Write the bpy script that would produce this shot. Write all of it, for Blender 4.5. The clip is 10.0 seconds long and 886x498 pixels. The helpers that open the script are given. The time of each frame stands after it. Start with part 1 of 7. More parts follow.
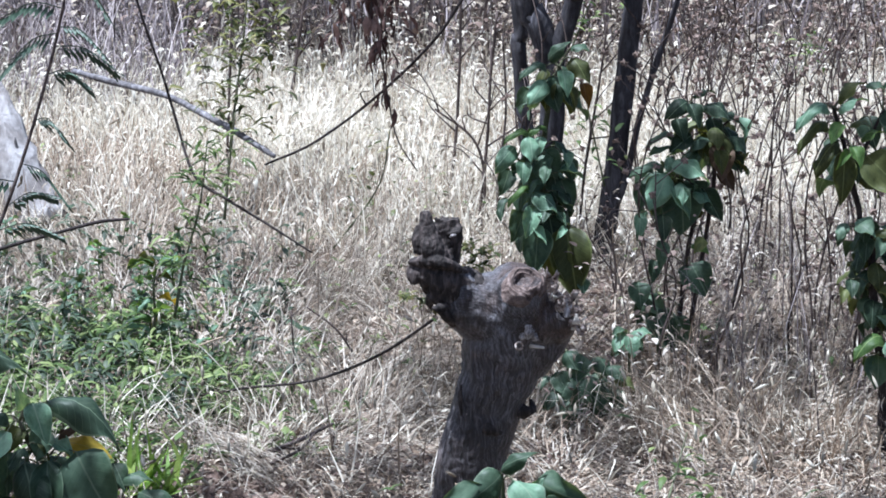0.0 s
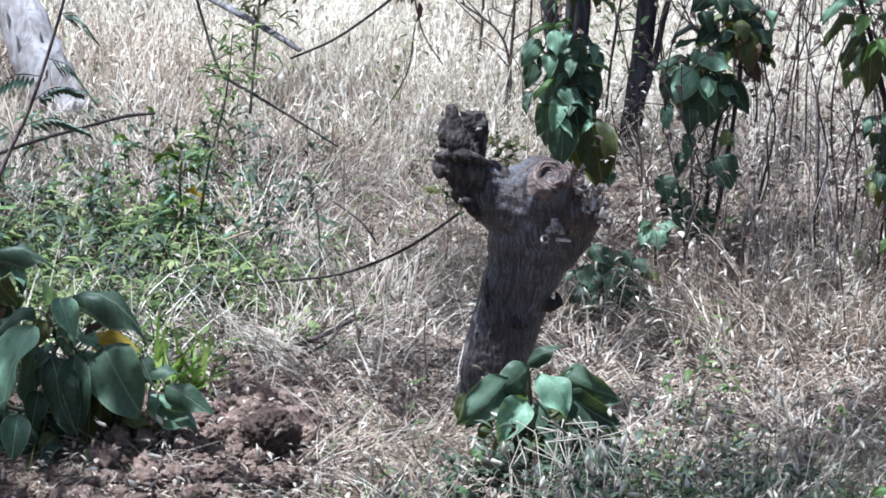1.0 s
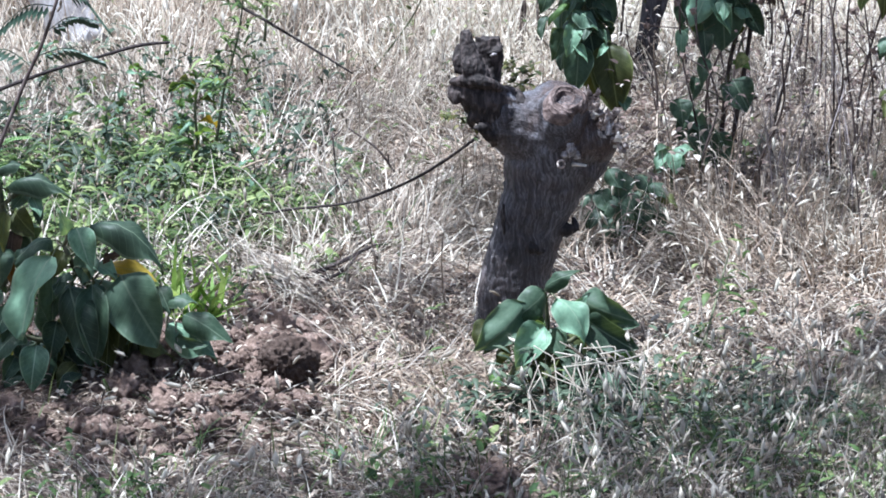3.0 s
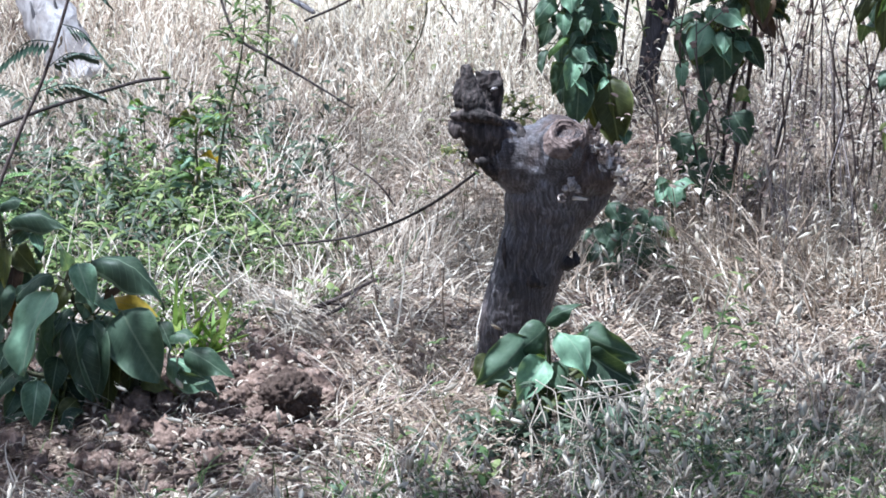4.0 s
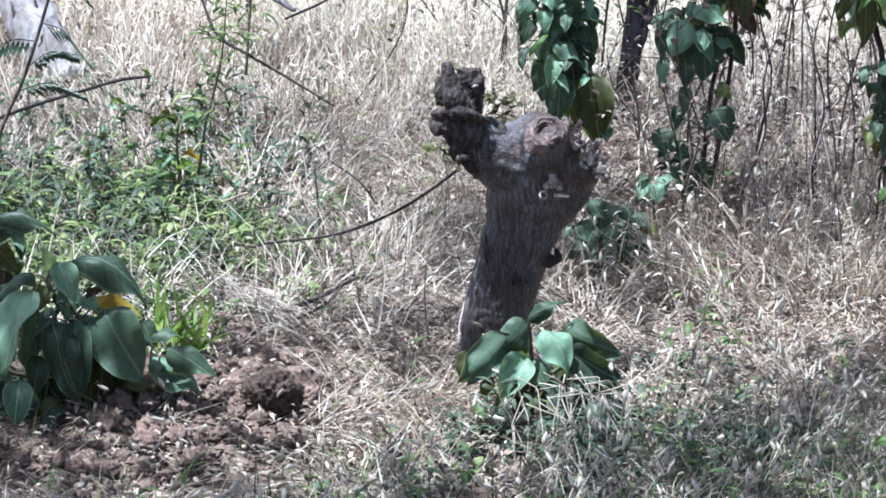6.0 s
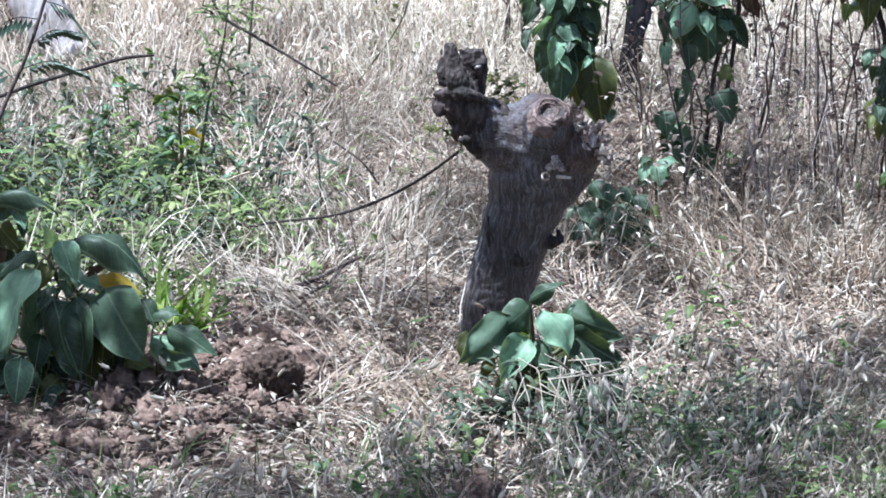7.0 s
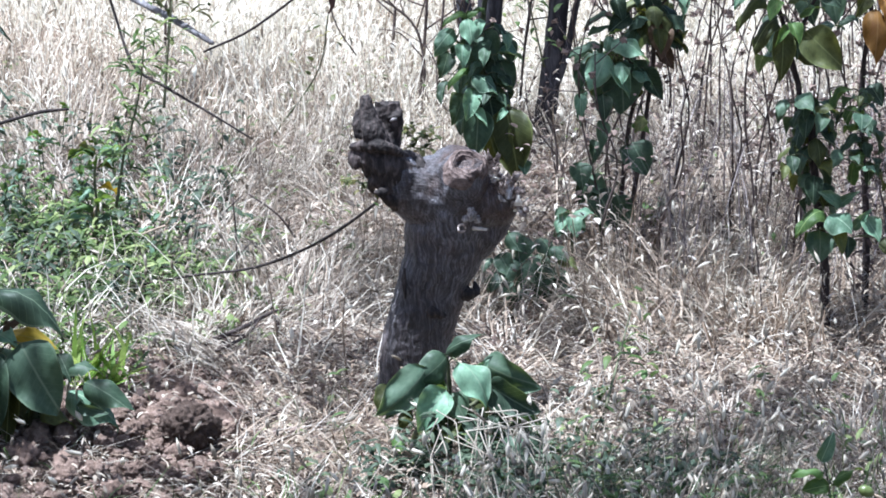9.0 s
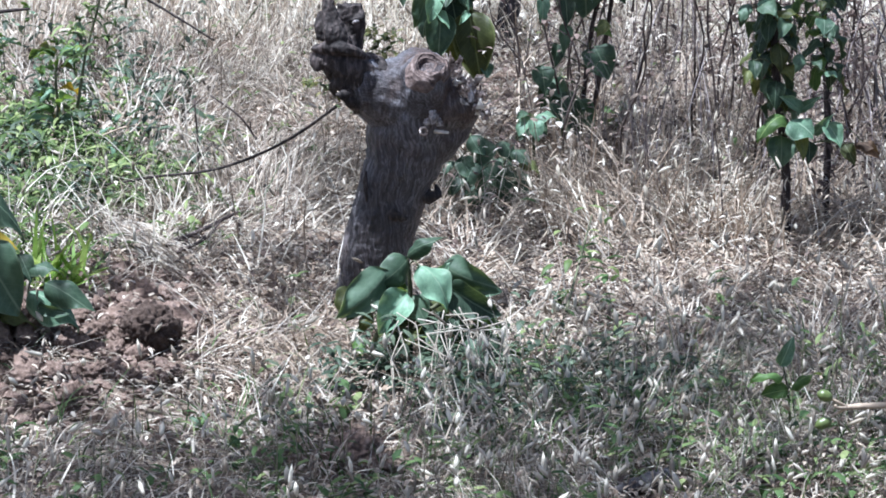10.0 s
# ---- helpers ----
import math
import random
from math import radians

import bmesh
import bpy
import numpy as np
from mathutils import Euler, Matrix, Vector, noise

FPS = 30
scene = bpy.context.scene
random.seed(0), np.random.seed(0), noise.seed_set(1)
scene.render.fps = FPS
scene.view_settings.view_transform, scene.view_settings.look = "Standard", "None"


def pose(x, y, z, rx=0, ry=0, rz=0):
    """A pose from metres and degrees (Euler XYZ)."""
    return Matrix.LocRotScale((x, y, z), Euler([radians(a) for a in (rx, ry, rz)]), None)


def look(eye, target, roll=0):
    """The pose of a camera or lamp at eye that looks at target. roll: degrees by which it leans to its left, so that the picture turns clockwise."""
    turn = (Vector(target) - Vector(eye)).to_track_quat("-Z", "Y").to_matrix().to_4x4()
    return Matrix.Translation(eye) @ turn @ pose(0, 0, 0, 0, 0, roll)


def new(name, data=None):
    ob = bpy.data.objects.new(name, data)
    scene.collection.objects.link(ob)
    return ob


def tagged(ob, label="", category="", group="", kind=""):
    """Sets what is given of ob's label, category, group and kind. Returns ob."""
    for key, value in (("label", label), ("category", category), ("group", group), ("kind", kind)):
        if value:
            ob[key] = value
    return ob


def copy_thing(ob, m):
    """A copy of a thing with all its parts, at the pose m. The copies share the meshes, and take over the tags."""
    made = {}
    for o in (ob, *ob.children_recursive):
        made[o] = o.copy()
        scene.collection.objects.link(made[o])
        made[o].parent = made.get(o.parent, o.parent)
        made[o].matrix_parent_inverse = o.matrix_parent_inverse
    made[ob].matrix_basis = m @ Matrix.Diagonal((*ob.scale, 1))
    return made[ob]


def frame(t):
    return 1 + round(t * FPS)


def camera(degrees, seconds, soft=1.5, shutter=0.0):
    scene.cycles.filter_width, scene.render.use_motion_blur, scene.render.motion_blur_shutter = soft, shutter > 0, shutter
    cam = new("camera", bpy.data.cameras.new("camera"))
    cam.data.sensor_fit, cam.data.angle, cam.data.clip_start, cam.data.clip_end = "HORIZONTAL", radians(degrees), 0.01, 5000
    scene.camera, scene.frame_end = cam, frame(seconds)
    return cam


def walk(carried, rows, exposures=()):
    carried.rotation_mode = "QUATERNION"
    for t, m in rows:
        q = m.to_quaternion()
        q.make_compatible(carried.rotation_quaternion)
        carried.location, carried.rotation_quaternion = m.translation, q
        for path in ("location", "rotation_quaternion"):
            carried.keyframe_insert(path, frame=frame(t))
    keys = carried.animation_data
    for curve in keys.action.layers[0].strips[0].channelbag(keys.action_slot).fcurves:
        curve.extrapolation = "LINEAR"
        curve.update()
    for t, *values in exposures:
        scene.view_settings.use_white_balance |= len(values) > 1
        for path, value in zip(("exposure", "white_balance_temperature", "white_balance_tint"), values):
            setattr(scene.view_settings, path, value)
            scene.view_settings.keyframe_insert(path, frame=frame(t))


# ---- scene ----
# A hand-held long-lens shot from one standing place, turning only.
cam = camera(16.0, 10.0, soft=1.75)
EYE = (0.0, 0.0, 1.6)
TURNS = [
    (0.0, 79.961, -1.053, -0.580),
    (0.2, 79.683, -0.952, -0.362),
    (0.5, 79.186, -0.894, -0.189),
    (0.7, 78.739, -0.961, -0.147),
    (1.0, 78.022, -0.826, -0.144),
    (1.2, 77.683, -0.729, -0.286),
    (1.5, 77.396, -0.890, -0.463),
    (2.0, 77.295, -0.745, -0.711),
    (2.2, 77.054, -0.426, -0.755),
    (2.5, 76.593, -0.471, -0.294),
    (3.0, 76.676, -0.176, 0.017),
    (3.2, 77.127, -0.076, -0.023),
    (4.3, 77.443, 0.041, -0.007),
    (4.5, 77.650, -0.000, 0.000),
    (5.0, 77.955, 0.175, -0.197),
    (5.5, 77.614, 0.200, -0.324),
    (5.7, 77.449, 0.287, -0.353),
    (6.8, 76.958, -0.254, -0.474),
    (7.0, 76.903, -0.150, -0.277),
    (7.5, 76.504, -0.087, 0.548),
    (7.7, 76.239, -0.071, 0.769),
    (8.0, 75.854, -0.038, 0.914),
    (8.2, 75.795, 0.198, 0.772),
    (8.5, 76.909, 0.198, 0.484),
    (8.7, 77.448, 0.094, -0.239),
    (9.0, 77.857, -0.142, -1.834),
    (9.2, 77.286, -0.755, -2.297),
    (9.5, 76.610, -0.729, -2.921),
    (10.0, 76.096, -0.635, -2.441),
]
walk(cam, [(t, pose(*EYE, rx, ry, rz)) for t, rx, ry, rz in TURNS], exposures=[(0.0, 1.10, 5230, 11), (0.7, 1.12, 5230, 11), (2.5, 1.37, 5230, 11), (6.8, 1.37, 5230, 11), (8.3, 1.46, 5230, 11), (9.1, 1.40, 5230, 11), (10.0, 1.31, 5230, 11)])

# ---- light ----
SUN_TO = Vector((-0.28, -0.06, 0.955)).normalized()
world = bpy.data.worlds.new("sky")
scene.world = world
world.use_nodes = True
sky = world.node_tree.nodes.new("ShaderNodeTexSky")
sky.sky_type = 'NISHITA'
sky.sun_disc = False
sky.dust_density, sky.ozone_density = 5.0, 0.4
sky.sun_elevation = math.asin(SUN_TO.z)
sky.sun_rotation = math.atan2(SUN_TO.x, SUN_TO.y)
world.node_tree.links.new(sky.outputs[0], world.node_tree.nodes["Background"].inputs[0])
world.node_tree.nodes["Background"].inputs[1].default_value = 0.074
sun_data = bpy.data.lights.new("sun", 'SUN')
sun_data.energy, sun_data.angle, sun_data.color = 5.0, radians(0.53), (1.0, 0.97, 0.92)
sun = new("sun", sun_data)
sun.matrix_world = look(SUN_TO * 30, (0, 0, 0))

# ---- materials ----


def material(name, rough=0.8, sheen=0.0, spec=0.5):
    m = bpy.data.materials.new(name)
    m.use_nodes = True
    nt = m.node_tree
    b = nt.nodes["Principled BSDF"]
    b.inputs["Roughness"].default_value = rough
    b.inputs["Specular IOR Level"].default_value = spec
    return m, nt, b


def node(nt, kind, **inputs):
    n = nt.nodes.new(kind)
    for k, v in inputs.items():
        n.inputs[k.replace("_", " ")].default_value = v
    return n


def ramp(nt, source, stops):
    r = nt.nodes.new("ShaderNodeValToRGB")
    while len(r.color_ramp.elements) < len(stops):
        r.color_ramp.elements.new(0.5)
    for e, (p, c) in zip(r.color_ramp.elements, stops):
        e.position, e.color = p, (*c, 1)
    nt.links.new(source, r.inputs[0])
    return r.outputs[0]


def coords(nt, scale=(1, 1, 1), kind="Object"):
    tc = nt.nodes.new("ShaderNodeTexCoord")
    mp = nt.nodes.new("ShaderNodeMapping")
    mp.inputs["Scale"].default_value = scale
    nt.links.new(tc.outputs[kind], mp.inputs[0])
    return mp.outputs[0]


def noise_tex(nt, vec, scale, detail=4.0, rough=0.6):
    n = node(nt, "ShaderNodeTexNoise", Scale=scale, Detail=detail, Roughness=rough)
    nt.links.new(vec, n.inputs["Vector"])
    return n.outputs["Fac"]


def mix(nt, fac, a, b, mode="MIX"):
    m = nt.nodes.new("ShaderNodeMix")
    m.data_type, m.blend_type = 'RGBA', mode
    for sock, v in ((m.inputs[0], fac), (m.inputs[6], a), (m.inputs[7], b)):
        if isinstance(v, (int, float)):
            sock.default_value = v
        elif isinstance(v, tuple):
            sock.default_value = (*v, 1)
        else:
            nt.links.new(v, sock)
    return m.outputs[2]


def bump(nt, b, height, strength=0.5, distance=0.01):
    n = node(nt, "ShaderNodeBump", Strength=strength, Distance=distance)
    nt.links.new(height, n.inputs["Height"])
    nt.links.new(n.outputs[0], b.inputs["Normal"])


def thin(nt, b, colour, amount):
    """Lets light through a thin blade: mixes a translucent shader in."""
    t = nt.nodes.new("ShaderNodeBsdfTranslucent")
    nt.links.new(colour, t.inputs["Color"])
    m = nt.nodes.new("ShaderNodeMixShader")
    m.inputs[0].default_value = amount
    nt.links.new(b.outputs[0], m.inputs[1])
    nt.links.new(t.outputs[0], m.inputs[2])
    nt.links.new(m.outputs[0], nt.nodes["Material Output"].inputs[0])


def scattered(name, stops, rough=0.7, through_light=0.25, spec=0.3):
    """For loose stuff: each blade or leaf takes its own colour."""
    m, nt, b = material(name, rough, spec=spec)
    geo = nt.nodes.new("ShaderNodeNewGeometry")
    col = ramp(nt, geo.outputs["Random Per Island"], stops)
    n = noise_tex(nt, coords(nt), 45.0, 2.0)
    shade = ramp(nt, n, [(0.3, (0.72, 0.70, 0.68)), (0.7, (1, 1, 1))])
    col = mix(nt, 1.0, col, shade, "MULTIPLY")
    nt.links.new(col, b.inputs["Base Color"])
    if through_light:
        thin(nt, b, col, through_light)
    return m


STRAW = scattered("dry_straw", [(0.0, (0.10, 0.075, 0.055)), (0.25, (0.25, 0.20, 0.155)), (0.6, (0.44, 0.385, 0.315)), (1.0, (0.70, 0.645, 0.56))])
TAN_STRAW = scattered("tan_straw", [(0.0, (0.13, 0.09, 0.06)), (0.4, (0.32, 0.245, 0.175)), (1.0, (0.58, 0.49, 0.385))])
PALE_STRAW = scattered("pale_straw", [(0.0, (0.36, 0.31, 0.24)), (0.35, (0.61, 0.555, 0.455)), (1.0, (0.85, 0.80, 0.67))], through_light=0.35)
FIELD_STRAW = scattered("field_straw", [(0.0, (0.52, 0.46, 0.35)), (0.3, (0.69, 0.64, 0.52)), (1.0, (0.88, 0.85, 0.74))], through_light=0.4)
FIELD_TAN = scattered("field_tan_straw", [(0.0, (0.19, 0.14, 0.095)), (0.5, (0.41, 0.33, 0.245)), (1.0, (0.66, 0.58, 0.46))], through_light=0.35)
SEED_TAN = scattered("tan_seed_heads", [(0.0, (0.22, 0.18, 0.135)), (0.5, (0.43, 0.37, 0.29)), (1.0, (0.66, 0.59, 0.49))], through_light=0.25)
GREY_STRAW = scattered("grey_straw", [(0.0, (0.10, 0.078, 0.056)), (0.4, (0.27, 0.22, 0.165)), (0.8, (0.46, 0.40, 0.32)), (1.0, (0.66, 0.60, 0.50))])
GREEN_GRASS = scattered("green_grass", [(0.0, (0.035, 0.075, 0.02)), (0.5, (0.09, 0.15, 0.045)), (1.0, (0.22, 0.26, 0.10))])
SEED = scattered("seed_heads", [(0.0, (0.34, 0.28, 0.20)), (0.5, (0.57, 0.51, 0.40)), (1.0, (0.80, 0.75, 0.63))], through_light=0.3)
WEED = scattered("weed_leaves", [(0.0, (0.030, 0.052, 0.018)), (0.3, (0.082, 0.132, 0.040)), (0.65, (0.155, 0.222, 0.072)), (1.0, (0.33, 0.385, 0.16))], 0.5, 0.4, 0.2)
LEAF_DARK = scattered("dull_weed_leaves", [(0.0, (0.03, 0.05, 0.028)), (0.6, (0.07, 0.10, 0.06)), (1.0, (0.15, 0.19, 0.12))], 0.55, 0.25)
TUFT = scattered("tuft_blades", [(0.0, (0.12, 0.23, 0.03)), (0.6, (0.28, 0.43, 0.07)), (1.0, (0.43, 0.54, 0.13))], 0.5, 0.35)
OLIVE = scattered("olive_leaves", [(0.0, (0.045, 0.06, 0.018)), (0.6, (0.12, 0.135, 0.04)), (1.0, (0.27, 0.25, 0.10))], 0.5, 0.35)
DEAD_LEAF = scattered("dead_leaves", [(0.0, (0.045, 0.031, 0.026)), (0.6, (0.12, 0.085, 0.07)), (1.0, (0.26, 0.195, 0.16))], 0.85, 0.15)
HANGING_LEAF = scattered("hanging_dead_leaves", [(0.0, (0.055, 0.030, 0.026)), (0.6, (0.17, 0.098, 0.080)), (1.0, (0.36, 0.24, 0.20))], 0.85, 0.25)
BRUSH = scattered("dry_brush", [(0.0, (0.07, 0.056, 0.058)), (0.5, (0.22, 0.185, 0.185)), (1.0, (0.46, 0.41, 0.40))], 0.85, 0.0)
CANOPY = scattered("canopy_leaves", [(0.0, (0.03, 0.07, 0.02)), (1.0, (0.08, 0.14, 0.04))], 0.5, 0.3)


def soil():
    m, nt, b = material("soil", 0.95, spec=0.2)
    v = coords(nt)
    big = noise_tex(nt, v, 1.3, 3)
    fine = noise_tex(nt, v, 38.0, 6, 0.7)
    a = ramp(nt, fine, [(0.3, (0.058, 0.039, 0.030)), (0.55, (0.18, 0.126, 0.097)), (0.75, (0.33, 0.245, 0.195))])
    g = ramp(nt, fine, [(0.3, (0.075, 0.056, 0.042)), (0.6, (0.18, 0.14, 0.105)), (0.8, (0.30, 0.245, 0.19))])
    f = ramp(nt, big, [(0.42, (0, 0, 0)), (0.6, (1, 1, 1))])
    nt.links.new(mix(nt, f, a, g), b.inputs["Base Color"])
    bump(nt, b, fine, 0.9, 0.02)
    return m


def clod_material(name="clod_earth", tone=1.0):
    m, nt, b = material(name, 0.95, spec=0.15)
    v = coords(nt)
    fine = noise_tex(nt, v, 60.0, 6, 0.75)
    col = ramp(nt, fine, [(p, tuple(tone * v for v in rgb)) for p, rgb in ((0.3, (0.060, 0.040, 0.031)), (0.5, (0.205, 0.145, 0.112)), (0.72, (0.41, 0.31, 0.25)))])
    nt.links.new(col, b.inputs["Base Color"])
    bump(nt, b, fine, 1.0, 0.012)
    return m


def bark(name, dark, mid, light, across=70.0, along=9.0, depth=0.006, rough=0.85):
    """Bark whose grain runs up the stem (z)."""
    m, nt, b = material(name, rough, spec=0.3)
    warp = node(nt, "ShaderNodeTexNoise", Scale=7.0, Detail=2.0)
    v = coords(nt)
    nt.links.new(v, warp.inputs["Vector"])
    add = nt.nodes.new("ShaderNodeVectorMath")
    add.operation = 'MULTIPLY_ADD'
    nt.links.new(warp.outputs["Color"], add.inputs[0])
    add.inputs[1].default_value = (0.06, 0.06, 0.06)
    nt.links.new(v, add.inputs[2])
    mp = nt.nodes.new("ShaderNodeMapping")
    mp.inputs["Scale"].default_value = (across, across, along)
    nt.links.new(add.outputs[0], mp.inputs[0])
    grain = noise_tex(nt, mp.outputs[0], 1.0, 5, 0.65)
    blot = noise_tex(nt, v, 11.0, 4, 0.6)
    col = ramp(nt, grain, [(0.32, dark), (0.5, mid), (0.68, light)])
    shade = ramp(nt, blot, [(0.35, (0.55, 0.52, 0.50)), (0.62, (1, 1, 1))])
    nt.links.new(mix(nt, 1.0, col, shade, "MULTIPLY"), b.inputs["Base Color"])
    bump(nt, b, grain, 1.0, depth)
    return m




def stump_bark():
    """Dry bark: fine upright cracks on the trunk, fingerprint wrinkles on the shoulder, rusty patches, and grey
    weathered ones, stronger on the shoulder as painted sky light.
    """
    m, nt, b = material("stump_bark", 0.5, spec=0.5)
    v = coords(nt)
    warp = node(nt, "ShaderNodeTexNoise", Scale=14.0, Detail=3.0)
    nt.links.new(v, warp.inputs["Vector"])
    add = nt.nodes.new("ShaderNodeVectorMath")
    add.operation = 'MULTIPLY_ADD'
    nt.links.new(warp.outputs["Color"], add.inputs[0])
    add.inputs[1].default_value = (0.04, 0.04, 0.04)
    nt.links.new(v, add.inputs[2])

    def grain(scale, detail, rough):
        mp = nt.nodes.new("ShaderNodeMapping")
        mp.inputs["Scale"].default_value = scale
        nt.links.new(add.outputs[0], mp.inputs[0])
        return noise_tex(nt, mp.outputs[0], 1.0, detail, rough)
    cracks = grain((210, 210, 13), 5, 0.7)
    rings = node(nt, "ShaderNodeTexWave", Scale=50.0, Distortion=9.0, Detail=4.0)
    rings.inputs["Detail Scale"].default_value = 1.6
    rings.wave_type, rings.rings_direction = 'RINGS', 'SPHERICAL'
    shift = nt.nodes.new("ShaderNodeMapping")
    shift.inputs["Location"].default_value = (0.03, 0.10, -0.33)
    nt.links.new(v, shift.inputs[0])
    nt.links.new(shift.outputs[0], rings.inputs["Vector"])
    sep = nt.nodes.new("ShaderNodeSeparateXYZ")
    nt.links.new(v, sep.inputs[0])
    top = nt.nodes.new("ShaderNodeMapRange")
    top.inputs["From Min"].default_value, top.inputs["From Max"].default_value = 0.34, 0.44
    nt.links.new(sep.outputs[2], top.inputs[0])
    fibre = mix(nt, top.outputs[0], cracks, mix(nt, 0.74, ramp(nt, rings.outputs["Fac"], [(0.0, (0.36, 0.36, 0.36)), (1.0, (0.62, 0.62, 0.62))]), cracks))
    patch = noise_tex(nt, v, 9.0, 5, 0.65)
    col = ramp(nt, fibre, [(0.34, (0.012, 0.010, 0.009)), (0.5, (0.050, 0.041, 0.041)), (0.68, (0.18, 0.16, 0.163))])
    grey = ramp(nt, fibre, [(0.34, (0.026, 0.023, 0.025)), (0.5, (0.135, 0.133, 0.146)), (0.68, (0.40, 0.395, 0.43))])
    rust = ramp(nt, fibre, [(0.32, (0.022, 0.013, 0.010)), (0.52, (0.090, 0.056, 0.043)), (0.72, (0.20, 0.145, 0.12))])
    col = mix(nt, ramp(nt, noise_tex(nt, v, 5.5, 3, 0.5), [(0.48, (0, 0, 0)), (0.60, (0.85, 0.85, 0.85))]), col, rust)
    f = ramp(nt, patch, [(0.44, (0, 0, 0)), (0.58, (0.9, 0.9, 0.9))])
    # Keeps the grey mostly on the shoulder: sky light put into the colour.
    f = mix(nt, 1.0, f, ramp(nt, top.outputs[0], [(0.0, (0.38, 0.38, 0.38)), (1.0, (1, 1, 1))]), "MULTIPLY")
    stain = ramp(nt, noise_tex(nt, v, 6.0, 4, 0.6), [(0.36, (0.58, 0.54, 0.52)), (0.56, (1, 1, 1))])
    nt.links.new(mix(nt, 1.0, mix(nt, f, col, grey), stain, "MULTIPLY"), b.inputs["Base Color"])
    bump(nt, b, fibre, 1.0, 0.007)
    return m


STUMP_BARK = stump_bark()
BURNT = bark("burnt_bark", (0.008, 0.006, 0.005), (0.034, 0.027, 0.024), (0.13, 0.103, 0.093), 90, 22, 0.006, 0.75)
TREE_BARK = bark("tree_bark", (0.020, 0.019, 0.022), (0.050, 0.047, 0.053), (0.12, 0.116, 0.126), 60, 12, 0.005)
TWIG_BARK = bark("twig_bark", (0.038, 0.029, 0.026), (0.105, 0.08, 0.07), (0.20, 0.16, 0.145), 90, 20, 0.002)
DARK_TWIG = bark("dark_twig_bark", (0.012, 0.009, 0.009), (0.032, 0.024, 0.022), (0.085, 0.066, 0.060), 90, 20, 0.002)
WEED_STEM = bark("weed_stem", (0.030, 0.022, 0.020), (0.080, 0.058, 0.050), (0.16, 0.125, 0.11), 90, 20, 0.002)
PALE_BARK = bark("pale_bark", (0.26, 0.24, 0.23), (0.46, 0.44, 0.43), (0.62, 0.60, 0.59), 40, 6, 0.006)
GREY_WOOD = bark("grey_wood", (0.065, 0.060, 0.063), (0.14, 0.134, 0.138), (0.28, 0.27, 0.28), 60, 14, 0.004)
GREEN_STEM = bark("green_stem", (0.05, 0.06, 0.03), (0.12, 0.13, 0.07), (0.22, 0.21, 0.14), 60, 12, 0.002)
ROTTEN = bark("rotten_wood", (0.025, 0.016, 0.012), (0.32, 0.25, 0.21), (0.78, 0.72, 0.66), 70, 90, 0.008)
KNOT_WOOD = bark("knot_wood", (0.07, 0.06, 0.057), (0.40, 0.365, 0.35), (0.74, 0.71, 0.69), 160, 120, 0.008)


def cut_wood():
    """Weathered saw cut: rings round the local z axis."""
    m, nt, b = material("cut_wood", 0.85, spec=0.25)
    v = coords(nt)
    w = node(nt, "ShaderNodeTexWave", Scale=38.0, Distortion=5.5, Detail=3.0)
    w.wave_type, w.rings_direction = 'RINGS', 'Z'
    nt.links.new(v, w.inputs["Vector"])
    n = noise_tex(nt, v, 30, 4)
    col = ramp(nt, w.outputs["Fac"], [(0.1, (0.045, 0.03, 0.025)), (0.6, (0.15, 0.108, 0.09)), (1.0, (0.30, 0.235, 0.205))])
    col = mix(nt, 1.0, col, ramp(nt, n, [(0.35, (0.5, 0.45, 0.42)), (0.6, (1, 1, 1))]), "MULTIPLY")
    col = mix(nt, 0.7, col, ramp(nt, noise_tex(nt, v, 60, 5, 0.7), [(0.32, (0.020, 0.014, 0.012)), (0.52, (0.14, 0.102, 0.088)), (0.72, (0.34, 0.275, 0.245))]))
    nt.links.new(col, b.inputs["Base Color"])
    bump(nt, b, mix(nt, 0.85, w.outputs["Fac"], n), 1.0, 0.010)
    return m


CUT = cut_wood()


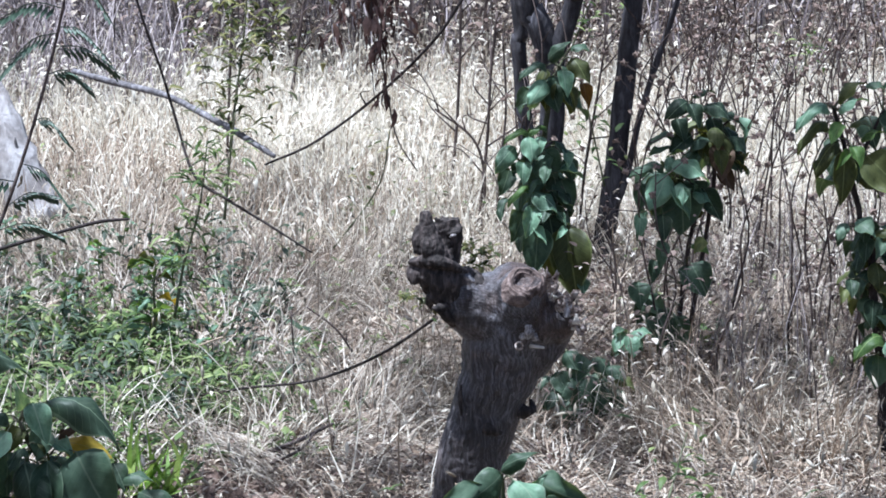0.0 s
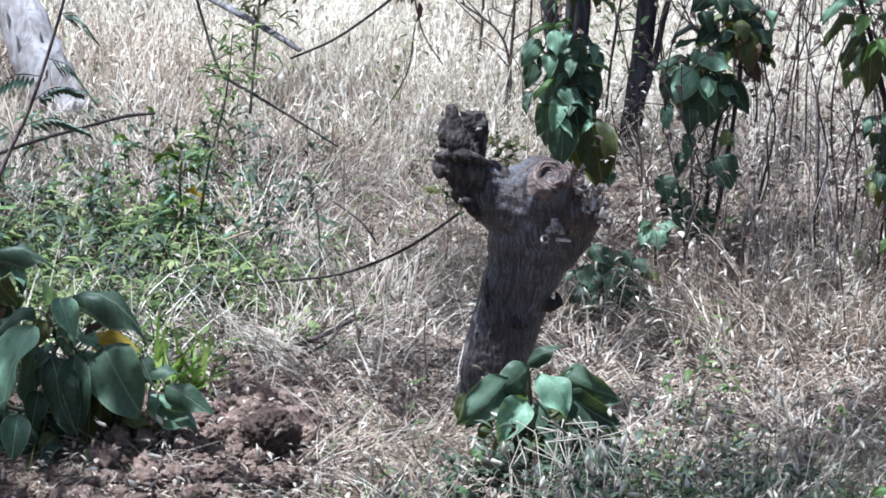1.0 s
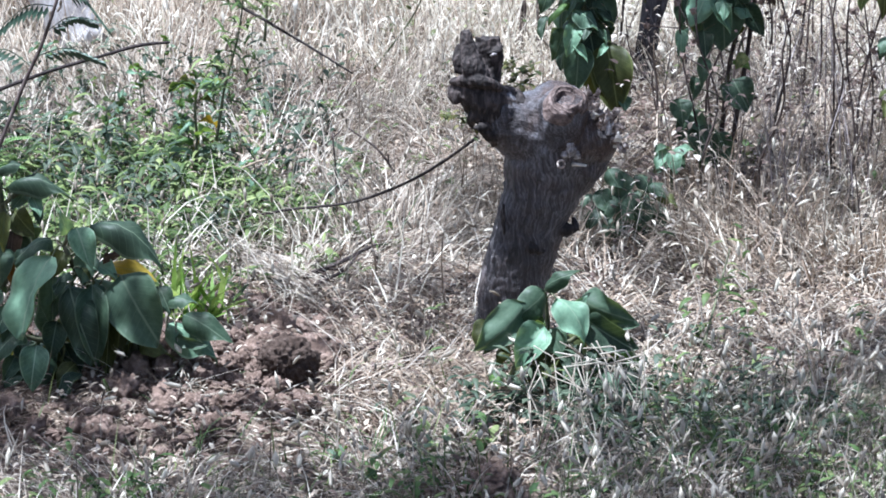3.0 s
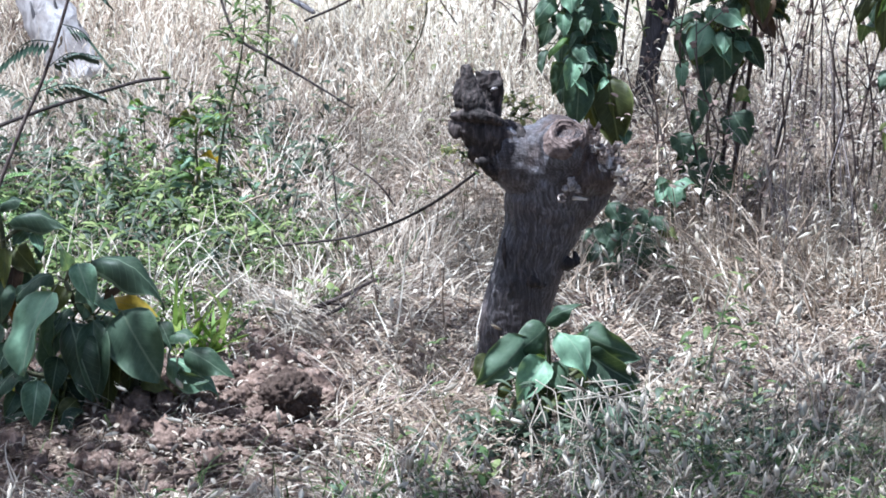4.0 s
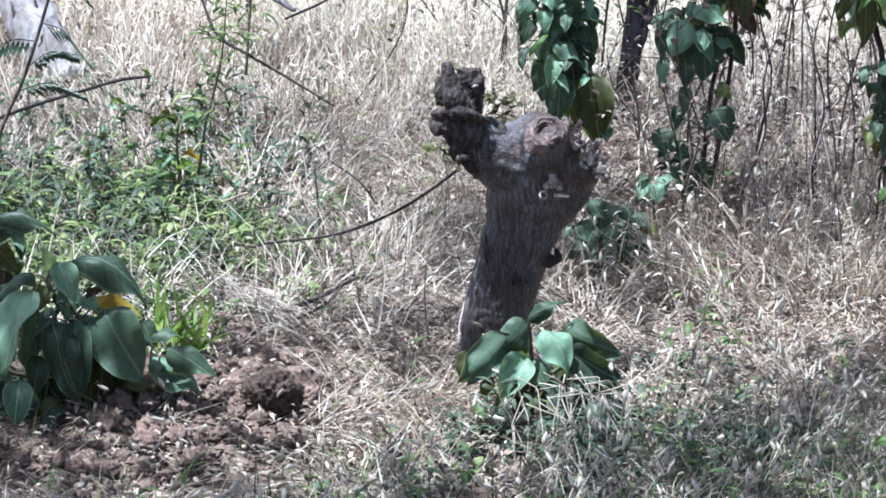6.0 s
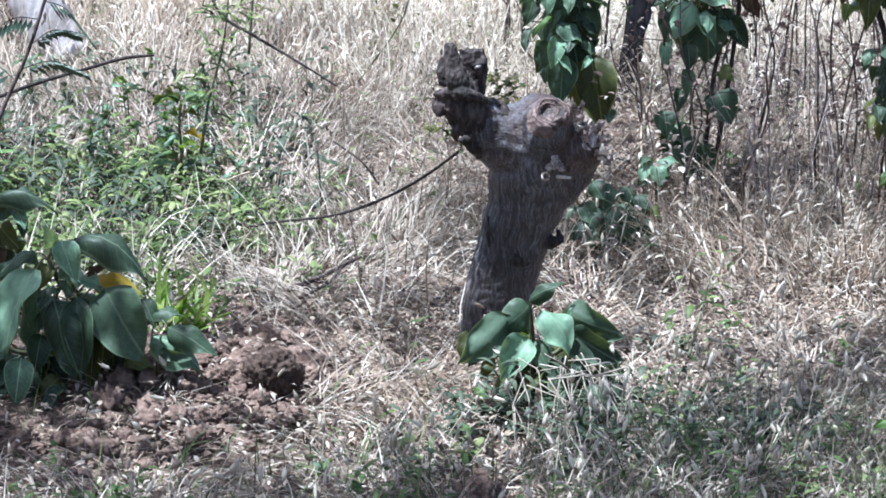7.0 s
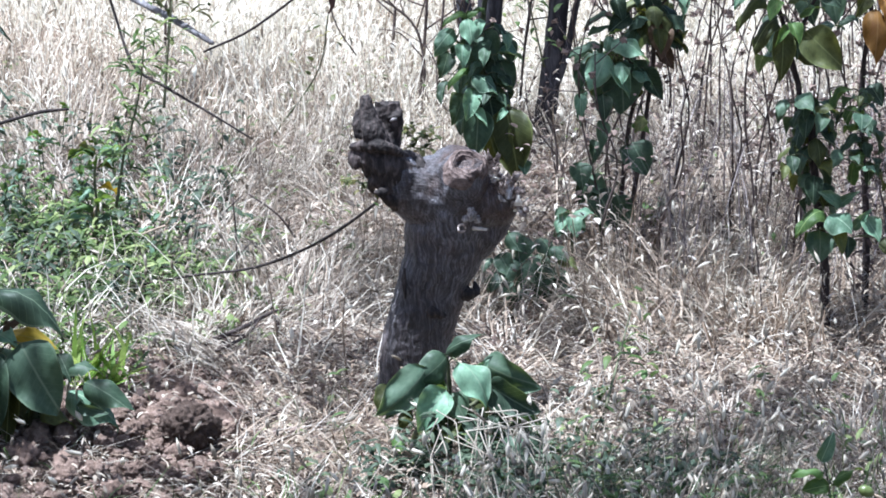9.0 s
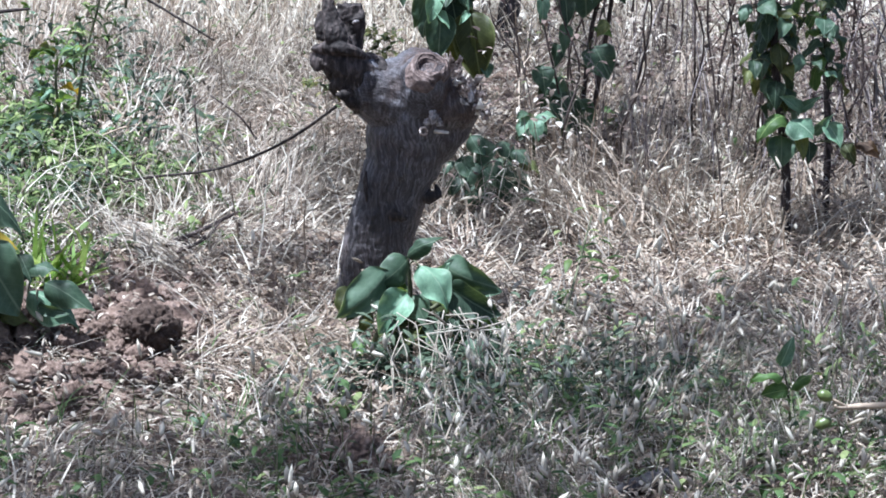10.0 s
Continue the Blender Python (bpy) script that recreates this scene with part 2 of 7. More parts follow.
def leaf_material(name, base, vein, rough=0.55, through_light=0.3, spots=0.0, vary=1.6):
    """A broad leaf: midrib and side veins in the leaf's own axes (y along it)."""
    m, nt, b = material(name, rough, spec=0.22)
    tc = nt.nodes.new("ShaderNodeTexCoord")
    sep = nt.nodes.new("ShaderNodeSeparateXYZ")
    nt.links.new(tc.outputs["Object"], sep.inputs[0])

    def calc(op, a, c=0.0):
        n = nt.nodes.new("ShaderNodeMath")
        n.operation = op
        for s, v in ((n.inputs[0], a), (n.inputs[1], c)):
            if isinstance(v, (int, float)):
                s.default_value = v
            else:
                nt.links.new(v, s)
        return n.outputs[0]
    uv = nt.nodes.new("ShaderNodeSeparateXYZ")
    nt.links.new(tc.outputs["UV"], uv.inputs[0])
    ax = calc('ABSOLUTE', sep.outputs[0])
    rib = calc('LESS_THAN', ax, 0.018)
    rim = calc('MULTIPLY', calc('GREATER_THAN', calc('ABSOLUTE', calc('SUBTRACT', uv.outputs[0], 0.5)), 0.462), 0.7)
    slant = calc('SUBTRACT', sep.outputs[1], calc('MULTIPLY', ax, 0.55))
    side = calc('LESS_THAN', calc('FRACT', calc('MULTIPLY', slant, 9.0)), 0.07)
    veins = calc('MAXIMUM', calc('MAXIMUM', rib, rim), calc('MULTIPLY', side, 0.34))
    info = nt.nodes.new("ShaderNodeObjectInfo")
    n = noise_tex(nt, tc.outputs["Object"], 5.0, 4, 0.6)
    var = ramp(nt, info.outputs["Random"], [(0.0, tuple(0.55 * c for c in base)), (0.6, base), (1.0, tuple(min(1, vary * c + 0.012) for c in base))])
    mottled = mix(nt, 1.0, var, ramp(nt, n, [(0.3, (0.62, 0.66, 0.62)), (0.7, (1.2, 1.18, 1.15))]), "MULTIPLY")
    if spots:
        brown = ramp(nt, noise_tex(nt, tc.outputs["Object"], 2.6, 3), [(0.55, (0, 0, 0)), (0.68, (1, 1, 1))])
        mottled = mix(nt, brown, mottled, (0.16, 0.08, 0.025))
    col = mix(nt, veins, mottled, vein)
    nt.links.new(col, b.inputs["Base Color"])
    bump(nt, b, calc('ADD', calc('MULTIPLY', veins, 0.4), n), 0.18, 0.004)
    lit = mix(nt, 1.0, col, (1.0, 0.86, 0.36), "MULTIPLY")
    thin(nt, b, mix(nt, 1.0, lit, (1.7, 1.7, 1.7), "MULTIPLY"), through_light)
    return m


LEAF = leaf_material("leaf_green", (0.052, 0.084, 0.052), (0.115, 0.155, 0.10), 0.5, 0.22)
LEAF_OLIVE = leaf_material("leaf_olive_green", (0.080, 0.092, 0.032), (0.13, 0.15, 0.06), 0.5, 0.30)
# Paler copy of the green: sun on upturned leaves put into the colour.
LEAF_PALE = leaf_material("leaf_pale_sunlit", (0.128, 0.212, 0.138), (0.24, 0.32, 0.22), 0.45, 0.2, vary=1.3)
LEAF_LIGHT = leaf_material("leaf_light_green", (0.085, 0.15, 0.045), (0.16, 0.22, 0.08), 0.5, 0.35)
LEAF_YELLOW = leaf_material("leaf_yellow", (0.24, 0.18, 0.02), (0.28, 0.23, 0.06), 0.5, 0.35)
LEAF_BROWN = leaf_material("leaf_brown_orange", (0.24, 0.125, 0.03), (0.22, 0.13, 0.05), 0.6, 0.3, 1.0)
LEAF_WITHERED = leaf_material("leaf_withered", (0.095, 0.062, 0.042), (0.13, 0.09, 0.06), 0.75, 0.2)
TONES = {"o": LEAF_OLIVE, "w": LEAF_WITHERED, "g": LEAF, "p": LEAF_PALE, "l": LEAF_LIGHT, "y": LEAF_YELLOW, "b": LEAF_BROWN}


def plain(name, colour, rough, spec=0.4, vary=0.35, scale=40):
    m, nt, b = material(name, rough, spec=spec)
    n = noise_tex(nt, coords(nt), scale, 4)
    col = ramp(nt, n, [(0.3, tuple(c * (1 - vary) for c in colour)), (0.7, tuple(min(1, c * (1 + vary)) for c in colour))])
    nt.links.new(col, b.inputs["Base Color"])
    bump(nt, b, n, 0.3, 0.003)
    return m


FRUIT = plain("unripe_fruit", (0.085, 0.110, 0.030), 0.35, 0.5, 0.25, 60)
SPLINTER = plain("pale_splinter", (0.62, 0.57, 0.50), 0.8, 0.3, 0.2, 60)
SOIL, CLOD, DAMP_CLOD = soil(), clod_material(), clod_material("damp_clod_earth", 0.42)
PALE_STALK = plain("pale_stalk", (0.36, 0.28, 0.20), 0.7, 0.3, 0.3, 80)

# ---- builders ----


def rise(x, y):
    """Height of the ground: level by the stump, a gentle slope behind, a heap of dug earth."""
    slope = 0.05 * np.clip(np.asarray(y) - 7.0, 0, 33)
    heap = 0.06 * np.exp(-((np.asarray(x) + 0.5) / 0.32) ** 2 - ((np.asarray(y) - 5.72) / 0.3) ** 2)
    return slope + heap


def link(name, verts, faces, mat, parent=None, label="", smooth=True, base=None):
    """One mesh object from world-space vertices, under parent when given."""
    me = bpy.data.meshes.new(name)
    origin = Vector(base) if base is not None else Vector((0, 0, 0))
    up = parent
    if parent is not None:
        origin = Vector((0, 0, 0))
    while up is not None:
        origin, up = origin + up.location, up.parent
    me.from_pydata([tuple(Vector(v) - origin) for v in verts], [], faces)
    me.materials.append(mat)
    if smooth:
        me.polygons.foreach_set("use_smooth", [True] * len(me.polygons))
    ob = new(name, me)
    if parent is not None:
        ob.parent = parent
    else:
        ob.location = origin
    if label:
        tagged(ob, label)
    return ob


def thing(name, at, label, category, group="", kind=""):
    ob = new(name)
    ob.empty_display_size = 0.05
    ob.location = at
    return tagged(ob, label, category, group, kind)


def curve_points(points, n):
    """Catmull-Rom through points: n positions."""
    p = [Vector(q) for q in points]
    p = [2 * p[0] - p[1]] + p + [2 * p[-1] - p[-2]]
    out = []
    spans = len(p) - 3
    for i in range(n):
        s = i / (n - 1) * spans
        k = min(int(s), spans - 1)
        t = s - k
        a, b, c, d = p[k:k + 4]
        out.append(0.5 * ((2 * b) + (c - a) * t + (2 * a - 5 * b + 4 * c - d) * t * t + (3 * b - a - 3 * c + d) * t ** 3))
    return out


def tube(points, radii, sides=7, n=14, wobble=0.12, rng=random, closed=True):
    """Vertices and faces of a tapered, slightly knobbly stem through points."""
    path = curve_points(points, n)
    verts, faces = [], []
    up = Vector((0.31, -0.87, 0.2))
    for i, c in enumerate(path):
        d = (path[min(i + 1, n - 1)] - path[max(i - 1, 0)]).normalized()
        u = (up - d * up.dot(d)).normalized()
        w = d.cross(u)
        s = i / (n - 1) * (len(radii) - 1)
        k = min(int(s), len(radii) - 2)
        r = radii[k] + (radii[k + 1] - radii[k]) * (s - k)
        for j in range(sides):
            a = 2 * math.pi * j / sides
            q = r * (1 + rng.uniform(-wobble, wobble))
            verts.append(c + u * math.cos(a) * q + w * math.sin(a) * q)
    for i in range(n - 1):
        for j in range(sides):
            k = (j + 1) % sides
            faces.append((i * sides + j, i * sides + k, (i + 1) * sides + k, (i + 1) * sides + j))
    if closed:
        faces.append(tuple(reversed(range(sides))))
        faces.append(tuple((n - 1) * sides + j for j in range(sides)))
    return verts, faces


def joined(*pieces):
    verts, faces = [], []
    for v, f in pieces:
        o = len(verts)
        verts += v
        faces += [tuple(i + o for i in q) for q in f]
    return verts, faces


OVATE_T = (0, 0.06, 0.15, 0.28, 0.40, 0.52, 0.65, 0.78, 0.90, 1.0)
OVATE_W = (0.03, 0.56, 0.88, 1.0, 0.99, 0.92, 0.78, 0.57, 0.29, 0.01)


def leaf_mesh(name, mat, arch, fold, wave, twist=0.0, hook=0.0, roll=0.0, rows=14):
    """A unit leaf: y from stalk (0) to tip (1), x across; it rises from its stalk and droops to a drawn-out tip, folded along its midrib, its margins rolled and wavy."""
    verts, faces, uvs = [], [], []
    cols = (-1, -0.86, -0.6, -0.3, 0, 0.3, 0.6, 0.86, 1)
    n = len(cols)
    for i in range(rows + 1):
        t = i / rows
        half = 0.5 * float(np.interp(t, OVATE_T, OVATE_W))
        crest = 2.05 * t ** 0.75 * (1 - t) ** 1.05
        for c in cols:
            x = half * c
            puff = 0.012 * math.sin(28 * t - 6 * abs(c)) * (1 - abs(c)) * math.sin(math.pi * t)
            z = 1.3 * arch * crest - fold * abs(x) * (1 - 0.5 * t) + wave * (math.sin(7 * t + 2 * c) + 0.5 * math.sin(13 * t - 3 * c)) * abs(c) ** 2 + twist * x * (t - 0.3) - roll * half * abs(c) ** 5 + puff
            verts.append((x * (1 - 0.10 * abs(fold) - 0.25 * max(0, roll) * abs(c) ** 5) + hook * t * t, t - 0.10 * t ** 4 * abs(hook), z))
            uvs.append((0.5 + 0.5 * c, t))
    for i in range(rows):
        for j in range(n - 1):
            a = i * n + j
            faces.append((a, a + 1, a + n + 1, a + n))
    me = bpy.data.meshes.new(name)
    me.from_pydata(verts, [], faces)
    layer = me.uv_layers.new(name="UVMap")
    layer.data.foreach_set("uv", [q for f in faces for k in f for q in uvs[k]])
    me.materials.append(mat)
    me.polygons.foreach_set("use_smooth", [True] * len(me.polygons))
    return me


# arch, fold, wave, twist, hook, roll of the margins
SHAPES = [(0.13, -0.16, 0.085, 0.20, 0.08, -0.15), (0.25, 0.16, 0.10, 0.30, -0.10, 0.15), (0.36, 0.15, 0.085, -0.30, 0.08, 0.20), (0.18, -0.50, 0.085, 0.30, -0.06, -0.10),
          (0.15, 0.10, 0.11, -0.30, 0.10, 0.25), (0.20, -0.10, 0.12, 0.40, -0.10, -0.25), (0.12, -0.35, 0.10, 0.50, 0.10, 0.30), (0.26, 0.45, 0.10, -0.30, 0.10, -0.20)]
LEAVES = {k: [leaf_mesh("leaf", m, *s) for s in SHAPES] for k, m in TONES.items()}


def put_leaf(parent, base, tip, width, tone="g", shape=None, face=None, rng=random):
    """A leaf part from its stalk end to its tip. face: the way its upper side looks."""
    base, tip = Vector(base), Vector(tip)
    y = tip - base
    length = y.length
    y.normalize()
    z = Vector(face) if face is not None else Vector((rng.uniform(-0.5, 0.5), rng.uniform(-0.9, -0.1), rng.uniform(0.4, 1.0)))
    z = (z - y * z.dot(y)).normalized()
    x = y.cross(z)
    m = Matrix((x, y, z)).transposed().to_4x4() @ Matrix.Diagonal((width * 1.22, length * 1.06, length, 1))
    m.translation = base
    meshes = LEAVES[tone]
    ob = new("leaf", meshes[rng.randrange(len(meshes)) if shape is None else shape])
    ob.parent = parent
    ob.matrix_basis = Matrix.Translation(-parent.location) @ m
    return ob


def leafy(parent, path, count, length, rng, tones="gggp", spread=1.0, start=0.1, droop=(0.1, 1.2), ratio=0.55):
    """Drooping leaves in a loose spiral along a stem. Returns their stalks, to be joined to the stem."""
    pts = curve_points(path, 40)
    stalks = []
    for i in range(count):
        t = start + (1 - start) * (i + rng.random()) / count
        p = pts[min(39, int(t * 39))]
        a = 2.4 * i + rng.uniform(-0.5, 0.5)
        out = Vector((math.cos(a), math.sin(a), 0))
        size = length * rng.uniform(0.65, 1.15)
        b = p + out * size * 0.35 * spread + Vector((0, 0, rng.uniform(0.0, 0.25) * size))
        dr = rng.uniform(*droop)
        tip = b + (out * math.cos(dr) + Vector((0, 0, -math.sin(dr)))) * size
        put_leaf(parent, b, tip, size * ratio * rng.uniform(0.85, 1.15), rng.choice(tones), None, out * 0.8 + Vector((0, -0.3, 1)), rng)
        stalks.append(tube([p, (p + b) / 2 + Vector((0, 0, 0.004)), b], [0.0016, 0.0012], 4, 4, 0, rng))
    return stalks


def stamp(name, parts, label, category, kind="stuff", smooth=True, parent=None):
    """Loose stuff as one mesh. parts: (template vertices, triangles, N x 4 x 4 matrices, material)."""
    allv, allt, mats, mi = [], [], [], []
    off = 0
    for tv, tf, ms, mat in parts:
        tv, tf = np.asarray(tv, float), np.asarray(tf, int)
        n = len(ms)
        if n == 0:
            continue
        if mat not in mats:
            mats.append(mat)
        v = np.einsum('nij,vj->nvi', ms[:, :3, :3], tv) + ms[:, None, :3, 3]
        allv.append(v.reshape(-1, 3))
        allt.append((tf[None] + (np.arange(n) * len(tv))[:, None, None]).reshape(-1, 3) + off)
        mi.append(np.full(n * len(tf), mats.index(mat)))
        off += n * len(tv)
    v, t, mi = np.concatenate(allv), np.concatenate(allt), np.concatenate(mi)
    me = bpy.data.meshes.new(name)
    me.vertices.add(len(v))
    me.vertices.foreach_set("co", v.ravel())
    me.loops.add(len(t) * 3)
    me.loops.foreach_set("vertex_index", t.ravel())
    me.polygons.add(len(t))
    me.polygons.foreach_set("loop_start", np.arange(len(t)) * 3)
    for m in mats:
        me.materials.append(m)
    me.polygons.foreach_set("material_index", mi)
    me.polygons.foreach_set("use_smooth", np.full(len(t), smooth))
    me.update(calc_edges=True)
    ob = new(name, me)
    if parent is not None:
        ob.parent = parent
        ob.matrix_basis = Matrix.Translation(-parent.location)
        return tagged(ob, label)
    return tagged(ob, label, category, kind=kind)


def blade_template(bend, segments=4, taper=True, sway=0.0):
    """A strip of height 1, width 1, bending towards +y and swaying sideways."""
    v, f = [], []
    for i in range(segments + 1):
        t = i / segments
        a = bend * t
        y, z = (bend and (1 - math.cos(a)) / bend or 0), (bend and math.sin(a) / bend or t)
        w = 0.5 * (1 - 0.92 * t ** 1.5 if taper else 1)
        x = sway * math.sin(3.4 * t)
        v += [(x - w, y, z), (x + w, y, z)]
    for i in range(segments):
        a = 2 * i
        f += [(a, a + 1, a + 3), (a, a + 3, a + 2)]
    return v, f


def spindle_template():
    """A fluffy seed head, 1 long along z: a pointed five-sided body with a few loose awns."""
    v, f = [(0, 0, 0)], []
    for z, r in ((0.25, 0.42), (0.6, 0.5)):
        v += [(r * math.cos(a + z), r * math.sin(a + z), z) for a in np.linspace(0, 2 * math.pi, 6)[:5]]
    v.append((0, 0, 1.0))
    for j in range(5):
        k = (j + 1) % 5
        f += [(0, 1 + k, 1 + j), (1 + j, 1 + k, 6 + k), (1 + j, 6 + k, 6 + j), (6 + j, 6 + k, 11)]
    for j, (x, y) in enumerate(((0.9, 0.3), (-0.7, 0.8), (0.1, -1.0), (-0.5, -0.4))):
        o = len(v)
        v += [(x * 0.3, y * 0.3, 0.5), (x * 0.3 + 0.12, y * 0.3, 0.45), (x, y, 1.25)]
        f.append((o, o + 1, o + 2))
    return v, f


def small_leaf_template(arch=0.18):
    """A narrow leaf of length 1 along y, folded on its midrib."""
    v = [(0, 0, 0), (-0.46, 0.28, arch * 0.45), (0, 0.30, arch * 0.8), (0.46, 0.28, arch * 0.45), (-0.38, 0.62, arch * 0.5), (0, 0.64, arch * 0.8), (0.38, 0.62, arch * 0.5), (0.05, 1, -0.10)]
    f = [(0, 2, 1), (0, 3, 2), (1, 2, 5), (1, 5, 4), (2, 3, 6), (2, 6, 5), (4, 5, 7), (5, 6, 7)]
    return v, f


BLADES = [blade_template(b, n, True, w) for b, n, w in ((0.25, 4, 0.0), (0.7, 4, 2.0), (1.4, 5, -4.0), (2.4, 6, 5.0))]
SPINDLE, SMALL_LEAF = spindle_template(), small_leaf_template()


def frames_of(rs, pos, azimuth, lean, size, width):
    """N matrices: local z leaned by lean towards azimuth, scaled width, width, size."""
    n = len(pos)
    ca, sa, cl, sl = np.cos(azimuth), np.sin(azimuth), np.cos(lean), np.sin(lean)
    h = np.stack([ca, sa, 0 * ca], 1)
    z = h * sl[:, None] + np.array([0, 0, 1.0]) * cl[:, None]
    y = h * cl[:, None] - np.array([0, 0, 1.0]) * sl[:, None]
    x = np.cross(y, z)
    m = np.zeros((n, 4, 4))
    m[:, :3, 0], m[:, :3, 1], m[:, :3, 2] = x * width[:, None], y * size[:, None], z * size[:, None]
    m[:, :3, 3], m[:, 3, 3] = pos, 1
    return m


def scatter(rs, n, y0, y1, left=-0.19, right=0.22, keep=None, clump=0.0):
    """n ground points in the wedge of land in front, from y0 to y1; keep: a 0..1 density of x, y."""
    y = np.sqrt(rs.uniform(y0 * y0, y1 * y1, n))
    x = rs.uniform(left, right, n) * y
    if clump:
        home = rs.randint(0, max(1, n // 28), n)
        x, y = x[home] + rs.normal(0, clump, n), y[home] + rs.normal(0, clump, n)
    if keep is not None:
        k = rs.uniform(0, 1, n) < keep(x, y)
        x, y = x[k], y[k]
    return np.stack([x, y, rise(x, y)], 1)


def patchy(x, y, scale=1.0, seed=0.0):
    """Smooth 0..1 variation over the ground."""
    s = np.sin(2.1 * scale * x + 1.3 * scale * y + seed) + np.sin(-1.7 * scale * x + 2.6 * scale * y + 2 * seed) + np.sin(4.3 * scale * x - 3.1 * scale * y + 3 * seed)
    return np.clip(0.5 + s / 5, 0, 1)


def bump_at(x, y, cx, cy, rx, ry):
    return np.exp(-((x - cx) / rx) ** 2 - ((y - cy) / ry) ** 2)


def combed(x, y):
    """The way the grass lies: one direction over a hand's breadth, turning from tuft to tuft."""
    return 2.6 * np.sin(4.1 * x + 2.2 * y) + 2.2 * np.sin(7.3 * x - 5.1 * y + 1.0) + 1.5 * np.sin(3.0 * y - 9.0 * x + 2.0)


def grow(rs, pos, height, width, lean, mat, bends=(0, 1, 2, 3), spread=0.75):
    """Blades for stamp() at ground points."""
    parts = []
    which = rs.choice(bends, len(pos))
    for k in sorted(set(bends)):
        p = pos[which == k]
        n = len(p)
        size = rs.uniform(*height, n)
        parts.append((*BLADES[k], frames_of(rs, p, combed(p[:, 0], p[:, 1]) + rs.normal(0, spread, n), rs.uniform(*lean, n), size, rs.uniform(*width, n)), mat))
    return parts


def heads(rs, pos, height, length, thick, mat_stalk, mat_head, lean=(0.0, 0.5)):
    """Grass stalks that end in drooping seed heads."""
    n = len(pos)
    az, ln, h = rs.uniform(-math.pi, math.pi, n), rs.uniform(*lean, n), rs.uniform(*height, n)
    b = 0.7
    m = frames_of(rs, pos, az, ln, h, np.full(n, 0.0013))
    tip = np.einsum('nij,j->ni', m[:, :3, :3], np.array([0, (1 - math.cos(b)) / b, math.sin(b) / b])) + pos
    parts = [(*BLADES[1], m, mat_stalk)]
    L = rs.uniform(*length, n)
    hm = frames_of(rs, tip, az, ln * 0.6 + rs.uniform(-0.4, 1.1, n), L, np.full(n, 1.0))
    hm[:, :3, :2] = hm[:, :3, :2] / np.linalg.norm(hm[:, :3, :2], axis=1, keepdims=True) * rs.uniform(*thick, n)[:, None, None]
    parts.append((*SPINDLE, hm, mat_head))
    return parts


def rosettes(rs, pos, leaves, length, width, height, mat):
    """Small leafy weeds: several leaves at random heights about each point."""
    p = np.repeat(pos, leaves, 0)
    n = len(p)
    p = p + np.stack([rs.normal(0, 0.012, n), rs.normal(0, 0.012, n), rs.uniform(0.005, 1, n) * np.repeat(rs.uniform(*height, len(pos)), leaves)], 1)
    L = rs.uniform(*length, n)
    m = frames_of(rs, p, rs.uniform(-math.pi, math.pi, n), rs.uniform(-0.5, 0.7, n), L, L * rs.uniform(*width, n))
    return [(*SMALL_LEAF, m, mat)]

# ---- the ground ----


def build_ground():
    """One sheet: fine near the stump, coarse out to the horizon."""
    near = np.concatenate([-np.geomspace(400, 2.6, 14), np.linspace(-2.4, 2.9, 107), np.geomspace(3.1, 400, 14)])
    deep = np.concatenate([-np.geomspace(300, 3.2, 10), np.linspace(-3, 4.0, 8), np.linspace(4.1, 9.0, 99), np.linspace(9.2, 18, 45), np.geomspace(19, 500, 16)])
    gx, gy = np.meshgrid(near, deep)
    z = rise(gx, gy)
    fine = (gx > -2.5) & (gx < 3) & (gy > 4) & (gy < 18)
    verts = []
    for x, y, h, f in zip(gx.ravel(), gy.ravel(), z.ravel(), fine.ravel()):
        if f:
            h += 0.012 * noise.noise((x * 3, y * 3, 0)) + 0.010 * noise.noise((x * 11, y * 11, 3)) - 0.006
            h += float(bump_at(x, y, -0.47, 5.76, 0.4, 0.42)) * (0.040 * noise.noise((x * 15, y * 15, 7)) + 0.022 * noise.noise((x * 34, y * 34, 9)))
        verts.append((x, y, h))
    w = len(near)
    faces = [(j * w + i, j * w + i + 1, (j + 1) * w + i + 1, (j + 1) * w + i) for j in range(len(deep) - 1) for i in range(w - 1)]
    return tagged(link("ground", verts, faces, SOIL), "bare reddish-brown soil ground under dry grass", "ground", kind="structure")


build_ground()

# ---- the stump ----


def rough_form(name, pieces, voxel, lumps, mat, parent, label="", softer=3):
    """Melts overlapping forms into one weathered body."""
    v, f = joined(*pieces)
    ob = link(name, v, f, mat, parent, label)
    r = ob.modifiers.new("melt", 'REMESH')
    r.mode, r.voxel_size, r.use_smooth_shade = 'VOXEL', voxel, True
    s = ob.modifiers.new("soften", 'SMOOTH')
    s.factor, s.iterations = 0.5, softer
    for i, (size, depth) in enumerate(lumps):
        tex = bpy.data.textures.new(name + "_lumps", 'CLOUDS')
        tex.noise_scale, tex.noise_depth = size, 3
        d = ob.modifiers.new("lumps", 'DISPLACE')
        d.texture, d.strength, d.mid_level = tex, depth, 0.5
    return ob


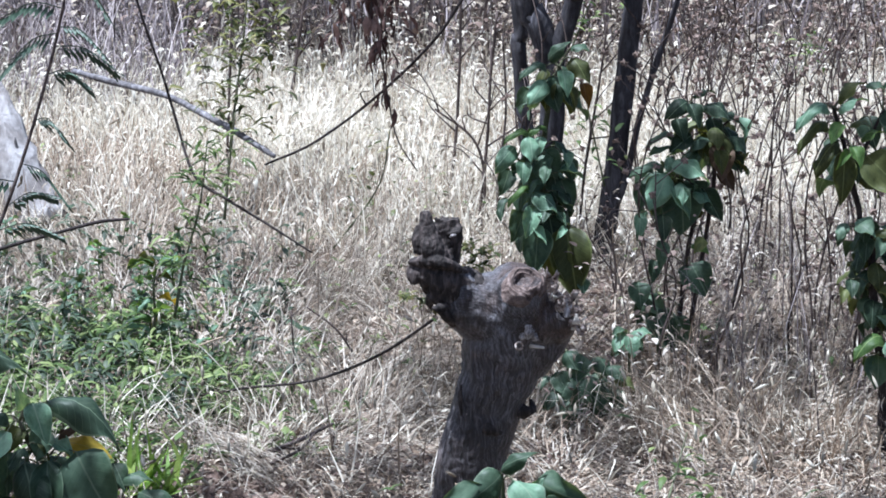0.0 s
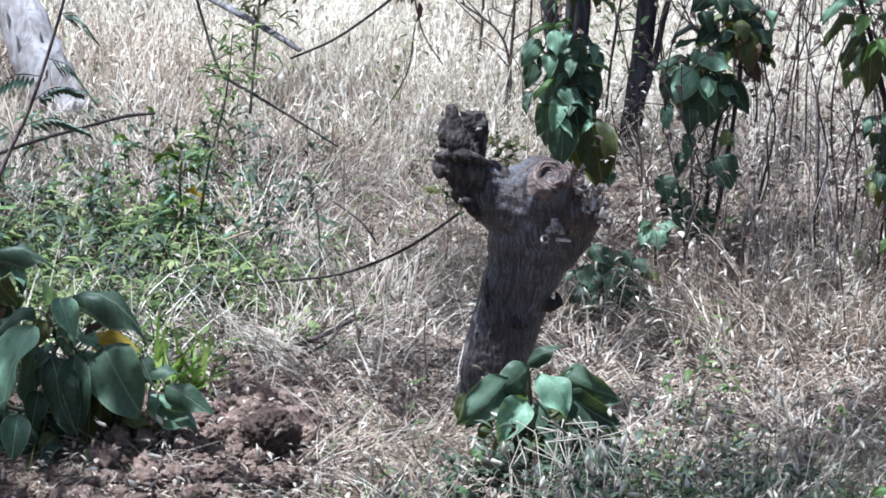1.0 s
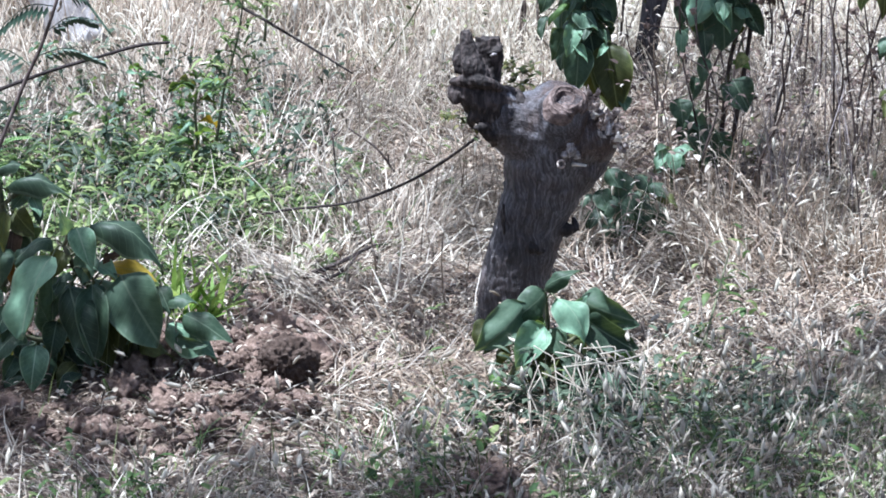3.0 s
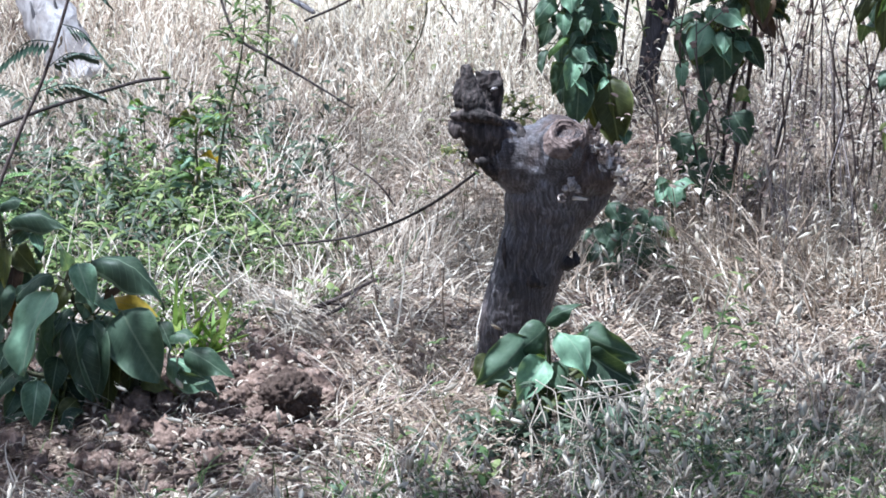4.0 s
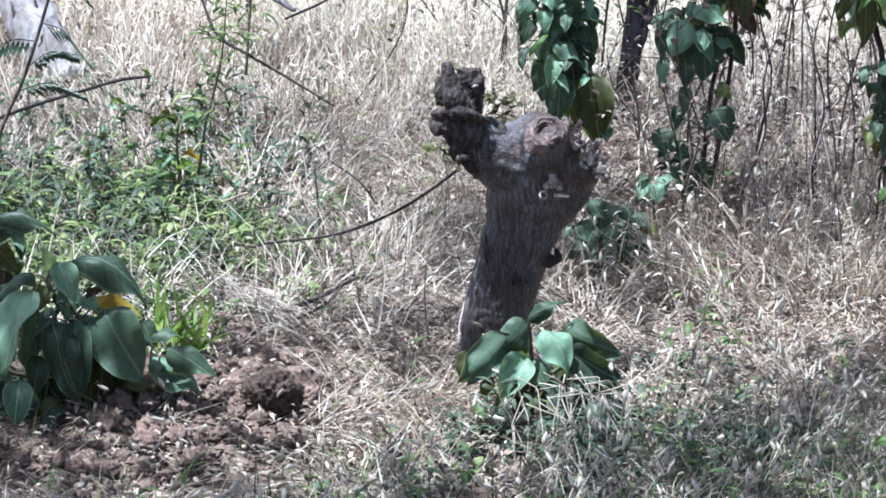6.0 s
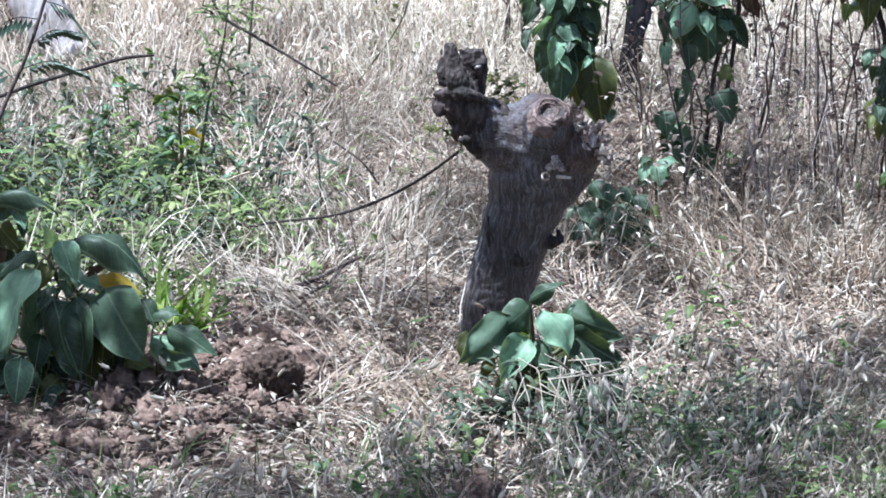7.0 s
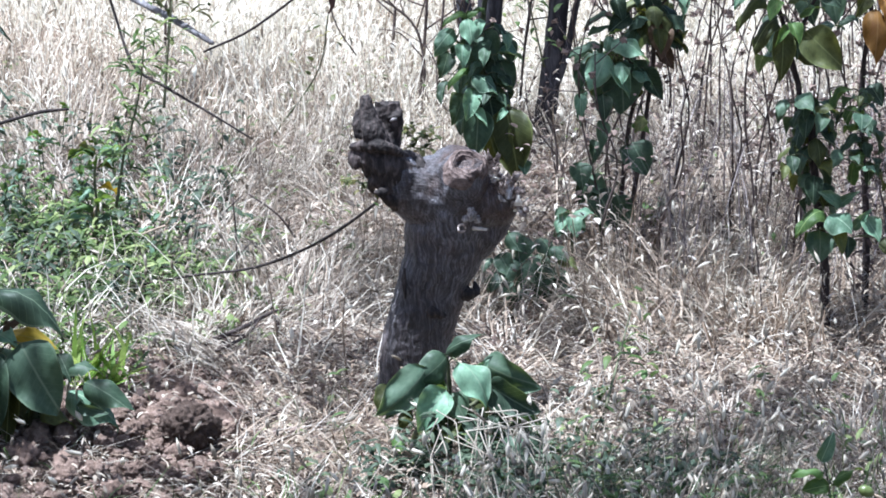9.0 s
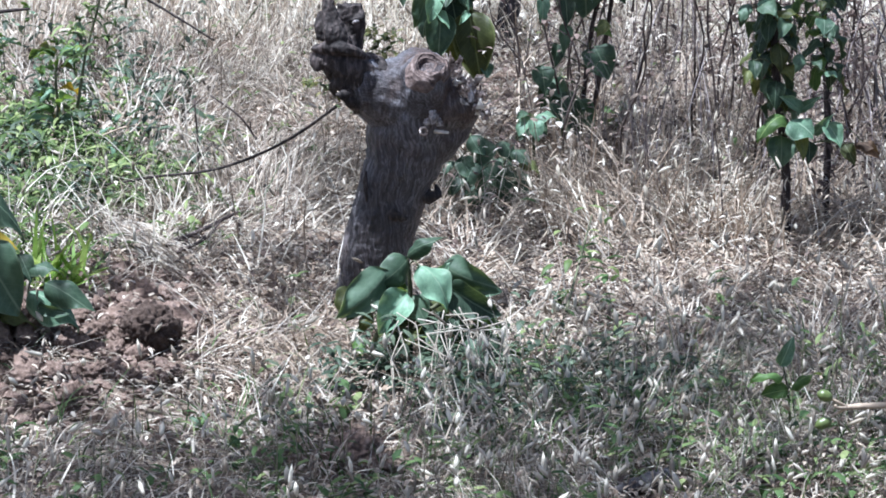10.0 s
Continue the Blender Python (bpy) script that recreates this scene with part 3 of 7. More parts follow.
def build_stump():
    rng = random.Random(3)
    st = thing("tree_stump", (0.145, 5.970, -0.001), "weathered grey-brown tree stump with charred snag in dry grass", "stump")
    k = 0.00107
    line = [(0.126, 5.970, -0.069), (0.131, 5.970, -0.001), (0.136, 5.970, 0.077), (0.144, 5.970, 0.137), (0.164, 5.970, 0.208), (0.180, 5.970, 0.264), (0.197, 5.970, 0.311), (0.201, 5.970, 0.355), (0.211, 5.970, 0.400), (0.219, 5.960, 0.452), (0.220, 5.950, 0.487), (0.221, 5.940, 0.509)]
    girth = [76, 66, 62, 62, 63, 63, 70, 76, 82, 74, 52, 24]
    trunk = tube(line, [q * k for q in girth], 22, 36, 0.012, rng)
    right = tube([(0.219, 5.960, 0.413), (0.278, 5.950, 0.417), (0.311, 5.950, 0.415), (0.333, 5.950, 0.416)], [66 * k, 56 * k, 46 * k, 26 * k], 14, 10, 0.05, rng)
    knee = tube([(0.187, 5.970, 0.294), (0.236, 5.970, 0.333), (0.285, 5.970, 0.370), (0.314, 5.970, 0.392)], [52 * k, 50 * k, 42 * k, 24 * k], 14, 8, 0.03, rng)
    left = tube([(0.203, 5.970, 0.422), (0.159, 5.950, 0.434), (0.123, 5.940, 0.449), (0.089, 5.930, 0.482), (0.058, 5.930, 0.498), (0.033, 5.930, 0.504)], [76 * k, 68 * k, 52 * k, 37 * k, 26 * k, 12 * k], 16, 16, 0.03, rng)
    hump = tube([(0.218, 5.940, 0.423), (0.228, 5.910, 0.462), (0.236, 5.890, 0.492), (0.238, 5.880, 0.509)], [58 * k, 50 * k, 40 * k, 28 * k], 14, 9, 0.03, rng)
    # raised strips of bark between long upright cracks
    spine = curve_points(line, 40)
    strips = []
    for i in range(46):
        turn, first = rng.uniform(0, 2 * math.pi), rng.randrange(2, 20)
        last = min(27, first + rng.randrange(5, 13))
        pts = []
        for j in range(first, last + 1, 2):
            r = k * float(np.interp(j / 39 * 11, range(12), girth)) * rng.uniform(0.955, 0.985)
            turn += rng.uniform(-0.05, 0.05)
            pts.append(spine[j] + Vector((math.cos(turn) * r, math.sin(turn) * r, 0)))
        if len(pts) > 2:
            strips.append(tube(pts, [0.002, rng.uniform(0.004, 0.0075), 0.002], 6, 3 * len(pts), 0.2, rng))
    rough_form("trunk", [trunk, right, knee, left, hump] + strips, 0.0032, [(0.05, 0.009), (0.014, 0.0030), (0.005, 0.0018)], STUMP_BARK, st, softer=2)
    # the charred snag that stands on its shoulder
    def slab(points, wide, deep, turn, sides=12, n=18):
        """A broken plank-like splinter: a flat, ridged tube whose end is torn."""
        line = curve_points(points, n)
        ca, sa = math.cos(turn), math.sin(turn)
        v, f = [], []
        ridges = [rng.uniform(0.82, 1.18) for j in range(sides)]
        for i, p in enumerate(line):
            s = i / (n - 1)
            w, d = float(np.interp(s, np.linspace(0, 1, len(wide)), wide)) * k, float(np.interp(s, np.linspace(0, 1, len(deep)), deep)) * k
            for j in range(sides):
                a = 2 * math.pi * j / sides
                q = ridges[j] * (1 + rng.uniform(-0.05, 0.05))
                x, y = w * math.cos(a) * q, d * math.sin(a) * q
                v.append(p + Vector((x * ca - y * sa, x * sa + y * ca, rng.uniform(-0.006, 0.006) if i == n - 1 else 0)))
        for i in range(n - 1):
            for j in range(sides):
                m = (j + 1) % sides
                f.append((i * sides + j, i * sides + m, (i + 1) * sides + m, (i + 1) * sides + j))
        f += [tuple(reversed(range(sides))), tuple((n - 1) * sides + j for j in range(sides))]
        return v, f
    s1 = slab([(0.069, 5.900, 0.520), (0.058, 5.890, 0.558), (0.049, 5.900, 0.589), (0.042, 5.910, 0.626)], [26, 25, 21, 16, 10], [16, 14, 12, 10, 8], 0.35)
    s2 = slab([(0.091, 5.950, 0.520), (0.092, 5.940, 0.566), (0.088, 5.940, 0.608)], [22, 22, 24, 26, 22], [20, 16, 14, 12], -0.3)
    s3 = slab([(0.080, 5.930, 0.506), (0.073, 5.930, 0.540), (0.069, 5.940, 0.566), (0.068, 5.940, 0.596)], [34, 30, 22, 15, 12], [22, 18, 14, 8], 0.1)
    s4 = tube([(0.118, 5.950, 0.458), (0.089, 5.920, 0.482), (0.062, 5.910, 0.499), (0.039, 5.910, 0.507), (0.020, 5.915, 0.502)], [50 * k, 38 * k, 31 * k, 22 * k, 10 * k], 12, 16, 0.14, rng)
    s5 = tube([(0.019, 5.915, 0.526), (0.047, 5.885, 0.534), (0.077, 5.880, 0.534), (0.103, 5.890, 0.523), (0.127, 5.930, 0.506)], [7 * k, 11 * k, 12 * k, 9 * k, 4 * k], 8, 14, 0.2, rng)
    s6 = slab([(0.095, 5.920, 0.580), (0.103, 5.920, 0.585), (0.111, 5.930, 0.598)], [11, 12, 7], [9, 8, 5], 0.3, 8)
    s7 = tube([(0.033, 5.910, 0.492), (0.024, 5.910, 0.503), (0.017, 5.920, 0.517)], [18 * k, 15 * k, 7 * k], 8, 8, 0.2, rng)
    s8 = tube([(0.071, 5.900, 0.464), (0.058, 5.900, 0.459), (0.056, 5.910, 0.448), (0.059, 5.920, 0.435)], [20 * k, 11 * k, 7 * k, 3 * k], 8, 10, 0.2, rng)
    s9 = slab([(0.033, 5.910, 0.544), (0.028, 5.910, 0.571), (0.031, 5.920, 0.600)], [10, 9, 5], [10, 8, 5], 0.0, 8)
    snag = rough_form("snag", [s1, s2, s3, s4, s5, s6, s7, s8, s9], 0.0024, [(0.030, 0.004), (0.008, 0.004)], BURNT, st, "charred blackish broken snag", 1)
    link("splinter", *tube([(0.091, 5.890, 0.581), (0.096, 5.885, 0.584), (0.103, 5.890, 0.585)], [0.0015, 0.0036, 0.0015], 6, 5, 0.3, rng), KNOT_WOOD, snag, "pale chip of bare wood")
    # saw cut on the crown
    c = Vector((0.238, 5.862, 0.504))
    turn = Vector((0.28, -0.66, 0.70)).to_track_quat('Z', 'Y').to_matrix()
    for name, ring_r, mat, lift in (("cut_face", [(0.0, -0.026), (0.007, -0.024), (0.010, -0.010), (0.014, -0.006), (0.019, -0.002), (0.023, -0.005), (0.030, 0.001), (0.035, -0.001), (0.040, -0.006), (0.046, -0.024)], CUT, 0),):
        bm = bmesh.new()
        rows = []
        for r, z in ring_r:
            row = []
            for j in range(24):
                a = 2 * math.pi * j / 24
                q = r * (1 + 0.17 * math.sin(2 * a + 0.5) + 0.09 * math.sin(3 * a + 2) + 0.05 * math.sin(7 * a + 1))
                away = 1 - r / 0.044
                row.append(bm.verts.new((q * math.cos(a) - 0.011 * away, q * math.sin(a) * 0.92 + 0.008 * away, z + 0.0026 * rng.uniform(-1, 1))))
            rows.append(row)
        for a, b in zip(rows, rows[1:]):
            for j in range(24):
                bm.faces.new((a[j], a[(j + 1) % 24], b[(j + 1) % 24], b[j]))
        bm.normal_update()
        me = bpy.data.meshes.new(name)
        bm.to_mesh(me)
        bm.free()
        me.materials.append(mat)
        me.polygons.foreach_set("use_smooth", [True] * len(me.polygons))
        ob = new(name, me)
        ob.parent = st
        ob.matrix_basis = Matrix.Translation(c - st.location) @ turn.to_4x4()
        tagged(ob, "ringed saw cut with a rotten dark heart")
    # rotten end of the arm: a crumbling mass with a few loose splinters
    end = Vector((0.318, 5.902, 0.446))
    lumps = []
    for i in range(16):
        u = rng.uniform(-1, 1)
        a = end + Vector((-0.012 * u + rng.uniform(-0.022, 0.022), rng.uniform(-0.012, 0.012), 0.040 * u + rng.uniform(-0.01, 0.01)))
        b = a + Vector((rng.uniform(-0.012, 0.016), rng.uniform(-0.012, 0.0), rng.uniform(-0.016, 0.016)))
        lumps.append(tube([a, (a + b) / 2, b], [rng.uniform(0.007, 0.013), 0.008, 0.004], 6, 4, 0.4, rng))
    rotten = rough_form("rotten_end", lumps, 0.0022, [(0.012, 0.014), (0.005, 0.006)], ROTTEN, st, "crumbling pale rotten wood")
    up_end, low_end = Vector((0.284, 5.893, 0.502)), Vector((0.340, 5.900, 0.412))
    for i in range(34):
        a = up_end.lerp(low_end, rng.random()) + Vector((rng.uniform(-0.020, 0.010), rng.uniform(-0.018, 0.025), rng.uniform(-0.020, 0.004)))
        b = a + Vector((rng.uniform(-0.010, 0.016), rng.uniform(-0.010, 0.004), rng.uniform(0.008, 0.030)))
        flat = rng.uniform(3, 8)
        link("splinter", *slab([a, (a + b) / 2 + Vector((0, -0.002, 0)), b], [flat, flat * rng.uniform(0.7, 1.2), flat * 0.4], [2.2, 1.8, 1.0], rng.uniform(-0.8, 0.8), 6, 5), rng.choice((ROTTEN, KNOT_WOOD, ROTTEN, SPLINTER)), rotten, smooth=False)
    link("peg", *tube([(0.250, 5.895, 0.371), (0.262, 5.878, 0.373), (0.274, 5.868, 0.374)], [0.0040, 0.0036, 0.0024], 7, 5, 0.22, rng), SPLINTER, st, "broken pale twig stub")
    knob = [tube([(0.234, 5.875, 0.393), (0.236, 5.862, 0.399)], [0.008, 0.005], 6, 4, 0.3, rng), tube([(0.256, 5.878, 0.391), (0.256, 5.864, 0.398)], [0.008, 0.005], 6, 4, 0.3, rng),
            tube([(0.245, 5.868, 0.398), (0.244, 5.858, 0.411), (0.245, 5.860, 0.420)], [0.010, 0.008, 0.004], 7, 5, 0.4, rng)]
    rough_form("knot", knob, 0.0022, [(0.008, 0.010)], KNOT_WOOD, st, "pale grey knob of a broken twig")
    ring = Vector((0.227, 5.871, 0.376))
    v, f = tube([ring + Vector((0.0066 * math.cos(a), -0.002 * math.sin(a * 2), 0.0072 * math.sin(a))) for a in np.linspace(0, 5.9, 9)], [0.0022, 0.0028], 6, 18, 0.3, rng)
    link("knot_ring", v, f, ROTTEN, st, "small ringed twig scar")
    link("spur", *tube([(0.228, 5.950, 0.231), (0.247, 5.940, 0.233), (0.259, 5.940, 0.237), (0.254, 5.950, 0.254)], [0.018, 0.012, 0.009, 0.003], 8, 9, 0.25, rng), BURNT, st)
    link("hollow", *tube([(0.154, 5.912, 0.192), (0.168, 5.912, 0.202), (0.183, 5.912, 0.200), (0.198, 5.916, 0.193)], [0.004, 0.015, 0.012, 0.004], 8, 10, 0.3, rng), BURNT, st, "dark rotten scar")
    link("crack", *tube([(0.119, 5.925, 0.287), (0.118, 5.920, 0.260), (0.120, 5.915, 0.228)], [0.002, 0.006, 0.002], 6, 8, 0.3, rng), BURNT, st, "dark upright crack in the bark")
    for pts, r in (([(0.084, 5.890, 0.446), (0.073, 5.870, 0.445), (0.062, 5.860, 0.449)], 0.011), ([(0.104, 5.920, 0.410), (0.088, 5.890, 0.428), (0.071, 5.870, 0.441)], 0.013)):
        link("spur", *tube(pts, [r, r * 0.8, r * 0.35], 7, 7, 0.3, rng), BURNT, st)
    # young shoots on the left of the crown
    for px, top in (((0.133, 6.020, 0.491), (0.132, 6.020, 0.546)), ((0.155, 6.020, 0.491), (0.169, 6.030, 0.537)), ((0.052, 5.950, 0.430), (0.009, 5.930, 0.460))):
        shoot = stamp("shoot", rosettes(np.random.RandomState(5), np.array([Vector(px).lerp(Vector(top), q) for q in (0.2, 0.5, 0.8, 1.0)]), 9, (0.014, 0.026), (0.4, 0.6), (0.002, 0.01), OLIVE),
                      "small olive-green shoot", "", parent=st)
    return st


build_stump()

# ---- trees and bare stems ----


def stem_thing(name, paths, mat, label, category, group="", seed=0, twigs=0, twig_len=0.25, part="stem"):
    """A plant of bare stems: each path (points, radii) a part, with small side twigs."""
    rng = random.Random(seed)
    ob = thing(name, paths[0][0][0], label, category, group)
    for pts, radii in paths:
        link(part, *tube(pts, radii, 8, max(10, 5 * len(pts)), 0.10, rng), mat, ob)
        line = curve_points(pts, 30)
        for i in range(twigs):
            p = line[rng.randrange(6, 29)]
            q = p + Vector((rng.uniform(-1, 1), rng.uniform(-0.5, 0.5), rng.uniform(0.2, 1.1))) * twig_len * rng.uniform(0.4, 1)
            mid = (p + q) / 2 + Vector((rng.uniform(-0.03, 0.03), 0, rng.uniform(-0.02, 0.03)))
            link("twig", *tube([p, mid, q], [min(radii) * 0.5 + 0.001, 0.0012], 5, 7, 0.15, rng), mat, ob)
    return ob


tree_a = stem_thing("young_tree", [
    ([(0.379, 8.400, 0.041), (0.385, 8.400, 0.290), (0.400, 8.400, 0.490), (0.392, 8.400, 0.627), (0.351, 8.400, 0.747), (0.311, 8.400, 0.883), (0.16, 8.3, 2.3), (-0.1, 8.2, 3.2)], [0.036, 0.034, 0.034, 0.038, 0.035, 0.032, 0.026, 0.016]),
    ([(0.397, 8.400, 0.612), (0.420, 8.380, 0.690), (0.450, 8.360, 0.813), (0.476, 8.300, 0.983), (0.75, 8.2, 2.4), (0.9, 8.0, 3.2)], [0.028, 0.027, 0.025, 0.024, 0.02, 0.012]),
    ([(0.349, 8.550, 0.312), (0.330, 8.550, 0.468), (0.310, 8.550, 0.654), (0.297, 8.550, 0.839), (0.1, 8.6, 2.2), (0.0, 8.8, 3.0)], [0.021, 0.022, 0.022, 0.02, 0.016, 0.01])],
    TREE_BARK, "forked young tree with dark grey-brown bark", "tree", "young trees", 1)
tree_b = stem_thing("young_tree", [
    ([(0.527, 8.440, 0.036), (0.544, 8.440, 0.099), (0.570, 8.440, 0.302), (0.594, 8.440, 0.564), (0.613, 8.440, 0.794), (0.620, 8.400, 0.978), (0.85, 8.3, 2.3), (1.0, 8.1, 3.3)], [0.036, 0.031, 0.029, 0.029, 0.028, 0.027, 0.02, 0.012]),
    ([(0.557, 8.440, 0.185), (0.600, 8.420, 0.298), (0.645, 8.400, 0.524), (0.724, 8.360, 0.803), (0.766, 8.300, 0.974), (1.2, 8.2, 2.2)], [0.011, 0.010, 0.009, 0.008, 0.007, 0.005])],
    TREE_BARK, "slender young tree with smooth blackish-grey trunk", "tree", "young trees", 2)

BARE = [
    ([(0.127, 9.350, 0.042), (0.152, 9.350, 0.205), (0.162, 9.350, 0.393), (0.165, 9.350, 0.597), (0.163, 9.350, 0.798)], [0.0055, 0.005, 0.0045, 0.004], 6),
    ([(0.217, 8.900, 0.061), (0.239, 8.900, 0.339), (0.245, 8.900, 0.517), (0.260, 8.900, 0.711)], [0.005, 0.0045, 0.004], 8),
    ([(0.223, 8.800, 0.062), (0.233, 8.800, 0.224), (0.201, 8.800, 0.353), (0.088, 8.800, 0.442)], [0.005, 0.004, 0.003], 6),
    ([(-0.409, 10.500, 0.078), (-0.384, 10.500, 0.197), (-0.361, 10.500, 0.388), (-0.335, 10.500, 0.596)], [0.007, 0.006, 0.005], 4),
    ([(0.477, 8.450, 0.081), (0.494, 8.450, 0.330), (0.526, 8.450, 0.562), (0.544, 8.450, 0.730)], [0.004, 0.0035, 0.003], 8),
]
BARE_LOW = [
    ([(0.538, 7.700, 0.031), (0.536, 7.700, 0.103), (0.530, 7.700, 0.217), (0.509, 7.700, 0.316)], [0.0035, 0.003, 0.0025], 2),
    ([(-0.542, 9.600, 0.051), (-0.539, 9.600, 0.261), (-0.532, 9.600, 0.488), (-0.527, 9.600, 0.713)], [0.005, 0.0045, 0.004], 3),
    ([(0.276, 8.700, 0.080), (0.265, 8.700, 0.240), (0.284, 8.700, 0.448), (0.271, 8.700, 0.668)], [0.004, 0.0035, 0.003], 7),
    ([(0.690, 8.600, 0.025), (0.670, 8.600, 0.184), (0.641, 8.600, 0.373)], [0.004, 0.003, 0.002], 6),
]
for i, (pts, radii, twigs) in enumerate(BARE + BARE_LOW):
    stem_thing("bare_shrub", [(pts, radii)], TWIG_BARK, "leafless brown shrub stem with thin side twigs in dry grass", "shrub", "bare shrub stems", 20 + i, twigs, 0.22)

stem_thing("leaning_twig", [([(-0.352, 8.000, 0.396), (-0.220, 7.900, 0.473), (-0.063, 7.800, 0.607), (0.074, 7.700, 0.759), (0.155, 7.700, 0.885)], [0.003, 0.0034, 0.0038, 0.0042])], DARK_TWIG,
           "long thin leafless brown twig leaning across the grass", "twig", "", 40, 2, 0.12)
stem_thing("crooked_twig", [([(-0.658, 7.300, 1.026), (-0.615, 7.300, 0.856), (-0.566, 7.300, 0.719), (-0.530, 7.300, 0.600), (-0.483, 7.250, 0.479), (-0.407, 7.200, 0.435), (-0.313, 7.150, 0.388), (-0.205, 7.100, 0.330)], [0.0028, 0.003, 0.0032, 0.0034, 0.0036, 0.0036, 0.003, 0.002])],
           DARK_TWIG, "crooked dark brown twig bent over the grass", "twig", "", 41, 2, 0.08)
stem_thing("broken_twig", [([(-1.212, 6.400, 0.305), (-0.924, 6.600, 0.389), (-0.841, 6.700, 0.406), (-0.730, 6.800, 0.425), (-0.662, 6.800, 0.444), (-0.601, 6.850, 0.443)], [0.0045, 0.0042, 0.004, 0.0036, 0.004, 0.003])], DARK_TWIG,
           "straight broken brown twig lying over weeds", "twig", "", 42, 1, 0.05)
stem_thing("arching_twig", [([(-0.530, 7.000, 0.000), (-0.449, 6.900, 0.036), (-0.327, 6.750, 0.090), (-0.199, 6.600, 0.138), (-0.099, 6.400, 0.214), (-0.016, 6.250, 0.289), (0.062, 6.050, 0.387)], [0.002, 0.0028, 0.003, 0.003, 0.0032, 0.0032, 0.003])],
           DARK_TWIG, "dark thorny twig arching from the ground to the stump", "twig", "", 43, 0)
stem_thing("leaning_straw", [([(0.055, 5.840, 0.034), (0.103, 5.820, 0.079), (0.167, 5.800, 0.117), (0.247, 5.800, 0.150)], [0.0018, 0.002, 0.002, 0.0014])], PALE_STALK, "pale straw stalk leaning across the stump", "straw", "", 49, 1, 0.04)
stem_thing("fallen_twig", [([(-0.286, 6.360, 0.033), (-0.218, 6.420, 0.048), (-0.139, 6.520, 0.066)], [0.006, 0.005, 0.003])], TWIG_BARK, "fallen dark twig lying on litter", "twig", "", 44, 1, 0.08)
stem_thing("fallen_twig", [([(-0.261, 6.300, 0.031), (-0.204, 6.360, 0.047), (-0.171, 6.440, 0.070)], [0.004, 0.0035, 0.002])], TWIG_BARK, "fallen dark twig lying on litter", "twig", "", 54, 1, 0.06)
stem_thing("upright_twig", [([(-0.239, 7.000, 0.029), (-0.241, 7.000, 0.121), (-0.248, 7.000, 0.213)], [0.003, 0.0025, 0.002])], TWIG_BARK, "thin upright dead twig in grass", "twig", "", 45, 2, 0.06)
stem_thing("upright_twig", [([(-0.109, 7.100, 0.100), (-0.148, 7.100, 0.153), (-0.215, 7.100, 0.203)], [0.003, 0.0025, 0.002])], TWIG_BARK, "thin slanting dead twig in grass", "twig", "", 46, 1, 0.05)
stem_thing("fallen_branch", [([(-1.012, 9.600, 0.435), (-0.899, 9.500, 0.419), (-0.713, 9.300, 0.405), (-0.605, 9.200, 0.371), (-0.478, 9.000, 0.337), (-0.363, 8.800, 0.300)], [0.009, 0.0105, 0.010, 0.0105, 0.010, 0.007])], GREY_WOOD,
           "long fallen grey barkless branch in pale grass", "branch", "", 47, 0)
pale = stem_thing("pale_trunk", [([(-0.996, 8.620, 0.123), (-1.053, 8.650, 0.229), (-1.129, 8.700, 0.388), (-1.216, 8.800, 0.549), (-1.342, 8.900, 0.792)], [0.080, 0.076, 0.07, 0.065, 0.06])], PALE_BARK,
           "leaning pale whitish weathered trunk in dry grass", "trunk", "", 48, 0, part="trunk")
rt = random.Random(4)
for i in range(3):
    s0 = Vector((-1.053, 8.650, 0.229)).lerp(Vector((-1.216, 8.800, 0.549)), rt.uniform(-0.1, 0.9)) + Vector((rt.uniform(-0.05, 0.055), -0.062, rt.uniform(-0.02, 0.02)))
    link("bark_flake", *tube([s0, s0 + Vector((-0.012, 0.0, 0.05)), s0 + Vector((-0.02, 0.004, 0.09))], [0.004, 0.006, 0.002], 6, 7, 0.3, rt), GREY_WOOD, pale, "curled grey bark flake")

# ---- leafy shrubs ----


STEM_LINES = {}


def shrub(base, label, group, stems, fills, seed, stem_mat=GREEN_STEM):
    """stems: (points, radii); fills: (points, count, length, tones, spread, droop) of the leaves inside the bush."""
    rng = random.Random(seed)
    ob = thing("leafy_shrub", base, label, "shrub", group)
    STEM_LINES[ob.name] = [p for pts, radii in stems for p in curve_points(pts, 24)]
    for pts, radii in stems:
        link("stem", *tube(pts, radii, 8, 6 * len(pts), 0.12, rng), stem_mat, ob)
    for pts, count, length, tones, spread, droop in fills:
        stalks = leafy(ob, pts, count, length, rng, tones, spread, 0.02, droop)
        for v, f in stalks:
            link("leaf_stalk", v, f, stem_mat, ob)
    return ob


def place_leaves(ob, rows):
    """The outer leaves: (stalk end, tip, width, tone, shape, face), each on a stalk from the nearest stem."""
    rng = random.Random(len(STEM_LINES))
    for b, t, w, tone, shape, face in rows:
        put_leaf(ob, b, t, w, tone, shape, face, rng)
        b = Vector(b)
        p = min(STEM_LINES[ob.name], key=lambda q: (q - b).length + 0.3 * max(0.0, q.z - b.z))
        mid = (p + b) / 2 + Vector((0, 0, 0.15 * (p - b).length))
        link("leaf_stalk", *tube([p, mid, b], [0.0022, 0.0016, 0.0012], 5, 7, 0.05, rng), GREEN_STEM, ob)


F = (0.1, -0.8, 0.5)
L = (-0.5, -0.7, 0.4)
R = (0.5, -0.7, 0.4)
U = (0.0, -0.4, 0.9)
D = (0.05, -1.0, -0.05)
BIG = "big drooping leaf shrubs"
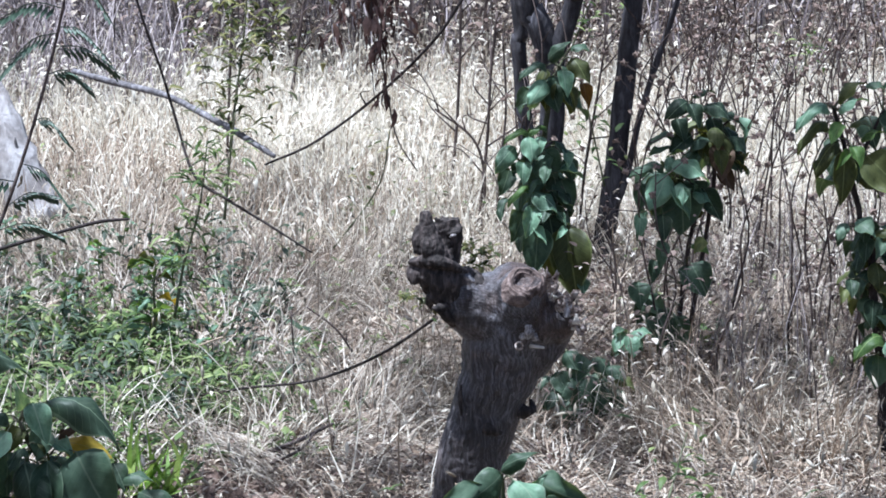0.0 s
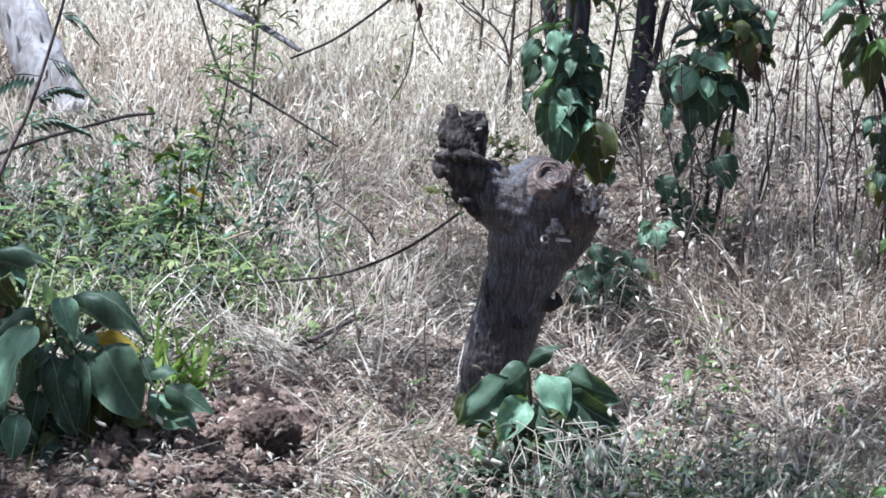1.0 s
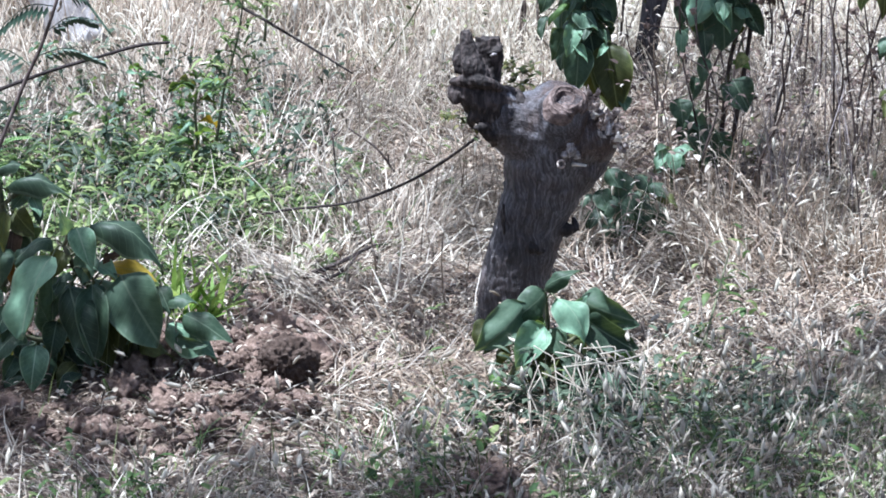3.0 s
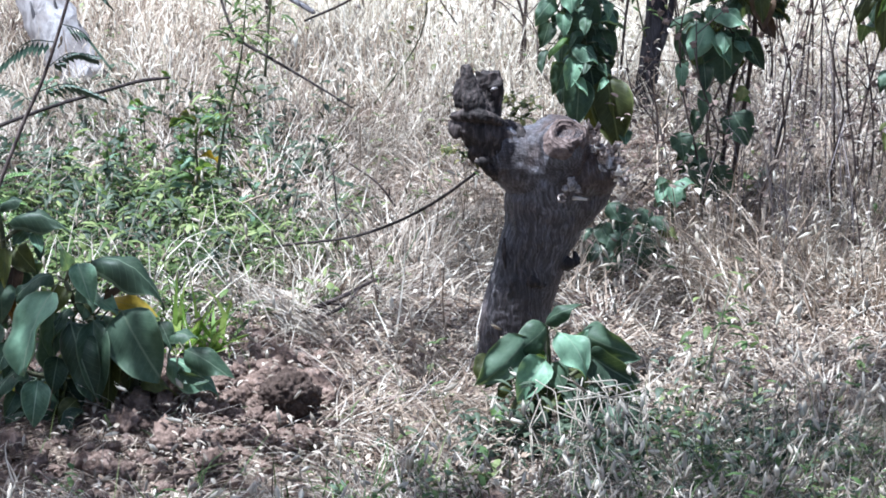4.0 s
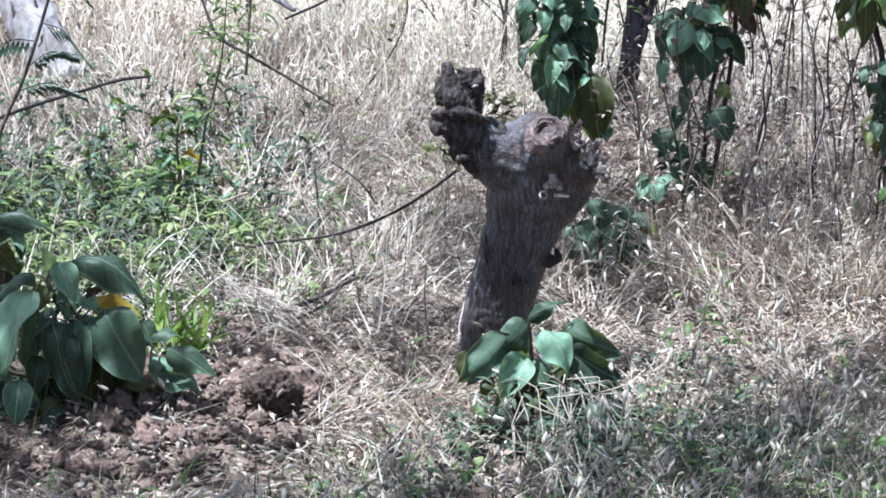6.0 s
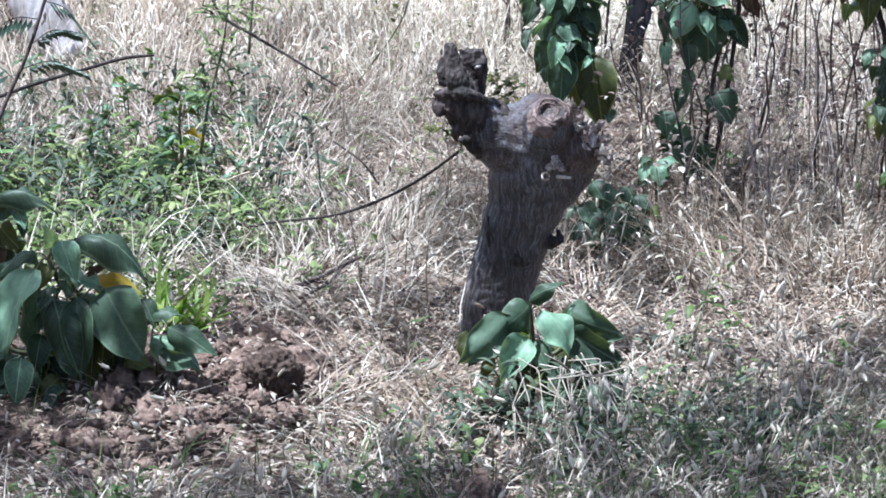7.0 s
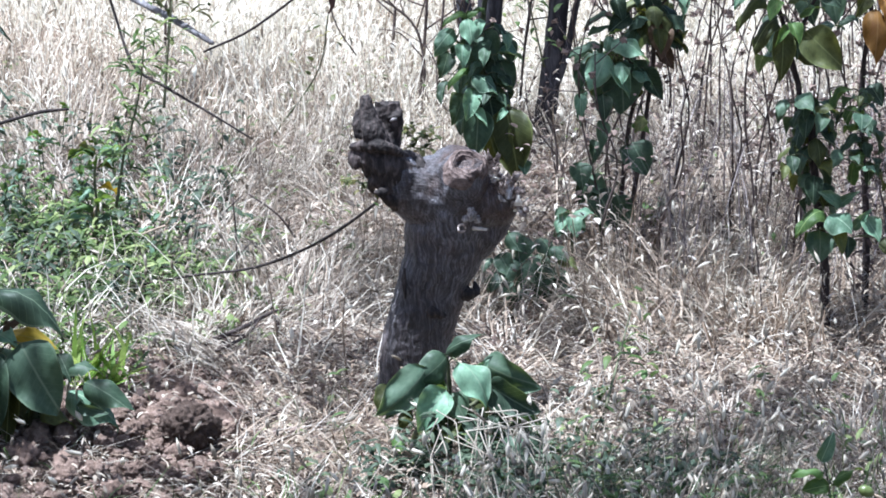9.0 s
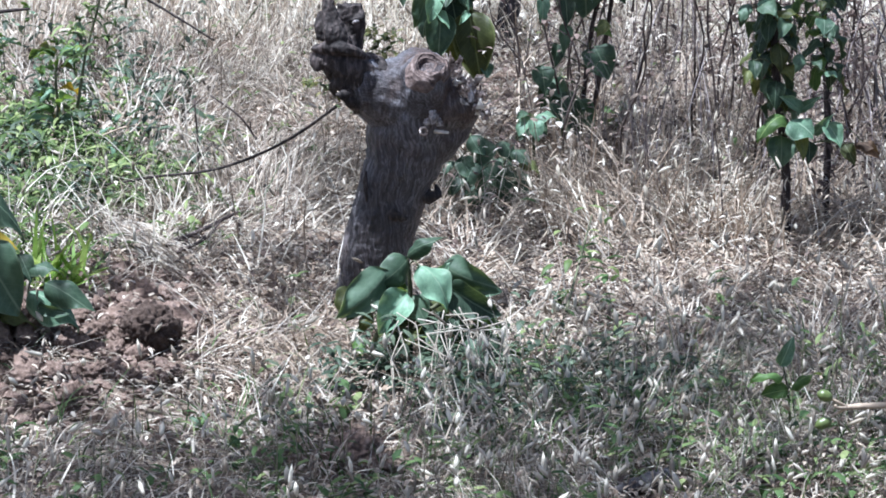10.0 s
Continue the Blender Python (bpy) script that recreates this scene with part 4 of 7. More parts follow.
# on the heap of dug earth
heap_shrub = shrub((-0.569, 5.640, 0.036), "low shrub with large drooping grey-green leaves, some yellow, on dug earth", BIG,
      [([(-0.569, 5.640, 0.036), (-0.578, 5.640, 0.099), (-0.616, 5.630, 0.163), (-0.664, 5.620, 0.217), (-0.690, 5.600, 0.278)], [0.012, 0.010, 0.008, 0.006, 0.004]),
       ([(-0.578, 5.640, 0.099), (-0.536, 5.630, 0.143), (-0.494, 5.610, 0.158)], [0.008, 0.006, 0.003]),
       ([(-0.574, 5.640, 0.067), (-0.651, 5.620, 0.104), (-0.733, 5.590, 0.102), (-0.791, 5.580, 0.125)], [0.008, 0.006, 0.005, 0.003]),
       ([(-0.651, 5.620, 0.104), (-0.713, 5.580, 0.063), (-0.749, 5.550, 0.061)], [0.005, 0.004, 0.003])],
      [([(-0.599, 5.560, 0.140), (-0.676, 5.560, 0.252)], 9, 0.05, "ggo", 1.1, (0.3, 1.3)),
       ([(-0.608, 5.640, 0.119), (-0.666, 5.640, 0.197)], 14, 0.1, "ggo", 0.8, (0.6, 1.4)),
       ([(-0.687, 5.620, 0.083), (-0.787, 5.620, 0.083)], 18, 0.09, "ggo", 0.8, (0.6, 1.4))], 61, GREEN_STEM)
place_leaves(heap_shrub, [
    ((-0.639, 5.575, 0.320), (-0.507, 5.545, 0.248), 0.052, "g", 2, U), ((-0.683, 5.595, 0.300), (-0.691, 5.565, 0.347), 0.025, "p", 0, F),
    ((-0.661, 5.555, 0.322), (-0.635, 5.525, 0.255), 0.042, "p", 3, F), ((-0.710, 5.585, 0.292), (-0.773, 5.555, 0.256), 0.036, "g", 1, U),
    ((-0.705, 5.545, 0.271), (-0.760, 5.515, 0.129), 0.070, "p", 0, L), ((-0.613, 5.615, 0.237), (-0.521, 5.585, 0.220), 0.042, "y", 4, F),
    ((-0.576, 5.605, 0.265), (-0.616, 5.575, 0.256), 0.024, "w", 1, U), ((-0.581, 5.545, 0.236), (-0.512, 5.515, 0.119), 0.092, "g", 0, D)])
place_leaves(heap_shrub, [
    ((-0.673, 5.535, 0.216), (-0.628, 5.505, 0.085), 0.065, "g", 4, D), ((-0.634, 5.555, 0.216), (-0.628, 5.525, 0.082), 0.054, "g", 3, D),
    ((-0.605, 5.585, 0.160), (-0.613, 5.555, 0.048), 0.036, "o", 3, D), ((-0.504, 5.615, 0.170), (-0.443, 5.585, 0.166), 0.032, "g", 1, U),
    ((-0.471, 5.565, 0.157), (-0.384, 5.535, 0.109), 0.043, "g", 1, F), ((-0.503, 5.585, 0.136), (-0.409, 5.555, 0.079), 0.056, "p", 4, U),
    ((-0.483, 5.555, 0.119), (-0.428, 5.525, 0.111), 0.021, "g", 0, D), ((-0.521, 5.625, 0.196), (-0.497, 5.595, 0.152), 0.031, "g", 0, F)])
place_leaves(heap_shrub, [
    ((-0.734, 5.525, 0.111), (-0.743, 5.495, 0.035), 0.047, "p", 3, F), ((-0.760, 5.555, 0.124), (-0.809, 5.525, 0.086), 0.037, "g", 1, U),
    ((-0.666, 5.545, 0.069), (-0.700, 5.515, 0.039), 0.036, "o", 1, F), ((-0.654, 5.525, 0.054), (-0.685, 5.495, 0.009), 0.032, "g", 3, L),
    ((-0.720, 5.565, 0.083), (-0.733, 5.535, 0.023), 0.041, "g", 4, D), ((-0.791, 5.575, 0.167), (-0.813, 5.545, 0.119), 0.036, "p", 0, F),
    ((-0.609, 5.565, 0.203), (-0.575, 5.535, 0.171), 0.026, "l", 1, F), ((-0.587, 5.595, 0.193), (-0.600, 5.565, 0.144), 0.035, "o", 3, D)])
place_leaves(heap_shrub, [
    ((-0.710, 5.595, 0.224), (-0.709, 5.565, 0.144), 0.041, "g", 0, D), ((-0.645, 5.595, 0.264), (-0.657, 5.565, 0.216), 0.041, "g", 3, D),
    ((-0.692, 5.615, 0.262), (-0.709, 5.585, 0.226), 0.035, "o", 3, F), ((-0.634, 5.585, 0.246), (-0.587, 5.555, 0.223), 0.029, "p", 0, U),
    ((-0.554, 5.595, 0.090), (-0.492, 5.565, 0.072), 0.028, "o", 1, U), ((-0.749, 5.555, 0.060), (-0.796, 5.525, 0.037), 0.035, "g", 1, L),
    ((-0.779, 5.575, 0.142), (-0.796, 5.545, 0.104), 0.035, "g", 0, D), ((-0.820, 5.595, 0.208), (-0.847, 5.565, 0.144), 0.047, "g", 0, D)])
place_leaves(heap_shrub, [
    ((-0.814, 5.565, 0.098), (-0.841, 5.535, 0.055), 0.041, "g", 1, F), ((-0.779, 5.555, 0.080), (-0.800, 5.525, 0.042), 0.029, "g", 3, D),
    ((-0.703, 5.575, 0.142), (-0.713, 5.545, 0.083), 0.041, "g", 3, D)])
tall_shrub = shrub((-0.946, 6.220, -0.005), "tall shrub with hanging dark grey-green leaves behind dug earth", BIG,
      [([(-0.946, 6.220, -0.005), (-0.883, 6.180, 0.069), (-0.876, 6.150, 0.177), (-0.878, 6.130, 0.260), (-0.883, 6.120, 0.303)], [0.010, 0.009, 0.007, 0.005, 0.003]),
       ([(-0.876, 6.130, 0.234), (-0.841, 6.120, 0.262), (-0.814, 6.110, 0.259)], [0.005, 0.003])],
      [([(-0.879, 6.160, 0.127), (-0.881, 6.160, 0.222)], 10, 0.1, "ggo", 0.7, (0.6, 1.4))], 62, GREEN_STEM)
place_leaves(tall_shrub, [
    ((-0.890, 6.095, 0.317), (-0.887, 6.065, 0.218), 0.046, "p", 3, L), ((-0.883, 6.135, 0.300), (-0.810, 6.105, 0.316), 0.024, "g", 1, U),
    ((-0.865, 6.125, 0.269), (-0.734, 6.095, 0.256), 0.036, "g", 2, U), ((-0.902, 6.125, 0.300), (-0.981, 6.095, 0.238), 0.047, "g", 1, U),
    ((-0.930, 6.105, 0.252), (-0.962, 6.075, 0.172), 0.036, "g", 1, L), ((-0.921, 6.075, 0.207), (-0.877, 6.045, 0.140), 0.031, "p", 3, F),
    ((-0.911, 6.085, 0.147), (-0.889, 6.055, 0.088), 0.036, "g", 0, D), ((-0.864, 6.085, 0.231), (-0.868, 6.055, 0.161), 0.024, "o", 3, F)])
place_leaves(tall_shrub, [
    ((-0.867, 6.135, 0.122), (-0.859, 6.105, 0.074), 0.020, "b", 3, F), ((-0.813, 6.115, 0.255), (-0.793, 6.085, 0.224), 0.023, "p", 0, F),
    ((-0.804, 6.135, 0.235), (-0.798, 6.105, 0.202), 0.020, "g", 0, D), ((-0.855, 6.155, 0.218), (-0.813, 6.125, 0.177), 0.046, "o", 0, D),
    ((-0.952, 6.135, 0.211), (-0.944, 6.105, 0.155), 0.030, "g", 3, D), ((-0.857, 6.145, 0.178), (-0.862, 6.115, 0.122), 0.036, "w", 3, D),
    ((-0.889, 6.155, 0.175), (-0.879, 6.125, 0.119), 0.030, "g", 3, D), ((-0.829, 6.145, 0.257), (-0.852, 6.115, 0.232), 0.030, "g", 0, F)])
foot_shrub = shrub((0.191, 5.620, -0.005), "small shrub with broad sunlit green leaves at the stump's foot", BIG,
      [([(0.191, 5.620, -0.005), (0.198, 5.610, 0.073), (0.195, 5.610, 0.130), (0.192, 5.600, 0.181)], [0.008, 0.006, 0.005, 0.003]),
       ([(0.198, 5.610, 0.073), (0.153, 5.590, 0.117), (0.129, 5.580, 0.157)], [0.005, 0.003]),
       ([(0.198, 5.610, 0.073), (0.255, 5.590, 0.117), (0.268, 5.580, 0.148)], [0.005, 0.003])],
      [([(0.198, 5.610, 0.025), (0.195, 5.610, 0.111)], 10, 0.075, "ggo", 0.9, (0.2, 1.3)),
       ([(0.259, 5.560, 0.020), (0.323, 5.560, 0.058)], 8, 0.07, "ggl", 0.8, (0.3, 1.3))], 63, GREEN_STEM)
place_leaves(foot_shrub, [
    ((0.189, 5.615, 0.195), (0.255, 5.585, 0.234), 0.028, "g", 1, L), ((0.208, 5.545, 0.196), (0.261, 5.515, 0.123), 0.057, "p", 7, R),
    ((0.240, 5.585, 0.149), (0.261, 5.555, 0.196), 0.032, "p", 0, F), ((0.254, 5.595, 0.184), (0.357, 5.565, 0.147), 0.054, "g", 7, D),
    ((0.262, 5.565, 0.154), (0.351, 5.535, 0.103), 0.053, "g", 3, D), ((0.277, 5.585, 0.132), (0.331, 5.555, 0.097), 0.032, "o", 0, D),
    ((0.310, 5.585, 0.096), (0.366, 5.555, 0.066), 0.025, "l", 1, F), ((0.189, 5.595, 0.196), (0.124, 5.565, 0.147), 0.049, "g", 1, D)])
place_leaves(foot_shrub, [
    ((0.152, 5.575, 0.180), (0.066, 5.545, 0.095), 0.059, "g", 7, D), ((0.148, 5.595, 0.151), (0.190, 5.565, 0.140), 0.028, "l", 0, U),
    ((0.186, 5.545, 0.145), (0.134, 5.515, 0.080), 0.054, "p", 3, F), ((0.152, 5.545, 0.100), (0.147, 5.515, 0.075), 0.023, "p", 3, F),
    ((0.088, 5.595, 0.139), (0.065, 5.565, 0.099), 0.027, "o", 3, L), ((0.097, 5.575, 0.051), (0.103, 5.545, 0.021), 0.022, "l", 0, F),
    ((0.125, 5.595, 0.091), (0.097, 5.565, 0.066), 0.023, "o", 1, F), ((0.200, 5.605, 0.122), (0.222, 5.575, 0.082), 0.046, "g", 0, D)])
place_leaves(foot_shrub, [
    ((0.232, 5.595, 0.091), (0.254, 5.565, 0.052), 0.041, "g", 0, D), ((0.278, 5.595, 0.086), (0.296, 5.565, 0.047), 0.036, "g", 3, D),
    ((0.177, 5.595, 0.058), (0.194, 5.565, 0.023), 0.032, "g", 3, D), ((0.315, 5.585, 0.075), (0.341, 5.555, 0.035), 0.032, "g", 0, D),
    ((0.153, 5.595, 0.163), (0.092, 5.565, 0.123), 0.032, "g", 3, D), ((0.111, 5.605, 0.132), (0.079, 5.575, 0.082), 0.027, "g", 0, D),
    ((0.222, 5.575, 0.054), (0.231, 5.545, 0.014), 0.027, "g", 3, D)])
narrow_shrub = shrub((0.345, 7.400, 0.015), "tall narrow shrub with dense drooping dark green leaves against young tree", BIG,
      [([(0.345, 7.400, 0.010), (0.346, 7.400, 0.241), (0.342, 7.380, 0.369), (0.329, 7.380, 0.493), (0.336, 7.380, 0.591), (0.348, 7.380, 0.690), (0.371, 7.370, 0.750)], [0.011, 0.010, 0.009, 0.008, 0.007, 0.005, 0.003]),
       ([(0.335, 7.380, 0.443), (0.294, 7.350, 0.482), (0.268, 7.330, 0.524)], [0.004, 0.002]),
       ([(0.342, 7.380, 0.369), (0.369, 7.350, 0.375), (0.393, 7.330, 0.364)], [0.004, 0.002])],
      [([(0.344, 7.400, 0.316), (0.334, 7.400, 0.534)], 30, 0.085, "gggo", 0.8, (0.6, 1.45)),
       ([(0.344, 7.330, 0.378), (0.329, 7.330, 0.584)], 16, 0.055, "gpg", 1.3, (0.2, 1.3)),
       ([(0.340, 7.390, 0.649), (0.353, 7.390, 0.728)], 14, 0.075, "ggo", 0.8, (0.5, 1.3))], 64, GREEN_STEM)
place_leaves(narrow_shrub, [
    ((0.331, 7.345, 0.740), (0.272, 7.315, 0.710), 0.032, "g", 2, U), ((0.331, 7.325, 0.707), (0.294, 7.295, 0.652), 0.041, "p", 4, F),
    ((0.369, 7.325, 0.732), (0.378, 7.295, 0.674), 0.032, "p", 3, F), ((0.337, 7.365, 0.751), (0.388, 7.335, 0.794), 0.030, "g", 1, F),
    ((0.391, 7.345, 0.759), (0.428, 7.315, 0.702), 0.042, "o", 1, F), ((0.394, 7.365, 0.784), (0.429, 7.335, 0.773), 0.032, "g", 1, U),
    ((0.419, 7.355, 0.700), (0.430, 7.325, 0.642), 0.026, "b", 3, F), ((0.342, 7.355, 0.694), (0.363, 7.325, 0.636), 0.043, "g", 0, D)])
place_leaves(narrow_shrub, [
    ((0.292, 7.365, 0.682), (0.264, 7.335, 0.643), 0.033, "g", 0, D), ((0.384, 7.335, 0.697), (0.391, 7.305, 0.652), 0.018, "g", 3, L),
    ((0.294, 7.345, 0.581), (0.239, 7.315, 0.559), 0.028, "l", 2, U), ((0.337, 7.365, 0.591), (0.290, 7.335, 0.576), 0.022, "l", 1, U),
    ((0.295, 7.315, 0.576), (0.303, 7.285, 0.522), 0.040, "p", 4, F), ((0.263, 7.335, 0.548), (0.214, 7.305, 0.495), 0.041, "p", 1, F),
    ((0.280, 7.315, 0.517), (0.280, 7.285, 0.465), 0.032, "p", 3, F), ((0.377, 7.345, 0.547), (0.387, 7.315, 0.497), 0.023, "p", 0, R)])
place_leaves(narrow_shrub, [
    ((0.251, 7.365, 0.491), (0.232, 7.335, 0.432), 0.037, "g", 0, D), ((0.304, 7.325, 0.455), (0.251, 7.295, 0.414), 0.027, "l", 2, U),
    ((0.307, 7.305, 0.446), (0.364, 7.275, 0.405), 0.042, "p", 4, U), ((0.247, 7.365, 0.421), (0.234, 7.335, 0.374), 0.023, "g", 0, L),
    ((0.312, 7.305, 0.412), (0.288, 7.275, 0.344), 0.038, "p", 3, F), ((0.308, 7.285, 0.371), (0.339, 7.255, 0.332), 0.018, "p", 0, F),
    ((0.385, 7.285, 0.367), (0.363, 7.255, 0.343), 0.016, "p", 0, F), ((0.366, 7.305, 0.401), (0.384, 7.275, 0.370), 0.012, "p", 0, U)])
place_leaves(narrow_shrub, [
    ((0.319, 7.305, 0.367), (0.313, 7.275, 0.256), 0.061, "g", 0, D), ((0.385, 7.315, 0.366), (0.414, 7.285, 0.208), 0.085, "o", 0, D),
    ((0.420, 7.325, 0.350), (0.434, 7.295, 0.247), 0.034, "o", 0, D), ((0.369, 7.325, 0.334), (0.390, 7.295, 0.231), 0.039, "o", 3, D),
    ((0.339, 7.335, 0.317), (0.367, 7.305, 0.237), 0.053, "o", 3, D), ((0.429, 7.305, 0.243), (0.429, 7.275, 0.209), 0.027, "p", 0, F),
    ((0.344, 7.345, 0.400), (0.359, 7.315, 0.326), 0.064, "g", 0, D), ((0.373, 7.365, 0.471), (0.402, 7.335, 0.402), 0.049, "g", 0, D)])
place_leaves(narrow_shrub, [
    ((0.286, 7.355, 0.392), (0.262, 7.325, 0.323), 0.044, "g", 0, D), ((0.332, 7.365, 0.539), (0.357, 7.335, 0.475), 0.054, "g", 3, D),
    ((0.318, 7.365, 0.500), (0.314, 7.335, 0.435), 0.044, "g", 0, D), ((0.391, 7.375, 0.519), (0.401, 7.345, 0.465), 0.034, "g", 0, D)])
weed_side_shrub = shrub((0.650, 7.330, 0.012), "tall shrub with drooping green leaves, pale where sunlit, among dry weeds", BIG,
      [([(0.650, 7.330, 0.008), (0.676, 7.330, 0.303), (0.697, 7.330, 0.412), (0.679, 7.320, 0.472), (0.633, 7.300, 0.518)], [0.006, 0.0055, 0.005, 0.004, 0.003]),
       ([(0.672, 7.340, 0.008), (0.726, 7.330, 0.403), (0.732, 7.330, 0.525), (0.719, 7.330, 0.623), (0.672, 7.310, 0.663)], [0.006, 0.0055, 0.005, 0.004, 0.003]),
       ([(0.725, 7.330, 0.584), (0.760, 7.310, 0.621), (0.778, 7.300, 0.633)], [0.004, 0.002])],
      [([(0.659, 7.350, 0.428), (0.638, 7.350, 0.496)], 12, 0.085, "ggo", 0.8, (0.6, 1.45)),
       ([(0.657, 7.280, 0.449), (0.631, 7.280, 0.536)], 8, 0.055, "ggp", 1.3, (0.3, 1.3)),
       ([(0.738, 7.290, 0.527), (0.719, 7.290, 0.643)], 10, 0.06, "ggo", 1.2, (0.3, 1.3)),
       ([(0.729, 7.350, 0.508), (0.721, 7.350, 0.620)], 14, 0.08, "ggo", 0.8, (0.4, 1.3))], 65, WEED_STEM)
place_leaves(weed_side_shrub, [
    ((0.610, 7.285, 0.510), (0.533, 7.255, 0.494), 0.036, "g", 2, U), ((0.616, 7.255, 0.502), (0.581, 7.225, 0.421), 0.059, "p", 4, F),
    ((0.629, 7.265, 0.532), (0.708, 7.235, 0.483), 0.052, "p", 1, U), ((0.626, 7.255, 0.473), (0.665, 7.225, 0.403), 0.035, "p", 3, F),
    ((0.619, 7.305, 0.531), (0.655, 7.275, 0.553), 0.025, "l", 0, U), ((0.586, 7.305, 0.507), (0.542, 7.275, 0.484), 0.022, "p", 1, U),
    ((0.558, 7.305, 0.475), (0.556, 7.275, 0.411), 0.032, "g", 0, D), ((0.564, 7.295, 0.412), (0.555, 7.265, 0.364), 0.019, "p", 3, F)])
place_leaves(weed_side_shrub, [
    ((0.559, 7.315, 0.361), (0.561, 7.285, 0.325), 0.017, "g", 0, D), ((0.650, 7.295, 0.478), (0.659, 7.265, 0.361), 0.087, "g", 0, D),
    ((0.611, 7.315, 0.472), (0.602, 7.285, 0.379), 0.053, "g", 0, D), ((0.707, 7.305, 0.461), (0.746, 7.275, 0.390), 0.043, "g", 3, D),
    ((0.632, 7.305, 0.585), (0.571, 7.275, 0.562), 0.026, "g", 2, U), ((0.643, 7.315, 0.551), (0.577, 7.285, 0.546), 0.017, "g", 1, U),
    ((0.675, 7.315, 0.585), (0.626, 7.285, 0.549), 0.042, "g", 0, F), ((0.673, 7.305, 0.550), (0.726, 7.275, 0.577), 0.032, "g", 2, U)])
place_leaves(weed_side_shrub, [
    ((0.662, 7.295, 0.666), (0.611, 7.265, 0.627), 0.041, "g", 2, F), ((0.665, 7.285, 0.663), (0.685, 7.255, 0.610), 0.032, "g", 3, F),
    ((0.676, 7.315, 0.676), (0.723, 7.285, 0.689), 0.021, "g", 1, U), ((0.701, 7.305, 0.656), (0.758, 7.275, 0.628), 0.041, "g", 2, U),
    ((0.778, 7.295, 0.633), (0.792, 7.265, 0.582), 0.027, "p", 3, R), ((0.761, 7.305, 0.584), (0.800, 7.275, 0.547), 0.032, "g", 2, U),
    ((0.783, 7.315, 0.544), (0.793, 7.285, 0.503), 0.022, "g", 0, D), ((0.736, 7.295, 0.567), (0.741, 7.265, 0.488), 0.052, "w", 3, F)])
place_leaves(weed_side_shrub, [
    ((0.714, 7.315, 0.586), (0.723, 7.285, 0.522), 0.039, "o", 3, D), ((0.750, 7.315, 0.504), (0.773, 7.285, 0.460), 0.034, "w", 3, D),
    ((0.723, 7.325, 0.628), (0.736, 7.295, 0.574), 0.034, "g", 0, D), ((0.641, 7.325, 0.622), (0.655, 7.295, 0.573), 0.034, "g", 3, D),
    ((0.684, 7.295, 0.329), (0.721, 7.265, 0.313), 0.025, "l", 0, F), ((0.592, 7.215, 0.190), (0.642, 7.185, 0.098), 0.061, "g", 0, D),
    ((0.627, 7.235, 0.166), (0.599, 7.205, 0.089), 0.053, "g", 3, D), ((0.644, 7.225, 0.171), (0.677, 7.195, 0.110), 0.040, "g", 0, D)])
place_leaves(weed_side_shrub, [
    ((0.553, 7.225, 0.251), (0.560, 7.195, 0.195), 0.045, "g", 0, D), ((0.581, 7.235, 0.217), (0.611, 7.205, 0.172), 0.040, "g", 3, D),
    ((0.569, 7.245, 0.204), (0.555, 7.215, 0.150), 0.034, "g", 0, D), ((0.675, 7.215, 0.299), (0.710, 7.185, 0.232), 0.066, "g", 0, D),
    ((0.661, 7.235, 0.287), (0.678, 7.205, 0.244), 0.034, "g", 3, D), ((0.606, 7.235, 0.410), (0.610, 7.205, 0.351), 0.034, "g", 0, D),
    ((0.606, 7.235, 0.348), (0.598, 7.205, 0.284), 0.029, "g", 3, D), ((0.552, 7.215, 0.415), (0.550, 7.185, 0.360), 0.026, "p", 0, F)])
place_leaves(weed_side_shrub, [
    ((0.702, 7.205, 0.359), (0.679, 7.175, 0.330), 0.026, "o", 0, F), ((0.591, 7.245, 0.298), (0.581, 7.215, 0.250), 0.029, "g", 3, D)])
young_shrub = shrub((0.545, 7.080, 0.000), "low young shrub with few light green leaves by dry weeds", BIG,
      [([(0.545, 7.080, -0.010), (0.528, 7.060, 0.069), (0.525, 7.060, 0.122), (0.522, 7.060, 0.161)], [0.005, 0.004, 0.003, 0.003])],
      [], 66, GREEN_STEM)
place_leaves(young_shrub, [
    ((0.518, 7.045, 0.164), (0.491, 7.015, 0.128), 0.033, "p", 0, L), ((0.525, 7.035, 0.166), (0.574, 7.005, 0.165), 0.035, "p", 1, U),
    ((0.521, 7.015, 0.168), (0.530, 6.985, 0.119), 0.031, "p", 0, F), ((0.514, 7.055, 0.168), (0.486, 7.025, 0.166), 0.023, "g", 0, U),
    ((0.533, 7.075, 0.158), (0.555, 7.045, 0.125), 0.026, "g", 0, D), ((0.508, 7.075, 0.137), (0.480, 7.045, 0.109), 0.026, "g", 0, D)])
